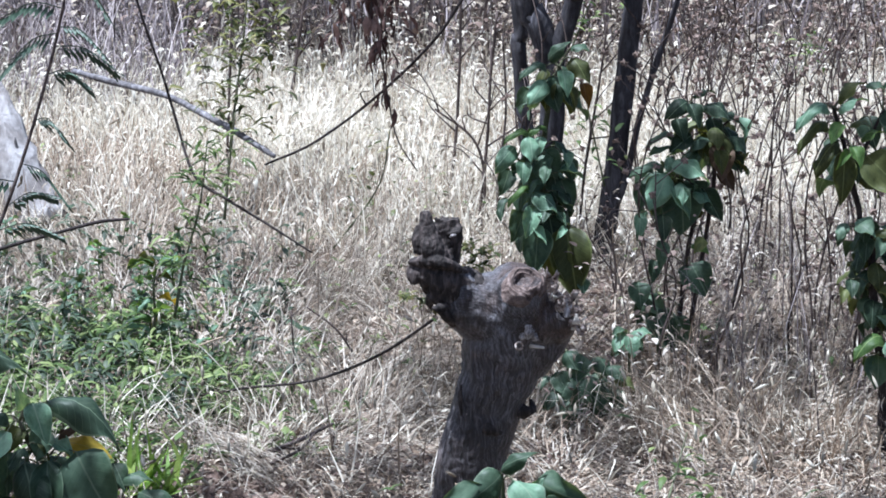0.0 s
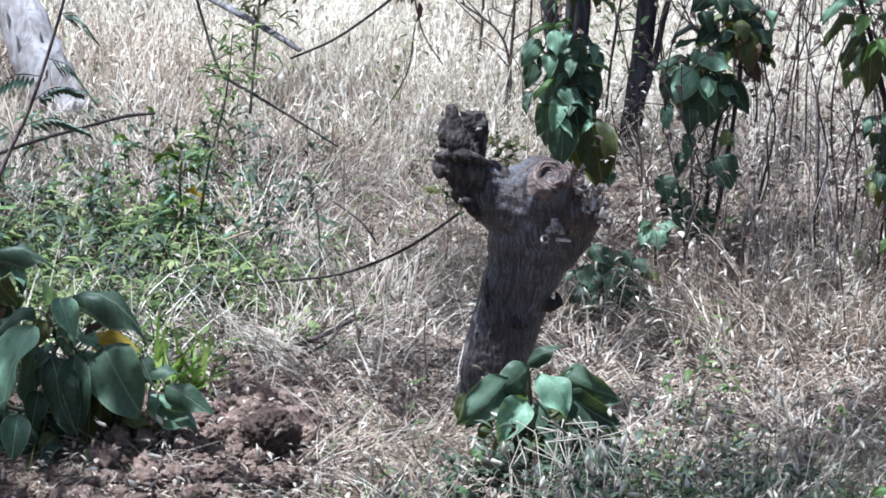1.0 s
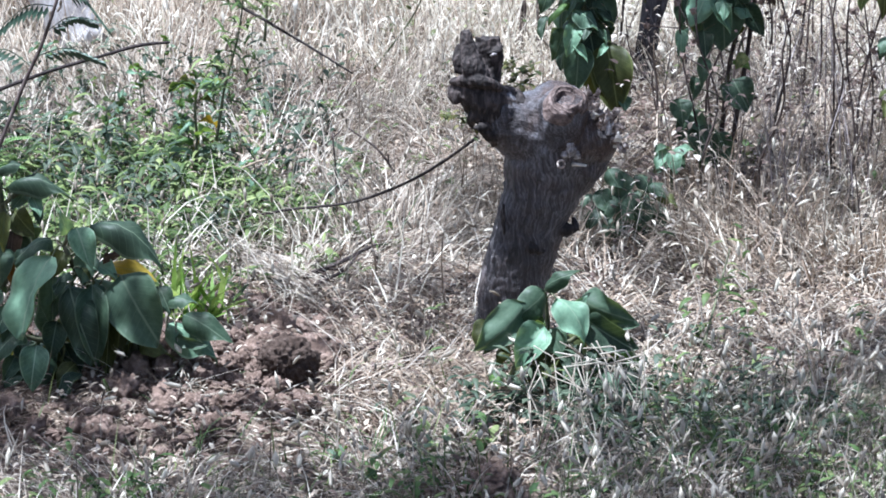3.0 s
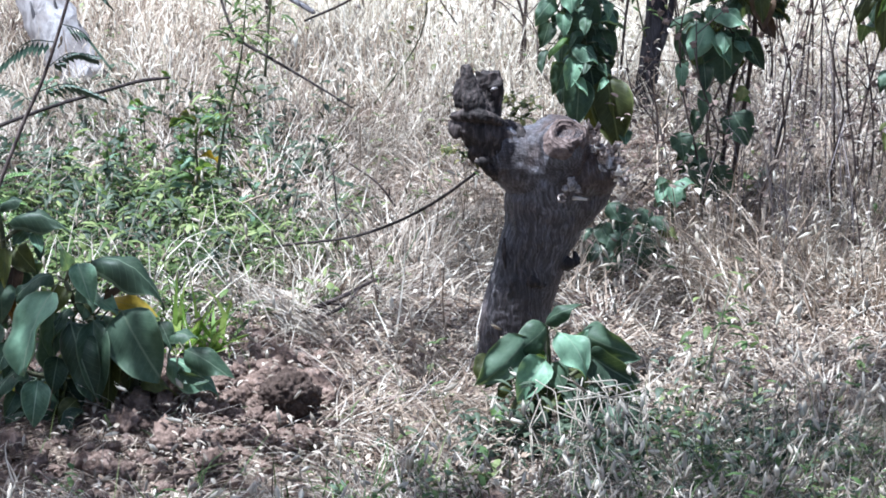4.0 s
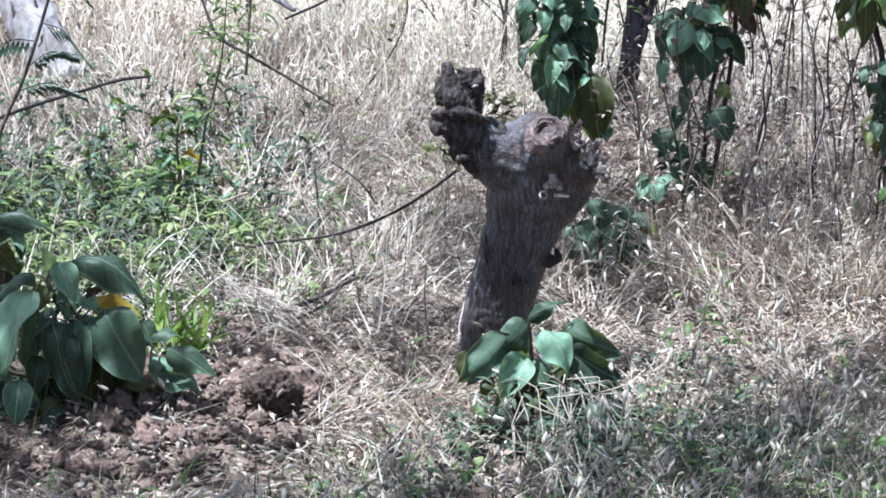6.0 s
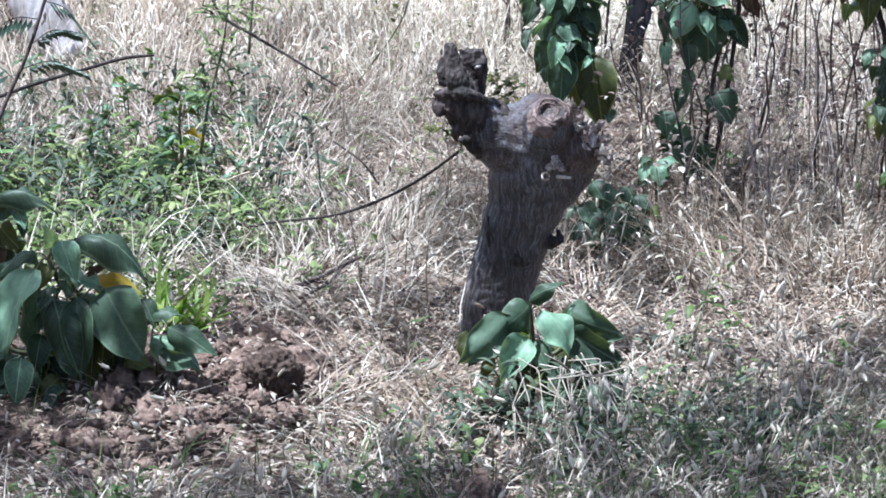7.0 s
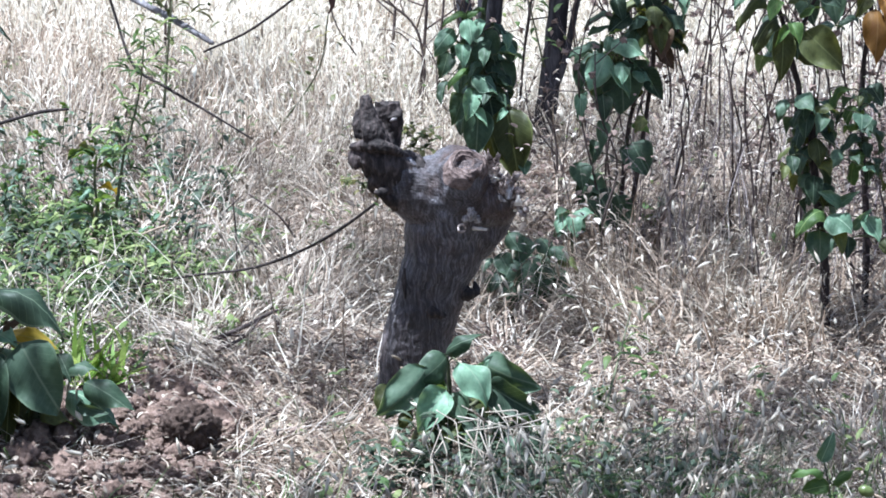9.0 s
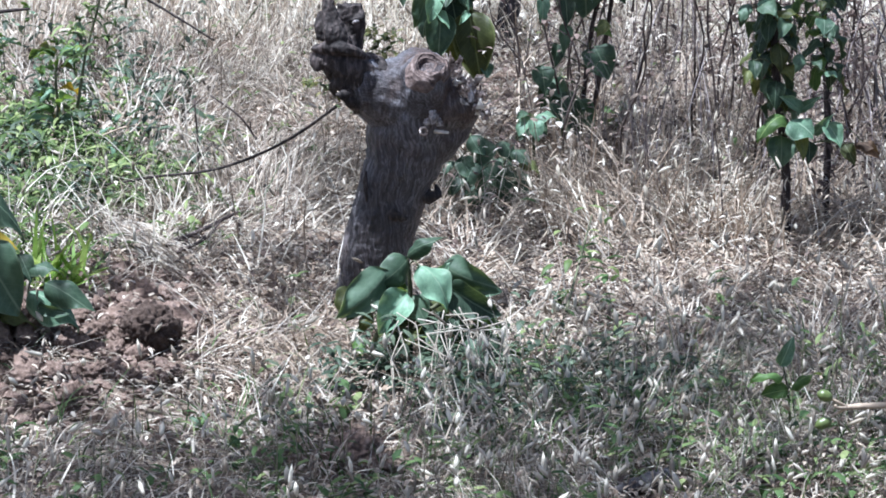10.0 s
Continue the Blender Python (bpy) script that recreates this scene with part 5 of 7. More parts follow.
shade_shrub = shrub((0.439, 6.750, -0.005), "dense low dark green shrub in shade behind stump", BIG,
      [([(0.440, 6.780, -0.010), (0.381, 6.770, 0.081), (0.373, 6.770, 0.132), (0.365, 6.770, 0.177)], [0.006, 0.005, 0.004, 0.003]),
       ([(0.470, 6.780, -0.010), (0.426, 6.780, 0.078), (0.443, 6.780, 0.117), (0.457, 6.780, 0.149)], [0.006, 0.005, 0.004, 0.003])],
      [([(0.376, 6.800, 0.036), (0.382, 6.800, 0.138)], 9, 0.06, "ggg", 1.1, (0.7, 1.5)),
       ([(0.433, 6.800, 0.036), (0.457, 6.800, 0.125)], 9, 0.06, "ggg", 1.1, (0.7, 1.5))], 67, GREEN_STEM)
place_leaves(shade_shrub, [
    ((0.339, 6.745, 0.180), (0.323, 6.715, 0.144), 0.032, "g", 2, L), ((0.363, 6.735, 0.185), (0.389, 6.705, 0.148), 0.037, "g", 1, D),
    ((0.400, 6.745, 0.175), (0.377, 6.715, 0.121), 0.039, "g", 3, D), ((0.343, 6.725, 0.141), (0.369, 6.695, 0.098), 0.037, "g", 0, D),
    ((0.426, 6.755, 0.168), (0.454, 6.725, 0.129), 0.037, "g", 2, R), ((0.383, 6.715, 0.131), (0.351, 6.685, 0.080), 0.037, "g", 1, L),
    ((0.404, 6.715, 0.131), (0.433, 6.685, 0.080), 0.042, "g", 0, D), ((0.453, 6.745, 0.150), (0.491, 6.715, 0.123), 0.032, "g", 2, U)])
place_leaves(shade_shrub, [
    ((0.439, 6.715, 0.118), (0.423, 6.685, 0.059), 0.037, "g", 3, D), ((0.476, 6.755, 0.127), (0.511, 6.725, 0.101), 0.030, "o", 1, U),
    ((0.355, 6.705, 0.098), (0.324, 6.675, 0.067), 0.029, "g", 0, L), ((0.464, 6.715, 0.103), (0.494, 6.685, 0.065), 0.034, "g", 1, D),
    ((0.332, 6.745, 0.124), (0.308, 6.715, 0.103), 0.025, "g", 2, L), ((0.406, 6.795, 0.134), (0.385, 6.765, 0.087), 0.037, "g", 0, D),
    ((0.431, 6.795, 0.126), (0.445, 6.765, 0.064), 0.042, "g", 4, D)])
# at the edge of the weeds: two tall stems with leaves at several heights
edge_shrub = shrub((1.028, 6.490, -0.005), "tall thin-stemmed shrub with scattered green leaves among dry weeds", BIG,
      [([(1.028, 6.490, -0.010), (1.023, 6.490, 0.088), (1.019, 6.490, 0.172), (1.004, 6.490, 0.283), (0.989, 6.490, 0.393), (0.983, 6.490, 0.497), (0.959, 6.530, 0.459), (0.961, 6.530, 0.535), (0.937, 6.520, 0.620), (0.919, 6.510, 0.686), (0.894, 6.500, 0.761)], [0.011, 0.011, 0.010, 0.009, 0.008, 0.007, 0.006, 0.006, 0.005, 0.004]),
       ([(1.131, 6.630, -0.010), (1.132, 6.630, 0.113), (1.130, 6.630, 0.226), (1.123, 6.630, 0.322), (1.114, 6.630, 0.423), (1.113, 6.630, 0.562), (1.125, 6.630, 0.672), (1.127, 6.630, 0.738)], [0.008, 0.008, 0.007, 0.006, 0.005, 0.004]),
       ([(0.937, 6.520, 0.620), (0.971, 6.520, 0.686), (0.999, 6.510, 0.757)], [0.005, 0.003])],
      [([(1.000, 6.500, 0.286), (0.990, 6.500, 0.418), (0.969, 6.500, 0.522)], 30, 0.055, "gggo", 0.85, (0.4, 1.4)),
       ([(1.101, 6.500, 0.353), (1.092, 6.500, 0.446), (1.083, 6.500, 0.539)], 26, 0.05, "gggol", 0.85, (0.4, 1.4)),
       ([(0.991, 6.550, 0.314), (0.991, 6.550, 0.433), (0.984, 6.550, 0.494)], 14, 0.06, "ggo", 0.8, (0.4, 1.4)),
       ([(0.948, 6.560, 0.595), (0.931, 6.560, 0.679)], 6, 0.08, "ggo", 0.7, (0.4, 1.4))], 68, DARK_TWIG)
place_leaves(edge_shrub, [
    ((0.878, 6.485, 0.768), (0.816, 6.455, 0.718), 0.036, "p", 2, U), ((0.880, 6.495, 0.730), (0.822, 6.465, 0.670), 0.030, "o", 2, U),
    ((0.903, 6.485, 0.690), (0.854, 6.455, 0.626), 0.035, "o", 1, U), ((0.907, 6.515, 0.768), (0.957, 6.485, 0.816), 0.035, "o", 2, U),
    ((0.904, 6.495, 0.755), (0.956, 6.465, 0.781), 0.035, "p", 1, U), ((0.917, 6.485, 0.672), (0.912, 6.455, 0.564), 0.041, "o", 0, D),
    ((0.930, 6.455, 0.686), (0.942, 6.425, 0.646), 0.026, "l", 3, F), ((0.965, 6.485, 0.665), (1.039, 6.455, 0.595), 0.067, "o", 0, D)])
place_leaves(edge_shrub, [
    ((0.965, 6.515, 0.811), (0.996, 6.485, 0.799), 0.026, "g", 1, U), ((0.953, 6.495, 0.696), (0.997, 6.465, 0.713), 0.030, "l", 1, U),
    ((0.924, 6.465, 0.675), (0.896, 6.435, 0.644), 0.017, "l", 3, F), ((0.908, 6.475, 0.732), (0.887, 6.445, 0.695), 0.028, "l", 0, U),
    ((0.937, 6.515, 0.727), (0.965, 6.485, 0.723), 0.032, "o", 1, U), ((0.887, 6.515, 0.694), (0.908, 6.485, 0.662), 0.028, "g", 0, D),
    ((1.004, 6.515, 0.756), (1.038, 6.485, 0.719), 0.042, "g", 0, D), ((0.998, 6.515, 0.807), (1.034, 6.485, 0.821), 0.032, "g", 1, U)])
place_leaves(edge_shrub, [
    ((0.951, 6.475, 0.530), (0.982, 6.445, 0.503), 0.032, "p", 0, F), ((0.989, 6.495, 0.499), (1.018, 6.465, 0.486), 0.028, "p", 1, U),
    ((0.929, 6.495, 0.512), (0.906, 6.465, 0.479), 0.023, "g", 1, U), ((1.009, 6.445, 0.287), (0.950, 6.415, 0.244), 0.042, "l", 2, U),
    ((1.016, 6.425, 0.286), (1.062, 6.395, 0.256), 0.063, "p", 4, U), ((1.042, 6.465, 0.292), (0.998, 6.435, 0.331), 0.029, "p", 0, F),
    ((1.046, 6.475, 0.296), (1.081, 6.445, 0.332), 0.018, "p", 0, F), ((1.094, 6.445, 0.277), (1.123, 6.415, 0.232), 0.035, "p", 0, F)])
place_leaves(edge_shrub, [
    ((1.073, 6.455, 0.250), (1.103, 6.425, 0.297), 0.018, "p", 0, F), ((1.000, 6.445, 0.249), (0.997, 6.415, 0.185), 0.052, "g", 0, D),
    ((1.033, 6.425, 0.259), (1.039, 6.395, 0.206), 0.025, "o", 3, D), ((1.058, 6.435, 0.240), (1.054, 6.405, 0.196), 0.025, "g", 0, D),
    ((0.976, 6.455, 0.241), (0.970, 6.425, 0.206), 0.019, "l", 3, D), ((0.947, 6.435, 0.527), (0.973, 6.405, 0.512), 0.035, "g", 0, F),
    ((0.985, 6.455, 0.507), (1.028, 6.425, 0.501), 0.025, "o", 1, U), ((1.081, 6.445, 0.496), (1.077, 6.415, 0.469), 0.035, "p", 0, F)])
place_leaves(edge_shrub, [
    ((1.038, 6.445, 0.420), (1.017, 6.415, 0.392), 0.025, "g", 1, F), ((1.062, 6.445, 0.406), (1.074, 6.415, 0.395), 0.019, "g", 0, U),
    ((1.090, 6.445, 0.384), (1.105, 6.415, 0.377), 0.021, "p", 1, U), ((0.936, 6.445, 0.409), (0.937, 6.415, 0.375), 0.024, "g", 0, F),
    ((1.000, 6.445, 0.493), (0.981, 6.415, 0.461), 0.027, "g", 3, F), ((1.162, 6.475, 0.225), (1.207, 6.445, 0.210), 0.021, "w", 1, U),
    ((1.140, 6.475, 0.225), (1.159, 6.445, 0.187), 0.027, "o", 0, D), ((1.184, 6.475, 0.225), (1.207, 6.445, 0.199), 0.027, "w", 3, D)])
place_leaves(edge_shrub, [
    ((0.928, 6.475, 0.521), (0.904, 6.445, 0.493), 0.027, "g", 1, U), ((0.928, 6.475, 0.384), (0.916, 6.445, 0.357), 0.021, "o", 3, F),
    ((1.125, 6.565, 0.700), (1.118, 6.535, 0.589), 0.050, "b", 1, F), ((1.141, 6.585, 0.740), (1.143, 6.555, 0.672), 0.031, "b", 3, D),
    ((1.089, 6.575, 0.677), (1.044, 6.545, 0.662), 0.024, "g", 2, U), ((0.993, 6.575, 0.653), (1.053, 6.545, 0.660), 0.031, "p", 1, U),
    ((0.973, 6.595, 0.732), (0.996, 6.565, 0.669), 0.046, "g", 0, D), ((1.030, 6.595, 0.744), (1.044, 6.565, 0.669), 0.046, "g", 0, D)])
place_leaves(edge_shrub, [
    ((1.105, 6.595, 0.727), (1.080, 6.565, 0.683), 0.029, "o", 3, D), ((1.103, 6.565, 0.483), (1.089, 6.535, 0.447), 0.029, "p", 0, F),
    ((1.123, 6.595, 0.534), (1.146, 6.565, 0.495), 0.036, "g", 0, D), ((1.111, 6.595, 0.522), (1.090, 6.565, 0.483), 0.029, "g", 3, D)])
# among the low weeds
weed_sapling = shrub((-0.588, 7.300, 0.014), "young sapling with narrow pointed leaves, some yellowish, in weeds", BIG,
      [([(-0.588, 7.300, 0.004), (-0.586, 7.300, 0.071), (-0.579, 7.300, 0.140), (-0.582, 7.300, 0.201), (-0.577, 7.300, 0.259)], [0.004, 0.004, 0.0035, 0.003, 0.002])], [], 70)
rw = random.Random(70)
sapling_line = STEM_LINES[weed_sapling.name]
for k in range(19):
    p = sapling_line[(23, 23, 20, 15, 11, 8)[k % 6]]
    a = 2.4 * k + rw.uniform(-0.5, 0.5)
    d = Vector((math.cos(a), 0.5 * math.sin(a), rw.uniform(-0.35, 0.5))).normalized() * rw.uniform(0.036, 0.062)
    q = p + d * 0.12
    put_leaf(weed_sapling, q, q + d, d.length * rw.uniform(0.22, 0.32), "y" if k % 8 == 3 else rw.choice("lllopp"), None, (0, -0.5, 0.8), rw)
    link("leaf_stalk", *tube([p, (p + q) / 2, q], [0.0012, 0.001, 0.0008], 5, 4, 0.05, rw), GREEN_STEM, weed_sapling)


def brushwood():
    """A tangle of thin grey dead sticks leaning among the weeds."""
    rng = random.Random(21)
    ob = thing("dead_brushwood", (1.286, 6.900, 0.101), "tangle of thin grey dead sticks among weeds", "sticks")
    o, ex, ey = Vector((1.279, 6.900, 0.270)), Vector((1.407, 6.900, 0.270)) - Vector((1.279, 6.900, 0.270)), Vector((1.284, 6.900, 0.140)) - Vector((1.279, 6.900, 0.270))
    for i in range(26):
        a = o + ex * rng.uniform(-0.7, 1.6) + ey * rng.uniform(0.3, 1.5) + Vector((0, rng.uniform(-0.15, 0.25), 0))
        b = a + ex * rng.uniform(-1.1, 0.6) - ey * rng.uniform(0.8, 2.2) + Vector((0, rng.uniform(-0.1, 0.1), 0))
        link("stick", *tube([a, (a + b) / 2 + Vector((rng.uniform(-0.02, 0.02), 0, rng.uniform(-0.02, 0.02))), b], [rng.uniform(0.002, 0.0042), 0.0025, 0.0012], 5, 8, 0.12, rng), GREY_WOOD if i % 2 else TWIG_BARK, ob)


brushwood()

# ---- small plants ----


def leafy_sapling(name, pts, radii, count, length, width, mat, label, seed, stem_mat=GREEN_STEM, reach=0.05, group=""):
    """An upright sapling with many narrow leaves; its leaves are one part, too many to count."""
    rs = np.random.RandomState(seed)
    rng = random.Random(seed)
    ob = thing(name, pts[0], label, "plant", group)
    link("stem", *tube(pts, radii, 6, 6 * len(pts), 0.08, rng), stem_mat, ob)
    line = curve_points(pts, 60)
    p = np.array([line[int(i)] for i in 12 + 47.9 * rs.uniform(0, 1, count) ** (0.6 if count > 200 else 1.0)]) + rs.normal(0, reach, (count, 3)) * np.array([1, 1, 0.5])
    s = rs.uniform(*length, count)
    az = rs.uniform(-math.pi, math.pi, count)
    stamp("leaves", [(*SMALL_LEAF, frames_of(rs, p, az, rs.uniform(-0.6, 0.5, count), s, s * rs.uniform(*width, count)), mat)], "", "", parent=ob)
    return ob


leafy_sapling("green_sapling", [(-0.525, 7.200, 0.153), (-0.504, 7.200, 0.280), (-0.469, 7.200, 0.413), (-0.451, 7.200, 0.571)], [0.004, 0.003, 0.0015], 105, (0.035, 0.07), (0.14, 0.24), WEED,
              "slender green sapling with narrow fresh leaves above weeds", 71, reach=0.03)
leafy_sapling("green_sapling", [(-0.445, 7.800, 0.285), (-0.436, 7.800, 0.400), (-0.420, 7.800, 0.556)], [0.004, 0.003, 0.002], 40, (0.02, 0.04), (0.2, 0.35), WEED,
              "thin sapling with sparse small green leaves", 72, reach=0.04)
leafy_sapling("olive_sapling", [(-0.509, 9.000, 0.164), (-0.488, 9.000, 0.395), (-0.464, 9.000, 0.591), (-0.449, 9.000, 0.785)], [0.005, 0.004, 0.003, 0.002], 300, (0.035, 0.07), (0.22, 0.36), OLIVE,
              "olive-green leafy sapling in pale dry grass", 73, reach=0.08)
leafy_sapling("olive_sapling", [(-0.184, 8.400, 0.110), (-0.065, 8.400, 0.282), (-0.036, 8.400, 0.436)], [0.003, 0.002, 0.002], 24, (0.02, 0.04), (0.3, 0.5), OLIVE, "sparse small weed with greyish-green leaves", 74, reach=0.05)
for k, (a, b) in enumerate((((0.513, 7.900, 0.370), (0.464, 7.900, 0.572)), ((0.455, 8.600, 0.636), (0.513, 8.600, 0.792)), ((1.208, 9.500, 0.478), (1.237, 9.500, 0.599)), ((0.555, 5.900, 0.206), (0.483, 5.600, 0.095)))):
    leafy_sapling("weed_plant", [b, tuple((Vector(a) + Vector(b)) / 2), a] if k == 3 else [a, tuple((Vector(a) + Vector(b)) / 2), b], [0.003, 0.002, 0.0015], 30, (0.025, 0.05), (0.25, 0.4), WEED, "small leafy green weed among dry stalks", 75 + k, reach=0.04)


def feathery_branch():
    """A thin drooping branch with dark pinnate leaves, each a rib with paired leaflets."""
    rs = np.random.RandomState(9)
    rng = random.Random(9)
    pts = [(-0.996, 6.500, 0.118), (-0.887, 6.500, 0.386), (-0.827, 6.500, 0.519), (-0.768, 6.500, 0.699), (-0.726, 6.500, 0.853), (-0.699, 6.500, 0.982), (-0.673, 6.500, 1.122)]
    ob = thing("feathery_branch", pts[0], "thin dark branch with feathery dark green leaves", "branch")
    link("stem", *tube(pts, [0.005, 0.0045, 0.004, 0.0036, 0.0034, 0.003, 0.003], 7, 36, 0.1, rng), TWIG_BARK, ob)
    line = curve_points(pts, 60)
    fronds = [(20, 1, 0.10), (23, -1, 0.12), (25, 1, 0.11), (30, 1, 0.07), (36, 1, 0.08), (40, 1, 0.13), (42, -1, 0.12), (43, 1, 0.12), (51, 1, 0.12), (53, -1, 0.1), (16, 1, 0.13), (14, -1, 0.12), (46, -1, 0.12)]
    for i, side, length in fronds:
        p = line[i]
        d = Vector((side, rng.uniform(-0.9, 0.5), rng.uniform(-0.8, 0.35))).normalized()
        q = p + d * length
        rib = curve_points([p, (p + q) / 2 + Vector((0, 0, 0.015)), q + Vector((0, 0, -0.01))], 22)
        w = Vector((0, 0, 0.0012))
        v = [q for r in rib for q in (r - w, r + w)]
        f = [(2 * j, 2 * j + 2, 2 * j + 3, 2 * j + 1) for j in range(21)]
        for j in range(3, 22, 2):
            for s in (-1, 1):
                side_v = d.cross(Vector((0, 0, 1))).normalized() * s * 0.6 + Vector((0, 0, -0.55 + 0.35 * s))
                tip = rib[j] + (side_v + d * 0.7) * rng.uniform(0.022, 0.036)
                o = len(v)
                mid = (rib[j] + tip) / 2
                v += [mid - d * 0.0070, tip, mid + d * 0.0070]
                f.append((2 * j, o, o + 1, o + 2))
        link("frond", v, f, LEAF_FROND, ob)
    return ob


LEAF_FROND = plain("frond_green", (0.040, 0.070, 0.042), 0.5, 0.4, 0.4, 60)
feathery_branch()


def hanging_dead_leaves():
    """Bunch of withered leaves that hang from a dead bough overhead."""
    rs = np.random.RandomState(12)
    rng = random.Random(12)
    ob = thing("dead_bough", (-0.085, 6.900, 1.005), "dead bough with a hanging bunch of withered brown leaves", "branch")
    link("stem", *tube([(0.372, 8.300, 1.291), (0.108, 7.600, 1.070), (-0.085, 6.900, 1.017), (-0.193, 6.800, 0.999)], [0.014, 0.012, 0.008, 0.005], 8, 18, 0.1, rng), TWIG_BARK, ob)
    for x0, x1, y1 in ((590, 583, 60), (605, 600, 75), (622, 640, 50), (645, 665, 130), (660, 664, 195), (668, 682, 185), (690, 684, 150), (700, 712, 60), (655, 690, 100), (632, 618, 40)):
        a, b = Vector(WEST) + (x0 - 650) * Vector(STEP_X), Vector(WEST) + (x1 - 650) * Vector(STEP_X) + (y1 + 70) * Vector(STEP_Y)
        link("hanging_twig", *tube([a, (a + b) / 2 + Vector((rng.uniform(-0.012, 0.012), 0, 0)), b], [0.0018, 0.001], 5, 8, 0.1, rng), TWIG_BARK, ob)
        n = int(3 + (y1 + 70) * 0.055)
        t = rs.uniform(0.15, 1, n)[:, None]
        p = np.array(a) * (1 - t) + np.array(b) * t + rs.normal(0, 0.011, (n, 3))
        s = rs.uniform(0.025, 0.055, n)
        stamp("withered_leaves", [(*SMALL_LEAF, frames_of(rs, p, rs.uniform(-3.1, 3.1, n), rs.uniform(0.5, 1.7, n), s, s * rs.uniform(0.16, 0.42, n)), HANGING_LEAF)], "", "", parent=ob)
    a = (-0.031, 6.900, 0.694)
    link("hanging_twig", *tube([(-0.061, 6.900, 0.856), a, (-0.011, 6.900, 0.619), (0.032, 6.900, 0.553)], [0.002, 0.002, 0.0015], 5, 16, 0.1, rng), TWIG_BARK, ob)


WEST, EAST_P, DOWN_P = (-0.085, 6.900, 1.017), (0.038, 6.900, 1.019), (-0.083, 6.900, 0.893)
STEP_X, STEP_Y = (Vector(EAST_P) - Vector(WEST)) / 100, (Vector(DOWN_P) - Vector(WEST)) / 100
hanging_dead_leaves()


def fruit_twig():
    rng = random.Random(15)
    ob = thing("fruiting_twig", (0.998, 4.900, 0.129), "smooth grey-tan twig bearing two unripe green fruits", "twig")
    link("stem", *tube([(1.138, 4.950, 0.135), (1.016, 4.900, 0.133), (0.949, 4.900, 0.124), (0.900, 4.900, 0.121), (0.877, 4.900, 0.119)], [0.007, 0.006, 0.0055, 0.005, 0.004], 8, 22, 0.08, rng), PALE_STALK, ob)
    stalks = []
    for a, m, b in (((0.887, 4.900, 0.119), (0.868, 4.890, 0.132), (0.854, 4.890, 0.139)), ((0.887, 4.900, 0.119), (0.867, 4.890, 0.113), (0.854, 4.890, 0.103)), ((0.887, 4.900, 0.119), (0.866, 4.880, 0.125), (0.862, 4.880, 0.131))):
        stalks.append(link("stalk", *tube([a, m, b], [0.0035, 0.0025, 0.002], 6, 6, 0.1, rng), PALE_STALK, ob))
    for stalk, a, b in ((stalks[0], (0.859, 4.885, 0.139), (0.833, 4.885, 0.149)), (stalks[1], (0.859, 4.885, 0.104), (0.832, 4.885, 0.091))):
        a, b = Vector(a), Vector(b)
        link("fruit", *tube([a, a.lerp(b, 0.12), a.lerp(b, 0.35), a.lerp(b, 0.7), a.lerp(b, 0.92), b], [0.001, 0.006, 0.0095, 0.0095, 0.005, 0.001], 12, 16, 0.01, rng), FRUIT, stalk, "unripe green oval fruit")


fruit_twig()
sprig = shrub((0.824, 5.070, -0.000), "seedling with a few fresh light green leaves in grass", "",
              [([(0.824, 5.070, -0.000), (0.804, 5.000, 0.111), (0.793, 5.000, 0.169)], [0.002, 0.0016, 0.0012])],
              [([(0.812, 5.000, 0.042), (0.804, 5.000, 0.130)], 4, 0.022, "gl", 0.6, (0.0, 0.9))], 69)
place_leaves(sprig, [
    ((0.784, 4.970, 0.170), (0.802, 4.970, 0.218), 0.022, "p", 0, F), ((0.789, 4.970, 0.149), (0.738, 4.970, 0.147), 0.018, "l", 1, U),
    ((0.804, 4.970, 0.129), (0.850, 4.970, 0.156), 0.016, "l", 1, U), ((0.799, 4.970, 0.129), (0.757, 4.970, 0.120), 0.025, "l", 0, F)])


def clod(at, r, seed, label="", flat=0.75, rough=1.0, mat=CLOD):
    """A crumbly lump of dug earth."""
    bm = bmesh.new()
    bmesh.ops.create_icosphere(bm, subdivisions=5 if r > 0.03 else 4 if r > 0.015 else 3, radius=r)
    o = Vector((seed * 3.7, seed * 1.3, 0))
    for v in bm.verts:
        d = v.co.normalized()
        k = 1 + 0.45 * rough * noise.noise(d * 1.8 + o) + 0.38 * rough * noise.noise(d * 4.5 + o) + (0.10 + 0.16 * rough) * noise.noise(d * 9 + o) + 0.15 * noise.noise(d * 18 + o)
        v.co = Vector((v.co.x * k, v.co.y * k, v.co.z * k * flat))
    me = bpy.data.meshes.new("earth_clod")
    bm.to_mesh(me)
    bm.free()
    me.materials.append(mat)
    me.polygons.foreach_set("use_smooth", [True] * len(me.polygons))
    ob = new("earth_clod", me)
    ob.matrix_basis = pose(*at, 0, 0, seed * 50)
    return tagged(ob, label or "crumbly reddish-brown clod of dug earth", "clod", "earth clods")


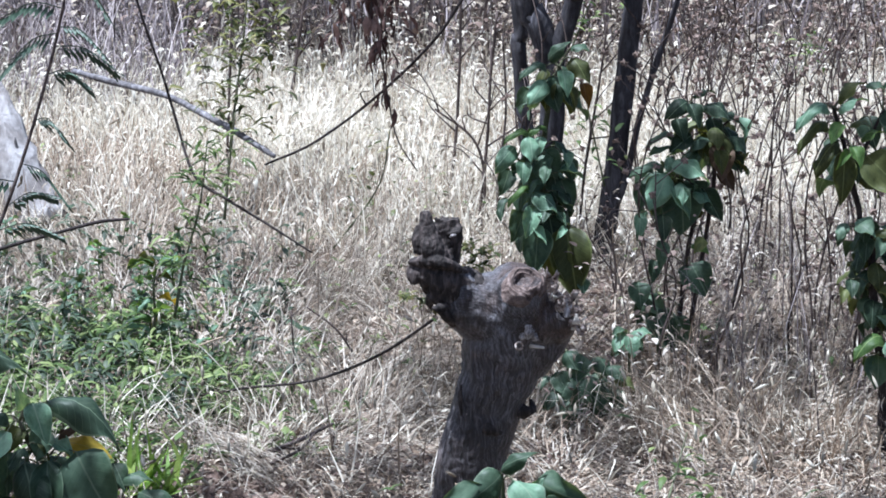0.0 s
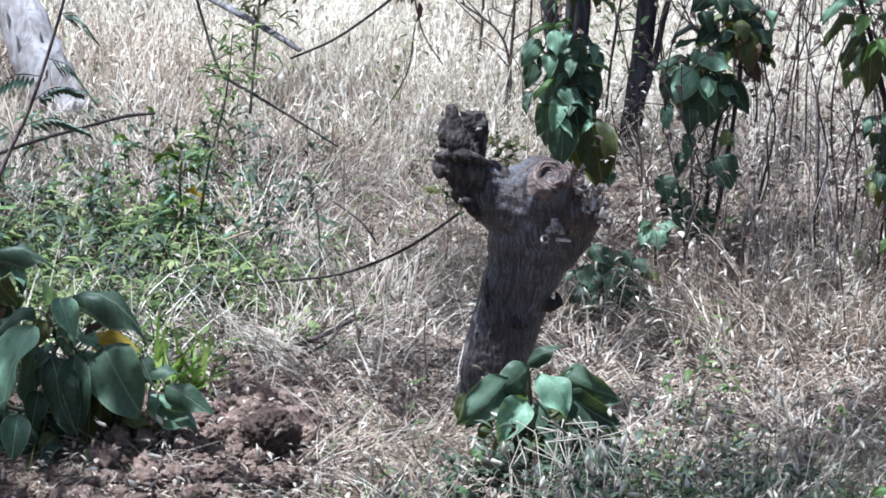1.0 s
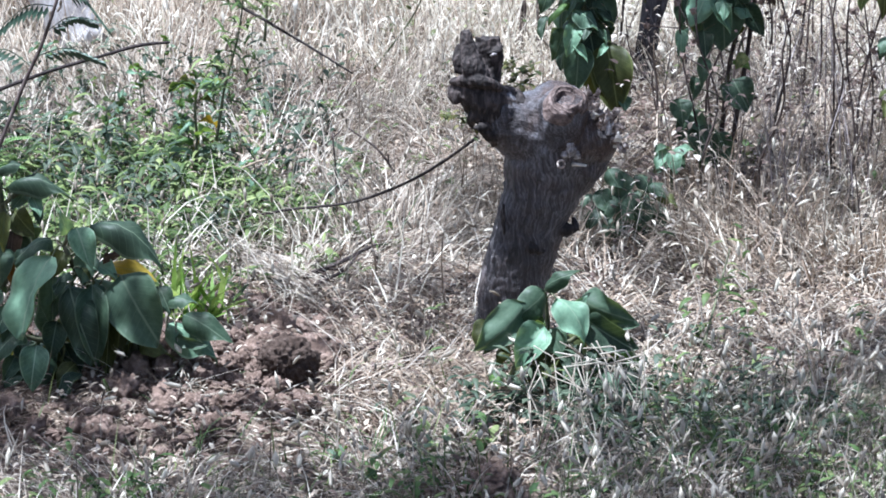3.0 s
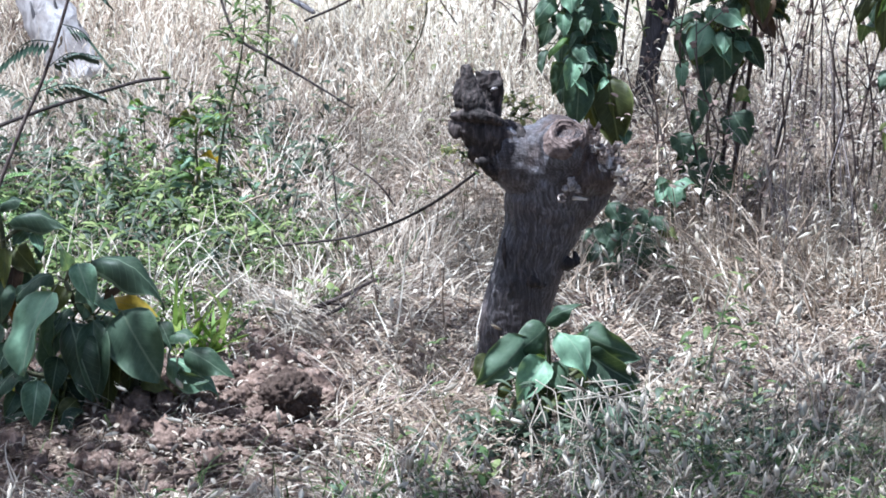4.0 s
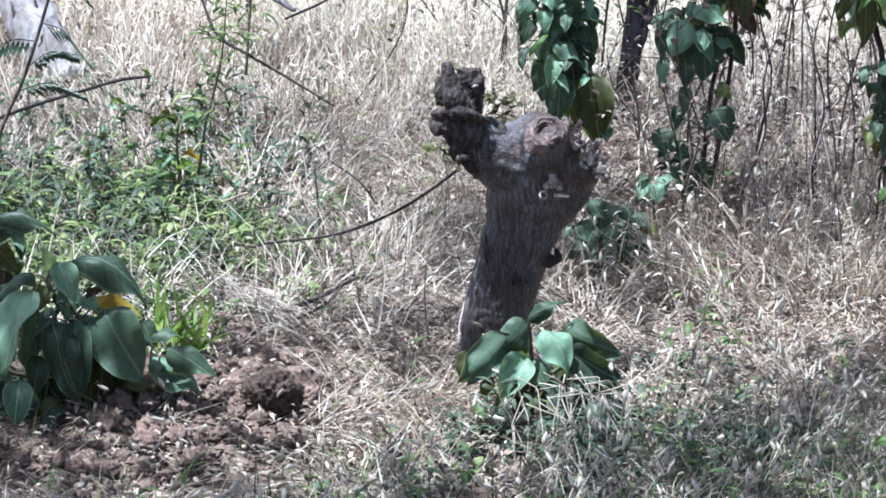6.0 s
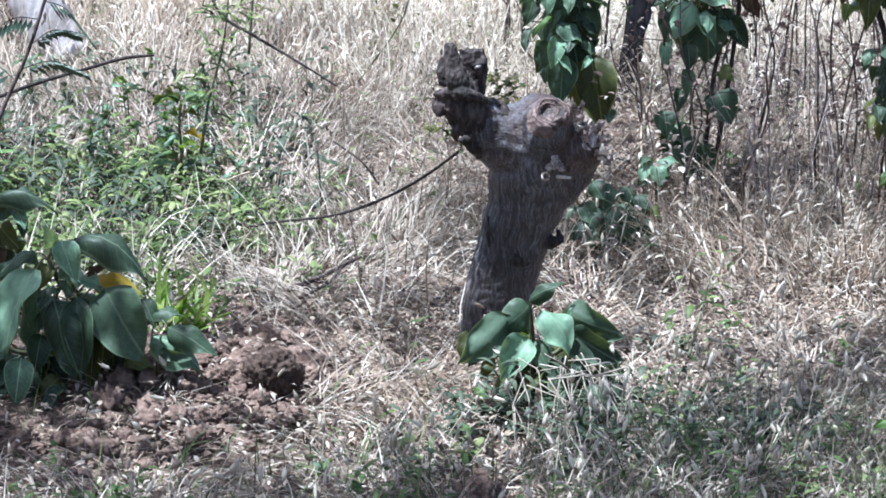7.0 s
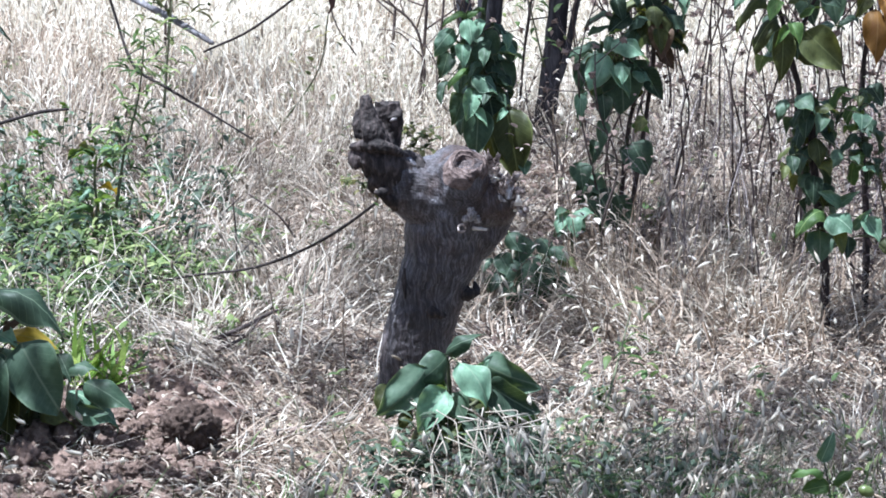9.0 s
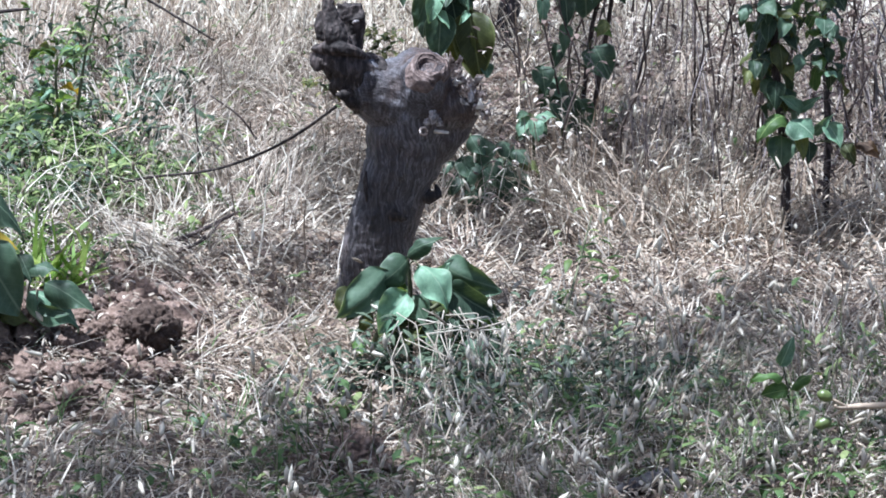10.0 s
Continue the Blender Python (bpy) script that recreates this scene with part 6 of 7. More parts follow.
BIG_CLODS = [((-0.279, 5.526, 0.024), 0.050, "large dark crumbly clod of dug earth"), ((-0.334, 5.598, 0.038), 0.022, ""), ((-0.385, 5.610, 0.046), 0.022, ""), ((-0.339, 5.542, 0.032), 0.020, ""), ((-0.411, 5.678, 0.054), 0.022, ""), ((-0.395, 5.302, 0.007), 0.034, ""), ((0.082, 4.978, -0.000), 0.045, ""), ((0.114, 4.942, -0.000), 0.03, ""),
             ((-0.337, 5.776, 0.044), 0.018, ""), ((-0.376, 5.806, 0.047), 0.02, ""), ((-0.233, 5.460, 0.014), 0.02, ""), ((-0.444, 5.428, 0.022), 0.022, ""), ((-0.492, 5.390, 0.017), 0.026, ""), ((-0.561, 5.270, 0.006), 0.024, ""), ((-0.262, 5.426, 0.013), 0.018, ""), ((-0.312, 5.418, 0.015), 0.02, ""), ((-0.374, 5.434, 0.021), 0.018, "")]
for i, (q, r, lab) in enumerate(BIG_CLODS):
    clod((-0.281, 5.590, 0.066) if i == 0 else (q[0], q[1], q[2] + r * 0.35), r, i + 8, lab, 0.92 if i == 0 else 0.75, 0.45 if i == 0 else 1.0, DAMP_CLOD if i == 0 else CLOD)
rc = random.Random(91)
SMALL_CLODS = []
for i in range(230):
    a, d = rc.uniform(0, 2 * math.pi), rc.random() ** 0.6
    x, y = (-0.43 + 0.25 * d * math.cos(a), 5.84 + 0.46 * d * math.sin(a)) if i % 9 else (-0.62 + 0.3 * d * math.cos(a), 5.32 + 0.15 * d * math.sin(a))
    if math.hypot(x + 0.281, y - 5.6) < 0.07:
        continue
    r = 0.006 + 0.016 * rc.random() ** 2
    m = pose(x, y, float(rise(x, y)) + 0.4 * r, rc.uniform(0, 60), rc.uniform(0, 60), rc.uniform(0, 360)) @ Matrix.Scale(r / 0.012, 4)
    if len(SMALL_CLODS) < 8:
        SMALL_CLODS.append(clod((0, 0, 0), 0.012, 30 + i, "small crumbly lump of reddish-brown dug earth"))
        SMALL_CLODS[-1].matrix_basis = m
    else:
        copy_thing(SMALL_CLODS[i % 8], m)

stem_thing("dead_wood", [([(0.497, 4.787, 0.016), (0.528, 4.807, 0.015), (0.563, 4.836, 0.017), (0.593, 4.876, 0.017)], [0.007, 0.014, 0.016, 0.009])], GREY_WOOD, "short grey weathered chunk of dead wood in grass", "wood", "", 50)
stem_thing("fallen_twig", [([(0.636, 4.811, 0.015), (0.715, 4.841, 0.013), (0.798, 4.841, 0.015), (0.884, 4.861, 0.016)], [0.004, 0.004, 0.0035, 0.0025])], TWIG_BARK, "thin fallen dark twig in grass", "twig", "", 51, 2, 0.05)
stem_thing("fallen_twig", [([(-0.092, 5.000, -0.008), (-0.035, 5.000, -0.014), (0.031, 5.050, -0.024)], [0.003, 0.003, 0.002])], TWIG_BARK, "thin fallen twig beside a clod", "twig", "", 52, 2, 0.05)
stem_thing("leaning_stick", [([(-0.806, 5.020, -0.096), (-0.782, 5.040, -0.055), (-0.755, 5.060, -0.013)], [0.004, 0.0034, 0.002])], PALE_STALK, "pale grey dead stick leaning in short grass", "stick", "", 55, 1, 0.04)
stem_thing("leaning_straw", [([(-0.456, 7.020, 0.125), (-0.414, 7.020, 0.142), (-0.376, 7.020, 0.150)], [0.002, 0.0024, 0.0014])], PALE_STALK, "pale straw stalk leaning beside weeds", "straw", "", 56, 1, 0.06)

# ---- seedlings among the weeds ----


def seedling(height, seed):
    """A thin upright stem with whorls of broad leaves."""
    rng = random.Random(seed)
    ob = thing("weed_seedling", (0, 0, 0), "young green weed with broad grey-green leaves in straw", "weed", "weed seedlings")
    top = Vector((rng.uniform(-0.03, 0.03), rng.uniform(-0.03, 0.03), height))
    path = [Vector((0, 0, -0.01)), top * 0.5 + Vector((rng.uniform(-0.012, 0.012), 0, 0)), top]
    link("stem", *tube(path, [0.0022, 0.0018, 0.0012], 5, 10, 0.1, rng), GREEN_STEM, ob)
    line = curve_points(path, 20)
    for k in range(rng.randint(6, 9)):
        p = line[rng.randrange(6, 20)]
        a = 2.4 * k + rng.uniform(-0.4, 0.4)
        d = Vector((math.cos(a), math.sin(a), rng.uniform(-0.3, 0.7))).normalized()
        s = rng.uniform(0.028, 0.05)
        put_leaf(ob, p, p + d * s, s * rng.uniform(0.28, 0.42), rng.choice("gllpp"), None, (0, -0.2, 1), rng)
    return ob


rq = random.Random(55)
SEEDLINGS = [seedling(h, 140 + i) for i, h in enumerate((0.10, 0.14, 0.18, 0.22))]
BEDS = [(-0.836, 7.874, 0.044), (-0.658, 7.998, 0.050), (-1.023, 8.116, 0.056), (-0.647, 7.510, 0.025), (-0.926, 8.180, 0.059), (-0.773, 8.058, 0.053), (-0.564, 7.704, 0.035), (-0.545, 8.060, 0.053), (-1.066, 7.872, 0.043), (-0.749, 8.378, 0.069), (-0.771, 7.508, 0.025), (-0.578, 7.326, 0.016), (-0.910, 7.644, 0.032), (-0.520, 7.458, 0.023),
        (-0.429, 7.078, 0.004), (0.281, 5.340, -0.001), (0.382, 5.520, -0.000), (0.337, 5.632, -0.000), (-0.161, 5.098, -0.000), (0.506, 5.916, -0.000), (0.749, 7.450, 0.022), (-1.130, 7.812, 0.040), (-0.733, 7.702, 0.035), (-0.809, 7.348, 0.017)]
for i, q in enumerate(BEDS):
    m = pose(*q, rq.uniform(-6, 6), rq.uniform(-6, 6), rq.uniform(0, 360)) @ Matrix.Scale(0.55 if 14 < i < 20 else rq.uniform(0.75, 1.1), 4)
    if i < 4:
        SEEDLINGS[i].matrix_basis = m
    else:
        copy_thing(SEEDLINGS[i % 4 if i < 15 or i > 20 else 0], m)


FERN_GREEN = plain("fern_green", (0.12, 0.21, 0.06), 0.55, 0.3, 0.4, 60)


def feathery_weed():
    """A low plant with bright feathery leaves: ribs with paired leaflets."""
    rng = random.Random(29)
    foot = Vector((-1.060, 7.068, 0.003))
    ob = thing("feathery_weed", foot, "low bright green weed with feathery fern-like leaves", "weed")
    link("stem", *tube([foot, foot + Vector((0.0, 0, 0.08)), foot + Vector((0.01, 0, 0.16))], [0.003, 0.0025, 0.002], 6, 8, 0.1, rng), GREEN_STEM, ob)
    for k in range(15):
        p = foot + Vector((0.005, 0, rng.uniform(0.07, 0.16)))
        a = 2.4 * k
        d = Vector((math.cos(a), math.sin(a), rng.uniform(-0.1, 0.6))).normalized()
        q = p + d * rng.uniform(0.08, 0.13)
        rib = curve_points([p, (p + q) / 2 + Vector((0, 0, 0.012)), q + Vector((0, 0, -0.012))], 18)
        w = Vector((0, 0, 0.0009))
        v = [z for r in rib for z in (r - w, r + w)]
        f = [(2 * j, 2 * j + 2, 2 * j + 3, 2 * j + 1) for j in range(17)]
        for j in range(3, 18):
            for s in (-1, 1):
                out = d.cross(Vector((0, 0, 1))).normalized() * s + d * 0.35
                tip = rib[j] + out * 0.026 * (1 - 0.5 * j / 18)
                mid = (rib[j] + tip) / 2
                o = len(v)
                v += [mid - d * 0.0035, tip, mid + d * 0.0035]
                f.append((2 * j, o, o + 1, o + 2))
        link("frond", v, f, FERN_GREEN, ob)
    return ob


feathery_weed()

# ---- dry weed stalks with dark seed clusters ----


def cluster_mesh(seed):
    """A withered, spiky seed cluster."""
    rng = random.Random(seed)
    bm = bmesh.new()
    bmesh.ops.create_icosphere(bm, subdivisions=2, radius=0.0062)
    for v in bm.verts:
        v.co *= rng.choice((0.5, 0.7, 0.9, 1.3, 1.9))
    me = bpy.data.meshes.new("seed_pod")
    bm.to_mesh(me)
    bm.free()
    me.materials.append(DEAD_LEAF)
    return me


CLUSTERS = [cluster_mesh(90 + i) for i in range(3)]


def weed_stalk(height, seed):
    rng = random.Random(seed)
    rs = np.random.RandomState(seed)
    ob = thing("dry_weed", (0, 0, 0), "tall dry brown weed stalk with withered seed clusters", "weed", "dry weed stalks")
    pts = [Vector((0, 0, -0.02))]
    for k in range(1, 5):
        pts.append(Vector((rng.uniform(-0.025, 0.025) * k, rng.uniform(-0.02, 0.02) * k, height * k / 4)))
    link("stem", *tube(pts, [0.0032, 0.0028, 0.0022, 0.0014], 5, 16, 0.1, rng), WEED_STEM, ob)
    line = curve_points(pts, 40)
    tips = []
    for k in range(rng.randint(5, 9)):
        p = line[rng.randrange(14, 39)]
        q = p + Vector((rng.uniform(-0.09, 0.09), rng.uniform(-0.06, 0.06), rng.uniform(0.0, 0.10)))
        twig = link("side_twig", *tube([p, (p + q) / 2, q], [0.0016, 0.001], 4, 4, 0.1, rng), TWIG_BARK, ob)
        tips.append((q, twig))
    tips.append((line[-1], ob))
    for q, holder in tips:
        cl = new("seed_pod", CLUSTERS[rng.randrange(3)])
        cl.parent = holder
        cl.matrix_basis = Matrix.Translation(q) @ pose(0, 0, 0, rng.uniform(0, 90), 0, rng.uniform(0, 360))
    return ob


rw = random.Random(77)
STALKS = [weed_stalk(h, 80 + i) for i, h in enumerate((0.55, 0.65, 0.75, 0.6, 0.8, 0.7))]
SPOTS = []
for i in range(128):
    y = rw.uniform(6.9, 11.0)
    x = rw.uniform(0.085, 0.215) * y if i % 6 else rw.uniform(0.03, 0.10) * y
    if i % 6 == 0:
        y = rw.uniform(7.6, 9.0)
    if abs(x - 0.57 * y / 8.4) > 0.10 or y > 10:
        SPOTS.append((x, y))
for i, (x, y) in enumerate(SPOTS):
    m = pose(x, y, float(rise(x, y)), rw.uniform(-8, 8), rw.uniform(-8, 8), rw.uniform(0, 360))
    if i < len(STALKS):
        STALKS[i].matrix_basis = m
    else:
        copy_thing(STALKS[i % len(STALKS)], m)

# ---- unseen tree crowns added overhead: out of the shot, placed to dapple the ground ----


# Ground spots kept sunny: clumps that would shade them are left out.
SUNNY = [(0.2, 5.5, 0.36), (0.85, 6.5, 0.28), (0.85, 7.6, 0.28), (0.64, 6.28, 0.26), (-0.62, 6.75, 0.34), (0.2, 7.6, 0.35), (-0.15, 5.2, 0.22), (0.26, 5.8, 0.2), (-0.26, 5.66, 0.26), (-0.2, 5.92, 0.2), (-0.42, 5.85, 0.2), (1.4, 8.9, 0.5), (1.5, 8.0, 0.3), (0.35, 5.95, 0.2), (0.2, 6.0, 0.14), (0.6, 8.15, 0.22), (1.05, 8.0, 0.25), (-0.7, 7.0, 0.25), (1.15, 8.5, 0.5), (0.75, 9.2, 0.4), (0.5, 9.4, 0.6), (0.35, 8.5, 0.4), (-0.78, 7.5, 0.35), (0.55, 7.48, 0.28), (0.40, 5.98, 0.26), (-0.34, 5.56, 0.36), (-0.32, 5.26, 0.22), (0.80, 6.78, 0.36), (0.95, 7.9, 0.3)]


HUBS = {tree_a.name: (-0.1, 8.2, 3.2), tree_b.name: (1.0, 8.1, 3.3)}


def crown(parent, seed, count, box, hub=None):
    """Leaf clumps added as an unseen tree crown on thin limbs, with gaps through which the sun falls."""
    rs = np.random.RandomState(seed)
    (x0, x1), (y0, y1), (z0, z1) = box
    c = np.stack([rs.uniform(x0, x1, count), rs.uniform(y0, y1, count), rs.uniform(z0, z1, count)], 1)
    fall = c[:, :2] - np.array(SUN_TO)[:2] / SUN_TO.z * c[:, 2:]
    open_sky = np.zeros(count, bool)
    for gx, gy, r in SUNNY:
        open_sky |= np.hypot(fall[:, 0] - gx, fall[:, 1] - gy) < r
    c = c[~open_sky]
    rng = random.Random(seed)
    foot = Vector(hub if hub is not None else HUBS[parent.name])
    for i in range(0, len(c), 22):
        end = Vector(c[i])
        mid = foot.lerp(end, 0.5) + Vector((rng.uniform(-0.15, 0.15), rng.uniform(-0.15, 0.15), 0.18))
        link("limb", *tube([foot, mid, end], [0.007, 0.004, 0.002], 6, 10, 0.08, rng), TREE_BARK, parent)
    p = np.repeat(c, 19, 0) + rs.normal(0, 0.17, (len(c) * 19, 3))
    s = rs.uniform(0.06, 0.12, len(p))
    stamp("crown", [(*SMALL_LEAF, frames_of(rs, p, rs.uniform(-3.1, 3.1, len(p)), rs.uniform(-0.4, 0.9, len(p)), s, s * rs.uniform(0.45, 0.65, len(p))), CANOPY)], "", "", parent=parent)


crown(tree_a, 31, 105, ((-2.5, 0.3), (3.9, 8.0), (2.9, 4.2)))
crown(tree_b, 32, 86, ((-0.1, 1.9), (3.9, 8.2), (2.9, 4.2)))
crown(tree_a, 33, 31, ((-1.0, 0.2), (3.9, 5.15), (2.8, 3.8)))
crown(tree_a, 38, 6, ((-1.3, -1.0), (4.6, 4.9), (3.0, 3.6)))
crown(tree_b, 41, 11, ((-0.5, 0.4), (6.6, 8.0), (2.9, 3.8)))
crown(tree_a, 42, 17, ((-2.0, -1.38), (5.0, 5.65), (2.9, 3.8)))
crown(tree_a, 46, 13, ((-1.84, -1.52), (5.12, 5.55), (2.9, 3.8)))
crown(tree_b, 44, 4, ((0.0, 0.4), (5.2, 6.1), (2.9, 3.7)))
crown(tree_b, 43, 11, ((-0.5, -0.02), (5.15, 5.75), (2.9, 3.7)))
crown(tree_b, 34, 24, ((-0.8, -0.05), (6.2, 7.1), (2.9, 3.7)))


def shade_tree(x, y, seed):
    """An unseen tree added past the field to shade the brush; its trunk and crown stay above the shot."""
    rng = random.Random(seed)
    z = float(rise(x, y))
    ob = thing("young_tree", (x, y, z), "unseen thin tree added to shade the dry brush", "tree", "young trees")
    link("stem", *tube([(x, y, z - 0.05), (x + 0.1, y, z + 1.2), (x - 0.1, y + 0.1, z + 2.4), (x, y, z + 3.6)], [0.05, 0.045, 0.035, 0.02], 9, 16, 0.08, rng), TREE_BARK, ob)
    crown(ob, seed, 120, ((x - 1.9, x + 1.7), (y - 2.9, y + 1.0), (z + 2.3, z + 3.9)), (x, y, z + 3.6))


# Four added trees that only darken the brush behind the field.
shade_tree(-2.6, 13.6, 35)
shade_tree(0.2, 14.2, 36)
shade_tree(2.9, 14.0, 37)
shade_tree(-1.2, 15.8, 39)

# ---- grass, litter and weeds ----
rs = np.random.RandomState(5)


def heap(x, y):
    return np.clip(1.5 * bump_at(x, y, -0.46, 5.88, 0.24, 0.48) + 0.8 * bump_at(x, y, -0.88, 6.05, 0.22, 0.25) + 0.3 * bump_at(x, y, -0.60, 5.28, 0.28, 0.16), 0, 1)


def weedy(x, y):
    return np.clip(1.6 * bump_at(x, y, -0.80, 7.15, 0.40, 0.62), 0, 1)


def greenish(x, y):
    """The grassy foreground by the camera's right."""
    return np.clip(1.3 * bump_at(x, y, 0.62, 5.05, 0.55, 0.55) + 0.35 * bump_at(x, y, -0.38, 4.92, 0.32, 0.22), 0, 1)


def clear(x, y):
    """Thin grass about the small shrub at the stump's foot and the fallen wood."""
    return (1 - 0.97 * np.clip(1.4 * bump_at(x, y, 0.2, 5.42, 0.2, 0.22), 0, 1)) * (1 - 0.9 * bump_at(x, y, 0.54, 4.68, 0.10, 0.16)) * (1 - 0.7 * bump_at(x, y, 0.76, 4.74, 0.16, 0.12))


def trunk_foot(x, y):
    """Short grass before the foot of the slender tree."""
    return 1 - 0.92 * bump_at(x / y, y, 0.0640, 7.85, 0.0085, 0.75)


def bare(x, y):
    return np.clip(1.7 * heap(x, y) + 0.6 * bump_at(x, y, -0.36, 5.26, 0.26, 0.22) + 0.55 * bump_at(x, y, -0.66, 5.36, 0.30, 0.22) + 1.0 * bump_at(x, y, 0.09, 4.96, 0.08, 0.13), 0, 1)


litter = grow(rs, scatter(rs, 18000, 4.3, 9.2, keep=lambda x, y: (1 - 0.9 * bare(x, y)) * (1 - 0.35 * weedy(x, y))), (0.06, 0.20), (0.0020, 0.0052), (0.9, 1.65), STRAW, (0, 1, 2, 3))
litter += grow(rs, scatter(rs, 15000, 5.3, 8.0, keep=lambda x, y: (1 - 0.95 * bare(x, y)) * (1 - 0.6 * weedy(x, y))), (0.05, 0.18), (0.0022, 0.0056), (0.8, 1.6), TAN_STRAW, (0, 1, 2, 3))
litter += grow(rs, scatter(rs, 6500, 4.3, 9.0, keep=lambda x, y: (1 - 0.85 * bare(x, y)) * (1 - 0.85 * bump_at(x, y, -0.02, 5.6, 0.26, 0.4))), (0.04, 0.18), (0.0024, 0.006), (0.7, 1.6), PALE_STRAW, (0, 1, 2, 3))
litter += grow(rs, scatter(rs, 4200, 4.9, 6.6, -0.19, 0.0, clump=0.05, keep=bare), (0.03, 0.11), (0.0016, 0.0042), (1.2, 1.65), TAN_STRAW, (0, 1, 2, 3))
litter += grow(rs, scatter(rs, 5200, 5.2, 6.3, -0.06, 0.06, clump=0.05, keep=lambda x, y: bump_at(x, y, 0.0, 5.75, 0.17, 0.3)), (0.06, 0.19), (0.0018, 0.0042), (0.9, 1.6), TAN_STRAW, (0, 1, 2))


def spikelets(pos, length, height, mat, ratio=(0.2, 0.34)):
    """Loose husks that hang from the straw at several heights."""
    p = pos.copy()
    p[:, 2] += rs.uniform(*height, len(p))
    s = rs.uniform(*length, len(p))
    return [(*SMALL_LEAF, frames_of(rs, p, rs.uniform(-3.1, 3.1, len(p)), rs.uniform(-0.2, 1.5, len(p)), s, s * rs.uniform(*ratio, len(p))), mat)]


def chaff(n, y0, y1, length, mat, keep=None):
    """Husks and broken leaf bits that lie on the litter."""
    p = scatter(rs, n, y0, y1, keep=keep)
    p[:, 2] += rs.uniform(0.004, 0.035, len(p))
    s = rs.uniform(*length, len(p))
    return [(*SMALL_LEAF, frames_of(rs, p, rs.uniform(-3.1, 3.1, len(p)), rs.uniform(-0.5, 0.6, len(p)), s, s * rs.uniform(0.25, 0.5, len(p))), mat)]


litter += chaff(9000, 4.3, 6.4, (0.010, 0.026), TAN_STRAW, lambda x, y: 1 - 0.93 * bare(x, y))
litter += chaff(5000, 4.3, 6.6, (0.010, 0.024), SEED_TAN, lambda x, y: 1 - 0.93 * bare(x, y))
litter += chaff(3500, 4.3, 7.0, (0.010, 0.022), SEED, lambda x, y: 1 - 0.9 * bare(x, y))
litter += chaff(4000, 6.2, 8.6, (0.014, 0.034), TAN_STRAW, lambda x, y: 1 - 0.8 * weedy(x, y))
litter += grow(rs, scatter(rs, 1500, 4.9, 6.6, -0.19, 0.0, clump=0.04, keep=bare), (0.03, 0.10), (0.0016, 0.004), (1.25, 1.62), PALE_STRAW, (0, 1, 2))
litter += chaff(2600, 4.9, 6.6, (0.010, 0.026), SEED_TAN, bare)
litter += chaff(3000, 4.3, 6.6, (0.012, 0.03), DEAD_LEAF, lambda x, y: 1 - 0.5 * bare(x, y))
stamp("straw_litter", litter, "matted tan dry straw litter on the ground", "straw")
upright = grow(rs, scatter(rs, 15000, 6.2, 9.2, clump=0.06, keep=lambda x, y: trunk_foot(x, y) * (0.35 + 0.65 * patchy(x, y, 1.6)) * (1 - weedy(x, y)) * (1 - 0.9 * bump_at(x, y, 0.35, 6.3, 0.4, 0.35)) * (1 - 0.85 * bump_at(x, y, -0.2, 6.4, 0.35, 0.4))), (0.09, 0.27), (0.0018, 0.0046), (0.0, 1.2), STRAW)
upright += grow(rs, scatter(rs, 5500, 6.6, 9.2, clump=0.08, keep=lambda x, y: trunk_foot(x, y) * (0.3 + 0.7 * patchy(x, y, 1.6, 2)) * (1 - 0.95 * weedy(x, y))), (0.10, 0.30), (0.0016, 0.0036), (0.0, 0.8), GREY_STRAW)
upright += grow(rs, scatter(rs, 6000, 6.2, 9.4, clump=0.07, keep=lambda x, y: trunk_foot(x, y) * (1 - 0.97 * weedy(x, y)) * (0.3 + 0.7 * patchy(x, y, 2.2, 3)) * (1 - 0.9 * bump_at(x, y, 0.55, 6.35, 0.5, 0.4))), (0.14, 0.34), (0.0018, 0.0046), (0.3, 1.5), PALE_STRAW, (1, 2, 3))
upright += spikelets(scatter(rs, 1000, 6.1, 9.2, keep=lambda x, y: 1 - 0.9 * weedy(x, y)), (0.018, 0.036), (0.02, 0.20), SEED)
stamp("dry_grass", upright, "thin upright dry grass, straw and grey coloured", "grass")


def tan_patch(x, y):
    """Where the field's straw is browner: on its near left and in irregular patches."""
    return np.clip(1.2 * bump_at(x, y, -1.0, 8.9, 0.8, 0.8) + 0.45 * bump_at(x, y, -0.45, 8.6, 0.5, 0.5) + 0.9 * np.clip(patchy(x, y, 1.1, 5) - 0.45, 0, 1), 0, 0.85)


def near_field(x, y):
    """The pale grass thins out towards the brush behind it."""
    return np.clip((11.7 - y) / 1.1, 0.08, 1)


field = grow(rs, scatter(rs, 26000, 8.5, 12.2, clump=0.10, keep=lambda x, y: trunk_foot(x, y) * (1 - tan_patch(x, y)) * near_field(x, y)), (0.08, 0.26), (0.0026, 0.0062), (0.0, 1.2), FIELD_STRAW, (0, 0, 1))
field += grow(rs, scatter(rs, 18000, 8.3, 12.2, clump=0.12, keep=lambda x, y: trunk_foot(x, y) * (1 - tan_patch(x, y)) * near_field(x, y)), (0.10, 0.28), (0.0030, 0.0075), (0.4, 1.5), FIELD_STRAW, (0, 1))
field += grow(rs, scatter(rs, 24000, 8.3, 12.2, clump=0.10, keep=lambda x, y: 0.12 + tan_patch(x, y)), (0.08, 0.28), (0.0024, 0.0060), (0.1, 1.5), FIELD_TAN, (0, 1))
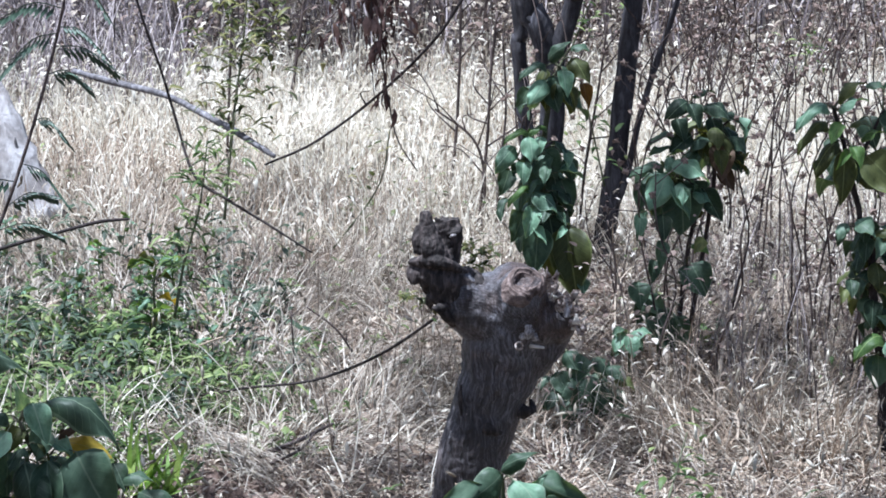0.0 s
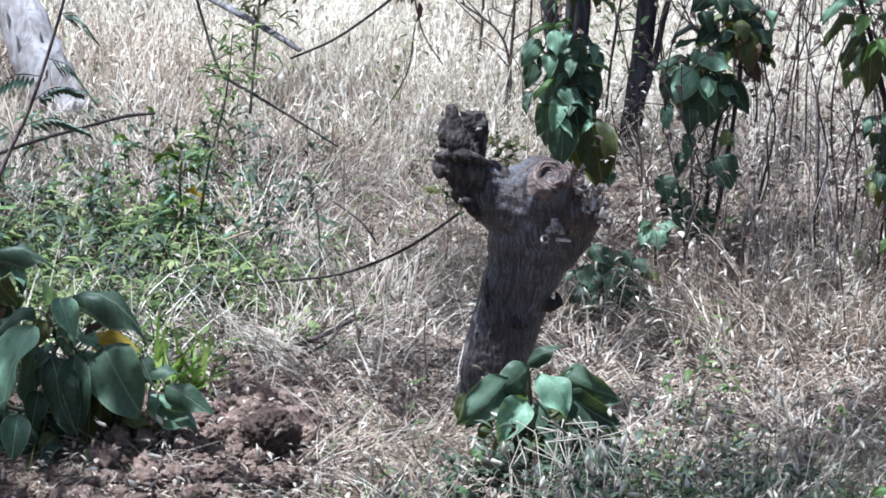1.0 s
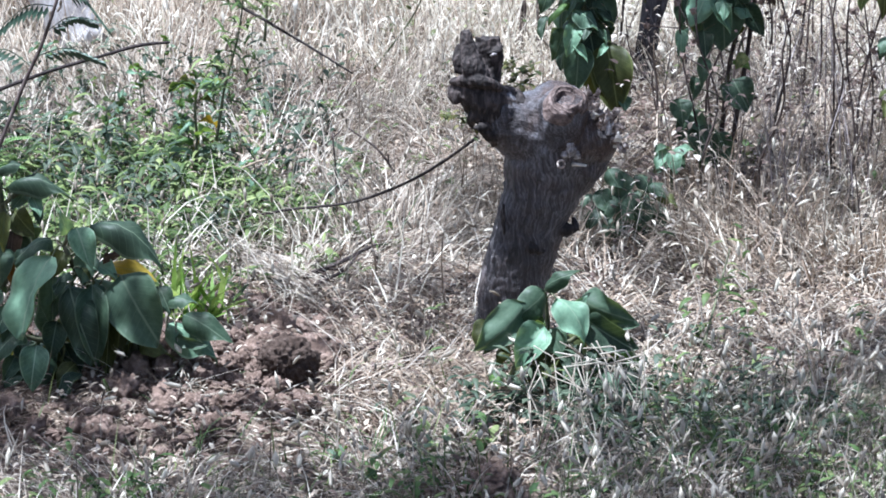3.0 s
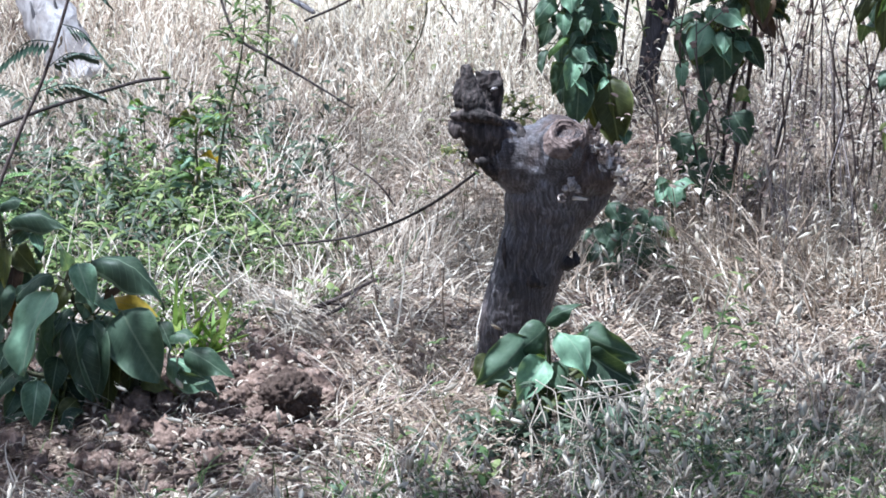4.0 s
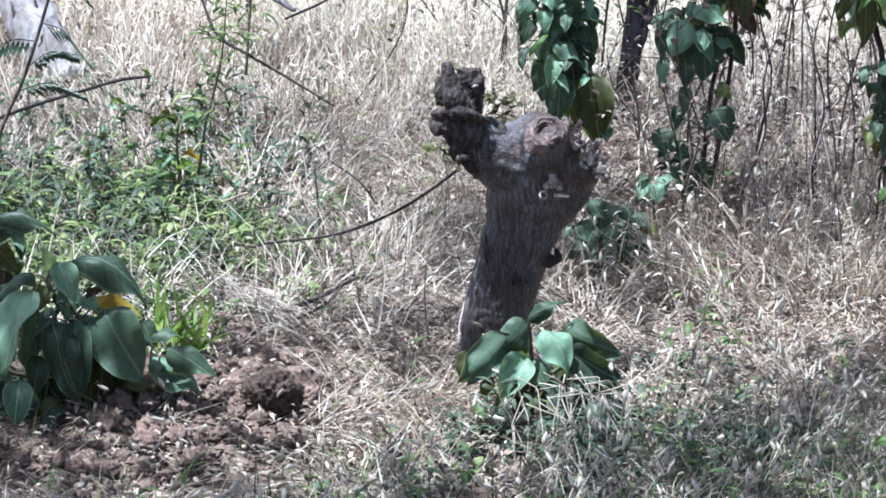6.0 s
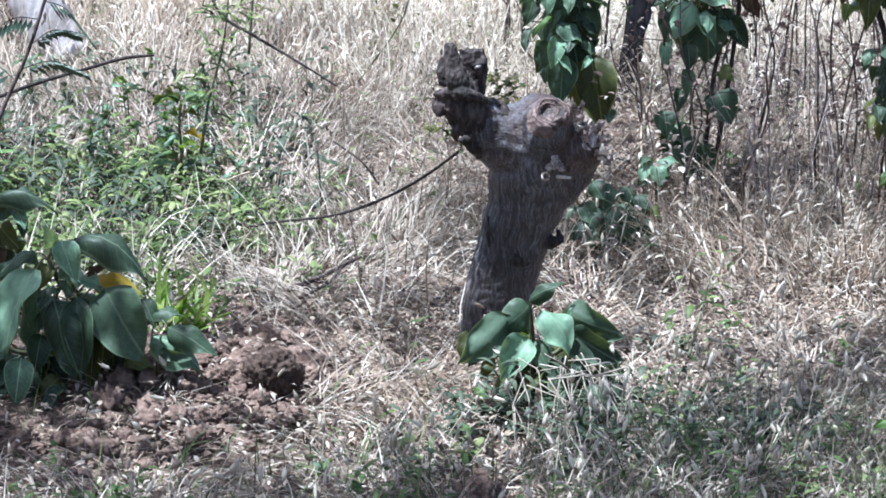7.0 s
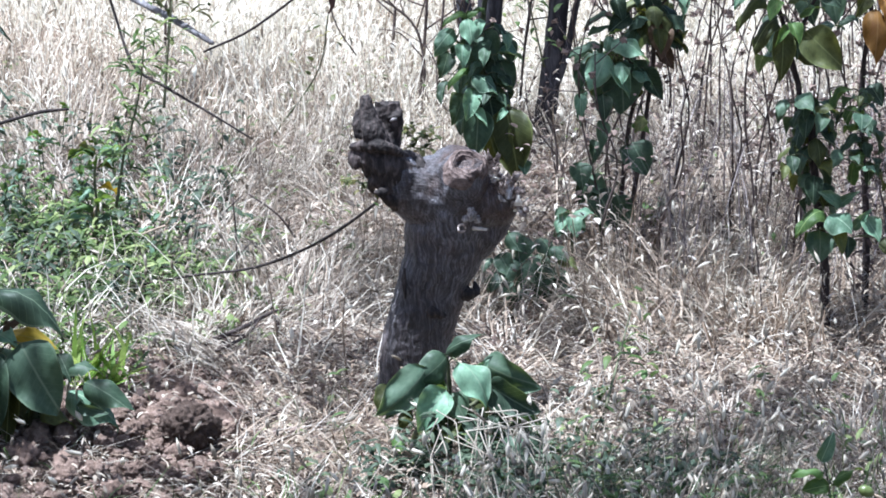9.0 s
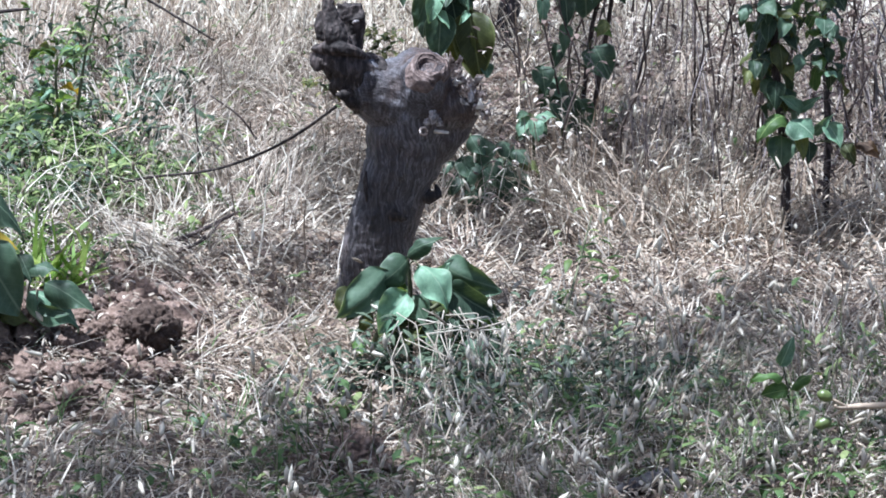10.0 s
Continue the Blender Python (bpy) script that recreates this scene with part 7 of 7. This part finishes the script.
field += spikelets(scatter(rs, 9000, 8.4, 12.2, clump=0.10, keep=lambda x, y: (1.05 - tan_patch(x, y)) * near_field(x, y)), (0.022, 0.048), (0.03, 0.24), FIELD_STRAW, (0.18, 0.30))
field += spikelets(scatter(rs, 3500, 8.4, 12.4), (0.020, 0.040), (0.03, 0.26), SEED_TAN)
field += heads(rs, scatter(rs, 500, 8.3, 12.4), (0.10, 0.28), (0.022, 0.045), (0.004, 0.007), PALE_STRAW, SEED, (0.0, 0.8))
stamp("field_grass", field, "dense pale sunlit dry grass with seed heads", "grass")
front = grow(rs, scatter(rs, 3600, 4.3, 5.8, keep=lambda x, y: (0.2 + 0.8 * greenish(x, y)) * (1 - bare(x, y)) * clear(x, y)), (0.06, 0.20), (0.0012, 0.003), (0.1, 1.05), GREY_STRAW)
front += grow(rs, scatter(rs, 3000, 4.3, 5.9, keep=lambda x, y: (0.3 + 0.7 * greenish(x, y)) * (1 - bare(x, y)) * clear(x, y)), (0.05, 0.16), (0.0014, 0.0032), (0.3, 1.4), PALE_STRAW, (1, 2, 3))
front += grow(rs, scatter(rs, 5000, 4.3, 6.0, keep=lambda x, y: (0.25 + 0.75 * greenish(x, y)) * (1 - bare(x, y)) * clear(x, y)), (0.05, 0.18), (0.0014, 0.0034), (0.1, 1.1), STRAW)
front += grow(rs, scatter(rs, 4600, 4.3, 5.8, keep=lambda x, y: (0.03 + 0.97 * greenish(x, y)) * clear(x, y)), (0.05, 0.15), (0.0018, 0.0042), (0.1, 1.1), GREEN_GRASS)
front += heads(rs, scatter(rs, 2600, 4.3, 6.0, keep=lambda x, y: (0.12 + 0.88 * greenish(x, y)) * (1 - 0.9 * bare(x, y)) * clear(x, y)), (0.03, 0.17), (0.014, 0.030), (0.0036, 0.0068), GREY_STRAW, SEED_TAN, (0.0, 1.0))
front += heads(rs, scatter(rs, 1300, 4.3, 6.0, keep=lambda x, y: (0.3 + 0.7 * greenish(x, y)) * (1 - 0.8 * bare(x, y)) * (1 - 0.9 * bump_at(x, y, 0.16, 5.6, 0.16, 0.35))), (0.03, 0.18), (0.020, 0.040), (0.0055, 0.0105), GREY_STRAW, PALE_STRAW, (0.0, 0.9))
front += heads(rs, scatter(rs, 700, 5.9, 9.0), (0.05, 0.26), (0.016, 0.034), (0.0045, 0.008), STRAW, SEED_TAN, (0.0, 1.0))
front += heads(rs, scatter(rs, 420, 5.9, 9.0), (0.08, 0.26), (0.020, 0.038), (0.0045, 0.008), STRAW, SEED, (0.0, 0.9))
front += heads(rs, scatter(rs, 60, 4.5, 7.5, 0.06, 0.2, keep=lambda x, y: 1 - bump_at(x, y, 0.2, 5.5, 0.3, 0.5)), (0.14, 0.26), (0.028, 0.04), (0.005, 0.008), PALE_STRAW, SEED, (0.0, 0.6))
stamp("seeding_grass", front, "short grey-green grass with pale fluffy seed heads", "grass")
weeds = rosettes(rs, scatter(rs, 6000, 6.1, 8.6, -0.19, 0.0, clump=0.09, keep=lambda x, y: weedy(x, y) * np.clip(2.6 * patchy(x, y, 5.5) - 0.8, 0.05, 1) * np.clip(1.3 - 1.0 * (y - 6.8), 0.10, 1)), 7, (0.024, 0.064), (0.16, 0.32), (0.01, 0.11), WEED)
weeds += rosettes(rs, scatter(rs, 420, 6.5, 8.9, -0.19, -0.03, keep=lambda x, y: np.clip(bump_at(x, y, -0.75, 7.5, 0.5, 0.7), 0, 1)), 9, (0.03, 0.06), (0.26, 0.42), (0.05, 0.17), LEAF_DARK)
weeds += grow(rs, scatter(rs, 1500, 6.1, 8.4, -0.19, 0.0, clump=0.05, keep=weedy), (0.05, 0.14), (0.002, 0.005), (0.2, 1.1), GREEN_GRASS)
weeds += rosettes(rs, scatter(rs, 6000, 4.5, 6.0, keep=lambda x, y: (1 - bare(x, y)) * clear(x, y) * (0.002 + 0.42 * greenish(x, y) * patchy(x, y, 4, 1))), 6, (0.018, 0.044), (0.26, 0.44), (0.01, 0.09), GREEN_GRASS)
weeds += rosettes(rs, scatter(rs, 5000, 4.9, 5.9, keep=lambda x, y: 0.6 * bump_at(x, y, 0.45, 5.38, 0.26, 0.2)), 6, (0.018, 0.042), (0.28, 0.48), (0.01, 0.09), LEAF_DARK)
weeds += rosettes(rs, scatter(rs, 900, 7.0, 9.2, keep=lambda x, y: trunk_foot(x, y) * 0.35 * patchy(x, y, 3, 4)), 6, (0.012, 0.028), (0.3, 0.5), (0.05, 0.25), WEED)
dry_bits = rosettes(rs, scatter(rs, 600, 6.4, 8.6, 0.05, 0.22, keep=lambda x, y: trunk_foot(x, y) * 0.25 + 0.75 * patchy(x, y, 2.5, 1)), 6, (0.012, 0.032), (0.3, 0.6), (0.03, 0.35), STRAW)
dry_bits += rosettes(rs, scatter(rs, 600, 6.4, 8.4, 0.05, 0.22, clump=0.06, keep=lambda x, y: np.where(x / y < 0.09, 0.25, 1.0)), 6, (0.012, 0.030), (0.4, 0.7), (0.05, 0.5), DEAD_LEAF)
dry_bits += grow(rs, scatter(rs, 420, 6.6, 8.4, 0.05, 0.22, keep=lambda x, y: np.where(x / y < 0.092, 0.1, 1.0)), (0.25, 0.55), (0.0020, 0.0040), (0.0, 0.30), BRUSH, (0, 1))
dry_bits += grow(rs, scatter(rs, 2900, 6.35, 7.7, 0.05, 0.20, clump=0.07, keep=lambda x, y: trunk_foot(x, y) - bump_at(x, y, 0.45, 6.55, 0.22, 0.45)), (0.16, 0.36), (0.0024, 0.0056), (0.2, 1.3), TAN_STRAW, (1, 2, 3))
dry_bits += grow(rs, scatter(rs, 900, 6.35, 7.4, 0.05, 0.20, clump=0.06, keep=lambda x, y: trunk_foot(x, y) - bump_at(x, y, 0.45, 6.55, 0.22, 0.45)), (0.16, 0.34), (0.003, 0.006), (0.4, 1.4), PALE_STRAW, (2, 3))
stamp("withered_weeds", dry_bits, "withered brown weeds with small curled dry leaves", "weeds")
stamp("low_weeds", weeds, "patch of low fresh green leafy weeds", "weeds")
tuft = np.array((-0.487, 5.950, 0.061)) + np.clip(rs.normal(0, 1, (48, 3)), -1.6, 1.6) * np.array([0.036, 0.03, 0.0])
stamp("grass_tuft", grow(rs, tuft, (0.07, 0.16), (0.009, 0.017), (0.0, 0.9), TUFT, (0, 1, 2), 3.0), "bright yellow-green tuft of broad grass", "grass")
rb = random.Random(17)
O, EX, EY = Vector((0.192, 5.420, 0.153)), Vector((0.292, 5.420, 0.154)) - Vector((0.192, 5.420, 0.153)), Vector((0.191, 5.360, 0.066)) - Vector((0.192, 5.420, 0.153))
for k in range(32):
    s0 = O + EX * rb.uniform(-0.3, 1.25) + EY * rb.uniform(0.1, 0.6) + Vector((0, rb.uniform(-0.06, 0.05), 0))
    p1, p2 = rb.uniform(-0.3, 0.9), rb.uniform(0.9, 1.9)
    if k % 3 == 0:
        p1 = rb.uniform(0.9, 2.2)
    n1, n2 = rb.uniform(0.2, 0.75), rb.uniform(0.4, 1.1)
    s1 = s0 + (EX * math.cos(p1) + EY * math.sin(p1)) * n1
    s2 = s1 + (EX * math.cos(p2) + EY * math.sin(p2)) * n2 + Vector((0, rb.uniform(-0.03, 0.02), 0))
    pts = [s0, s0.lerp(s1, 0.5), s0.lerp(s1, 0.94), s1.lerp(s2, 0.1), s1.lerp(s2, 0.6), s2]
    straw = thing("bent_straw", s0, "bent pale dry straw stalk broken over a small shrub", "straw", "bent straws")
    thick = rb.uniform(0.0009, 0.0017)
    link("stalk", *tube(pts, [thick, thick, thick * 0.9, thick * 0.6], 5, 18, 0.15, rb), rb.choice((PALE_STRAW, SEED, SEED_TAN)), straw)
    if k % 3 == 0:
        link("seed_head", *tube([s2, s2 + EY * 0.08, s2 + EY * 0.2], [0.0012, 0.0032, 0.001], 6, 6, 0.2, rb), SEED, straw)
swathe = np.stack([np.linspace(-0.447, -0.304, 260), np.linspace(6.590, 6.340, 260), np.zeros(260)], 1) + rs.normal(0, 1, (260, 3)) * np.array([0.016, 0.04, 0.0])
swathe[:, 2] = rise(swathe[:, 0], swathe[:, 1]) + rs.uniform(0.01, 0.05, 260)
stamp("straw_swathe", [(*BLADES[1 + k % 2], frames_of(rs, swathe[k::4], rs.normal(-0.8, 0.22, len(swathe[k::4])), rs.uniform(1.2, 1.6, len(swathe[k::4])), rs.uniform(0.09, 0.20, len(swathe[k::4])), rs.uniform(0.0018, 0.0040, len(swathe[k::4]))), (GREY_STRAW, STRAW, GREY_STRAW, PALE_STRAW)[k]) for k in range(4)],
      "swathe of combed grey dead straw lying behind dug earth", "straw")
sprout = np.array((-0.754, 4.858, -0.000)) + rs.normal(0, 1, (16, 3)) * np.array([0.022, 0.02, 0.0])
stamp("weed_sprout", rosettes(rs, sprout, 8, (0.02, 0.045), (0.25, 0.4), (0.02, 0.08), WEED), "small fresh green weed in straw", "weeds")
skirt = np.array((0.144, 5.442, -0.000)) + rs.normal(0, 1, (28, 3)) * np.array([0.08, 0.03, 0.0])
stamp("shrub_foot_weeds", rosettes(rs, skirt, 9, (0.025, 0.05), (0.25, 0.4), (0.02, 0.14), LEAF_DARK), "narrow-leaved dull green weeds at the shrub's foot", "weeds")
brushy = grow(rs, scatter(rs, 6500, 11.2, 17.0, -0.22, 0.25), (0.35, 1.1), (0.004, 0.011), (0.0, 0.5), BRUSH, (0, 1))
brushy += grow(rs, scatter(rs, 16000, 11.5, 17.0, -0.22, 0.25, clump=0.15), (0.12, 0.45), (0.004, 0.008), (0.0, 0.9), STRAW, (0, 1))
brushy += grow(rs, scatter(rs, 2500, 10.4, 12.0, -0.22, -0.07), (0.2, 0.6), (0.003, 0.008), (0.0, 0.7), BRUSH, (0, 1, 2))
brushy += rosettes(rs, scatter(rs, 5500, 11.0, 16.0, -0.22, 0.25), 6, (0.02, 0.05), (0.4, 0.7), (0.1, 0.8), DEAD_LEAF)
brushy += rosettes(rs, scatter(rs, 4200, 11.0, 15.0, -0.22, 0.25), 4, (0.02, 0.05), (0.4, 0.8), (0.1, 0.8), SEED_TAN)
brushy += grow(rs, np.array((-1.302, 9.280, 0.112)) + rs.normal(0, 1, (420, 3)) * np.array([0.10, 0.12, 0.0]), (0.12, 0.32), (0.003, 0.006), (0.1, 1.2), DEAD_LEAF, (1, 2, 3), 2.0)
stamp("dry_brush", brushy, "dense dry greyish-brown brush at the field's edge", "brush")
crumbs = scatter(rs, 13000, 4.8, 6.5, -0.19, 0.03, keep=lambda x, y: heap(x, y) ** 0.7 + 0.5 * bump_at(x, y, 0.09, 4.96, 0.08, 0.13))
ico = [(0, 0, 1), (0.9, 0, 0.3), (0.2, 0.85, 0.35), (-0.8, 0.5, 0.2), (-0.7, -0.55, 0.3), (0.3, -0.9, 0.25), (0, 0, -0.6)]
icof = [(0, 1, 2), (0, 2, 3), (0, 3, 4), (0, 4, 5), (0, 5, 1), (6, 2, 1), (6, 3, 2), (6, 4, 3), (6, 5, 4), (6, 1, 5)]
size = 0.003 + 0.013 * rs.uniform(0, 1, len(crumbs)) ** 4
stamp("earth_crumbs", [(ico, icof, frames_of(rs, crumbs, rs.uniform(-3, 3, len(crumbs)), rs.uniform(0, 1.2, len(crumbs)), size, size * rs.uniform(0.6, 1.5, len(crumbs))), CLOD)], "loose reddish-brown crumbs of dug earth", "earth", smooth=False)
outer = np.stack([rs.uniform(-8, 8, 34000), rs.uniform(-4, 20, 34000)], 1)
outer = outer[(np.abs(outer[:, 0]) > 0.24 * outer[:, 1]) | (outer[:, 1] > 17)]
outer = outer[np.hypot(outer[:, 0], outer[:, 1]) > 0.7]
outer = np.stack([outer[:, 0], outer[:, 1], rise(outer[:, 0], outer[:, 1])], 1)
stamp("outlying_grass", grow(rs, outer, (0.15, 0.4), (0.003, 0.007), (0.1, 0.9), STRAW), "sparse dry grass round the clearing", "grass")
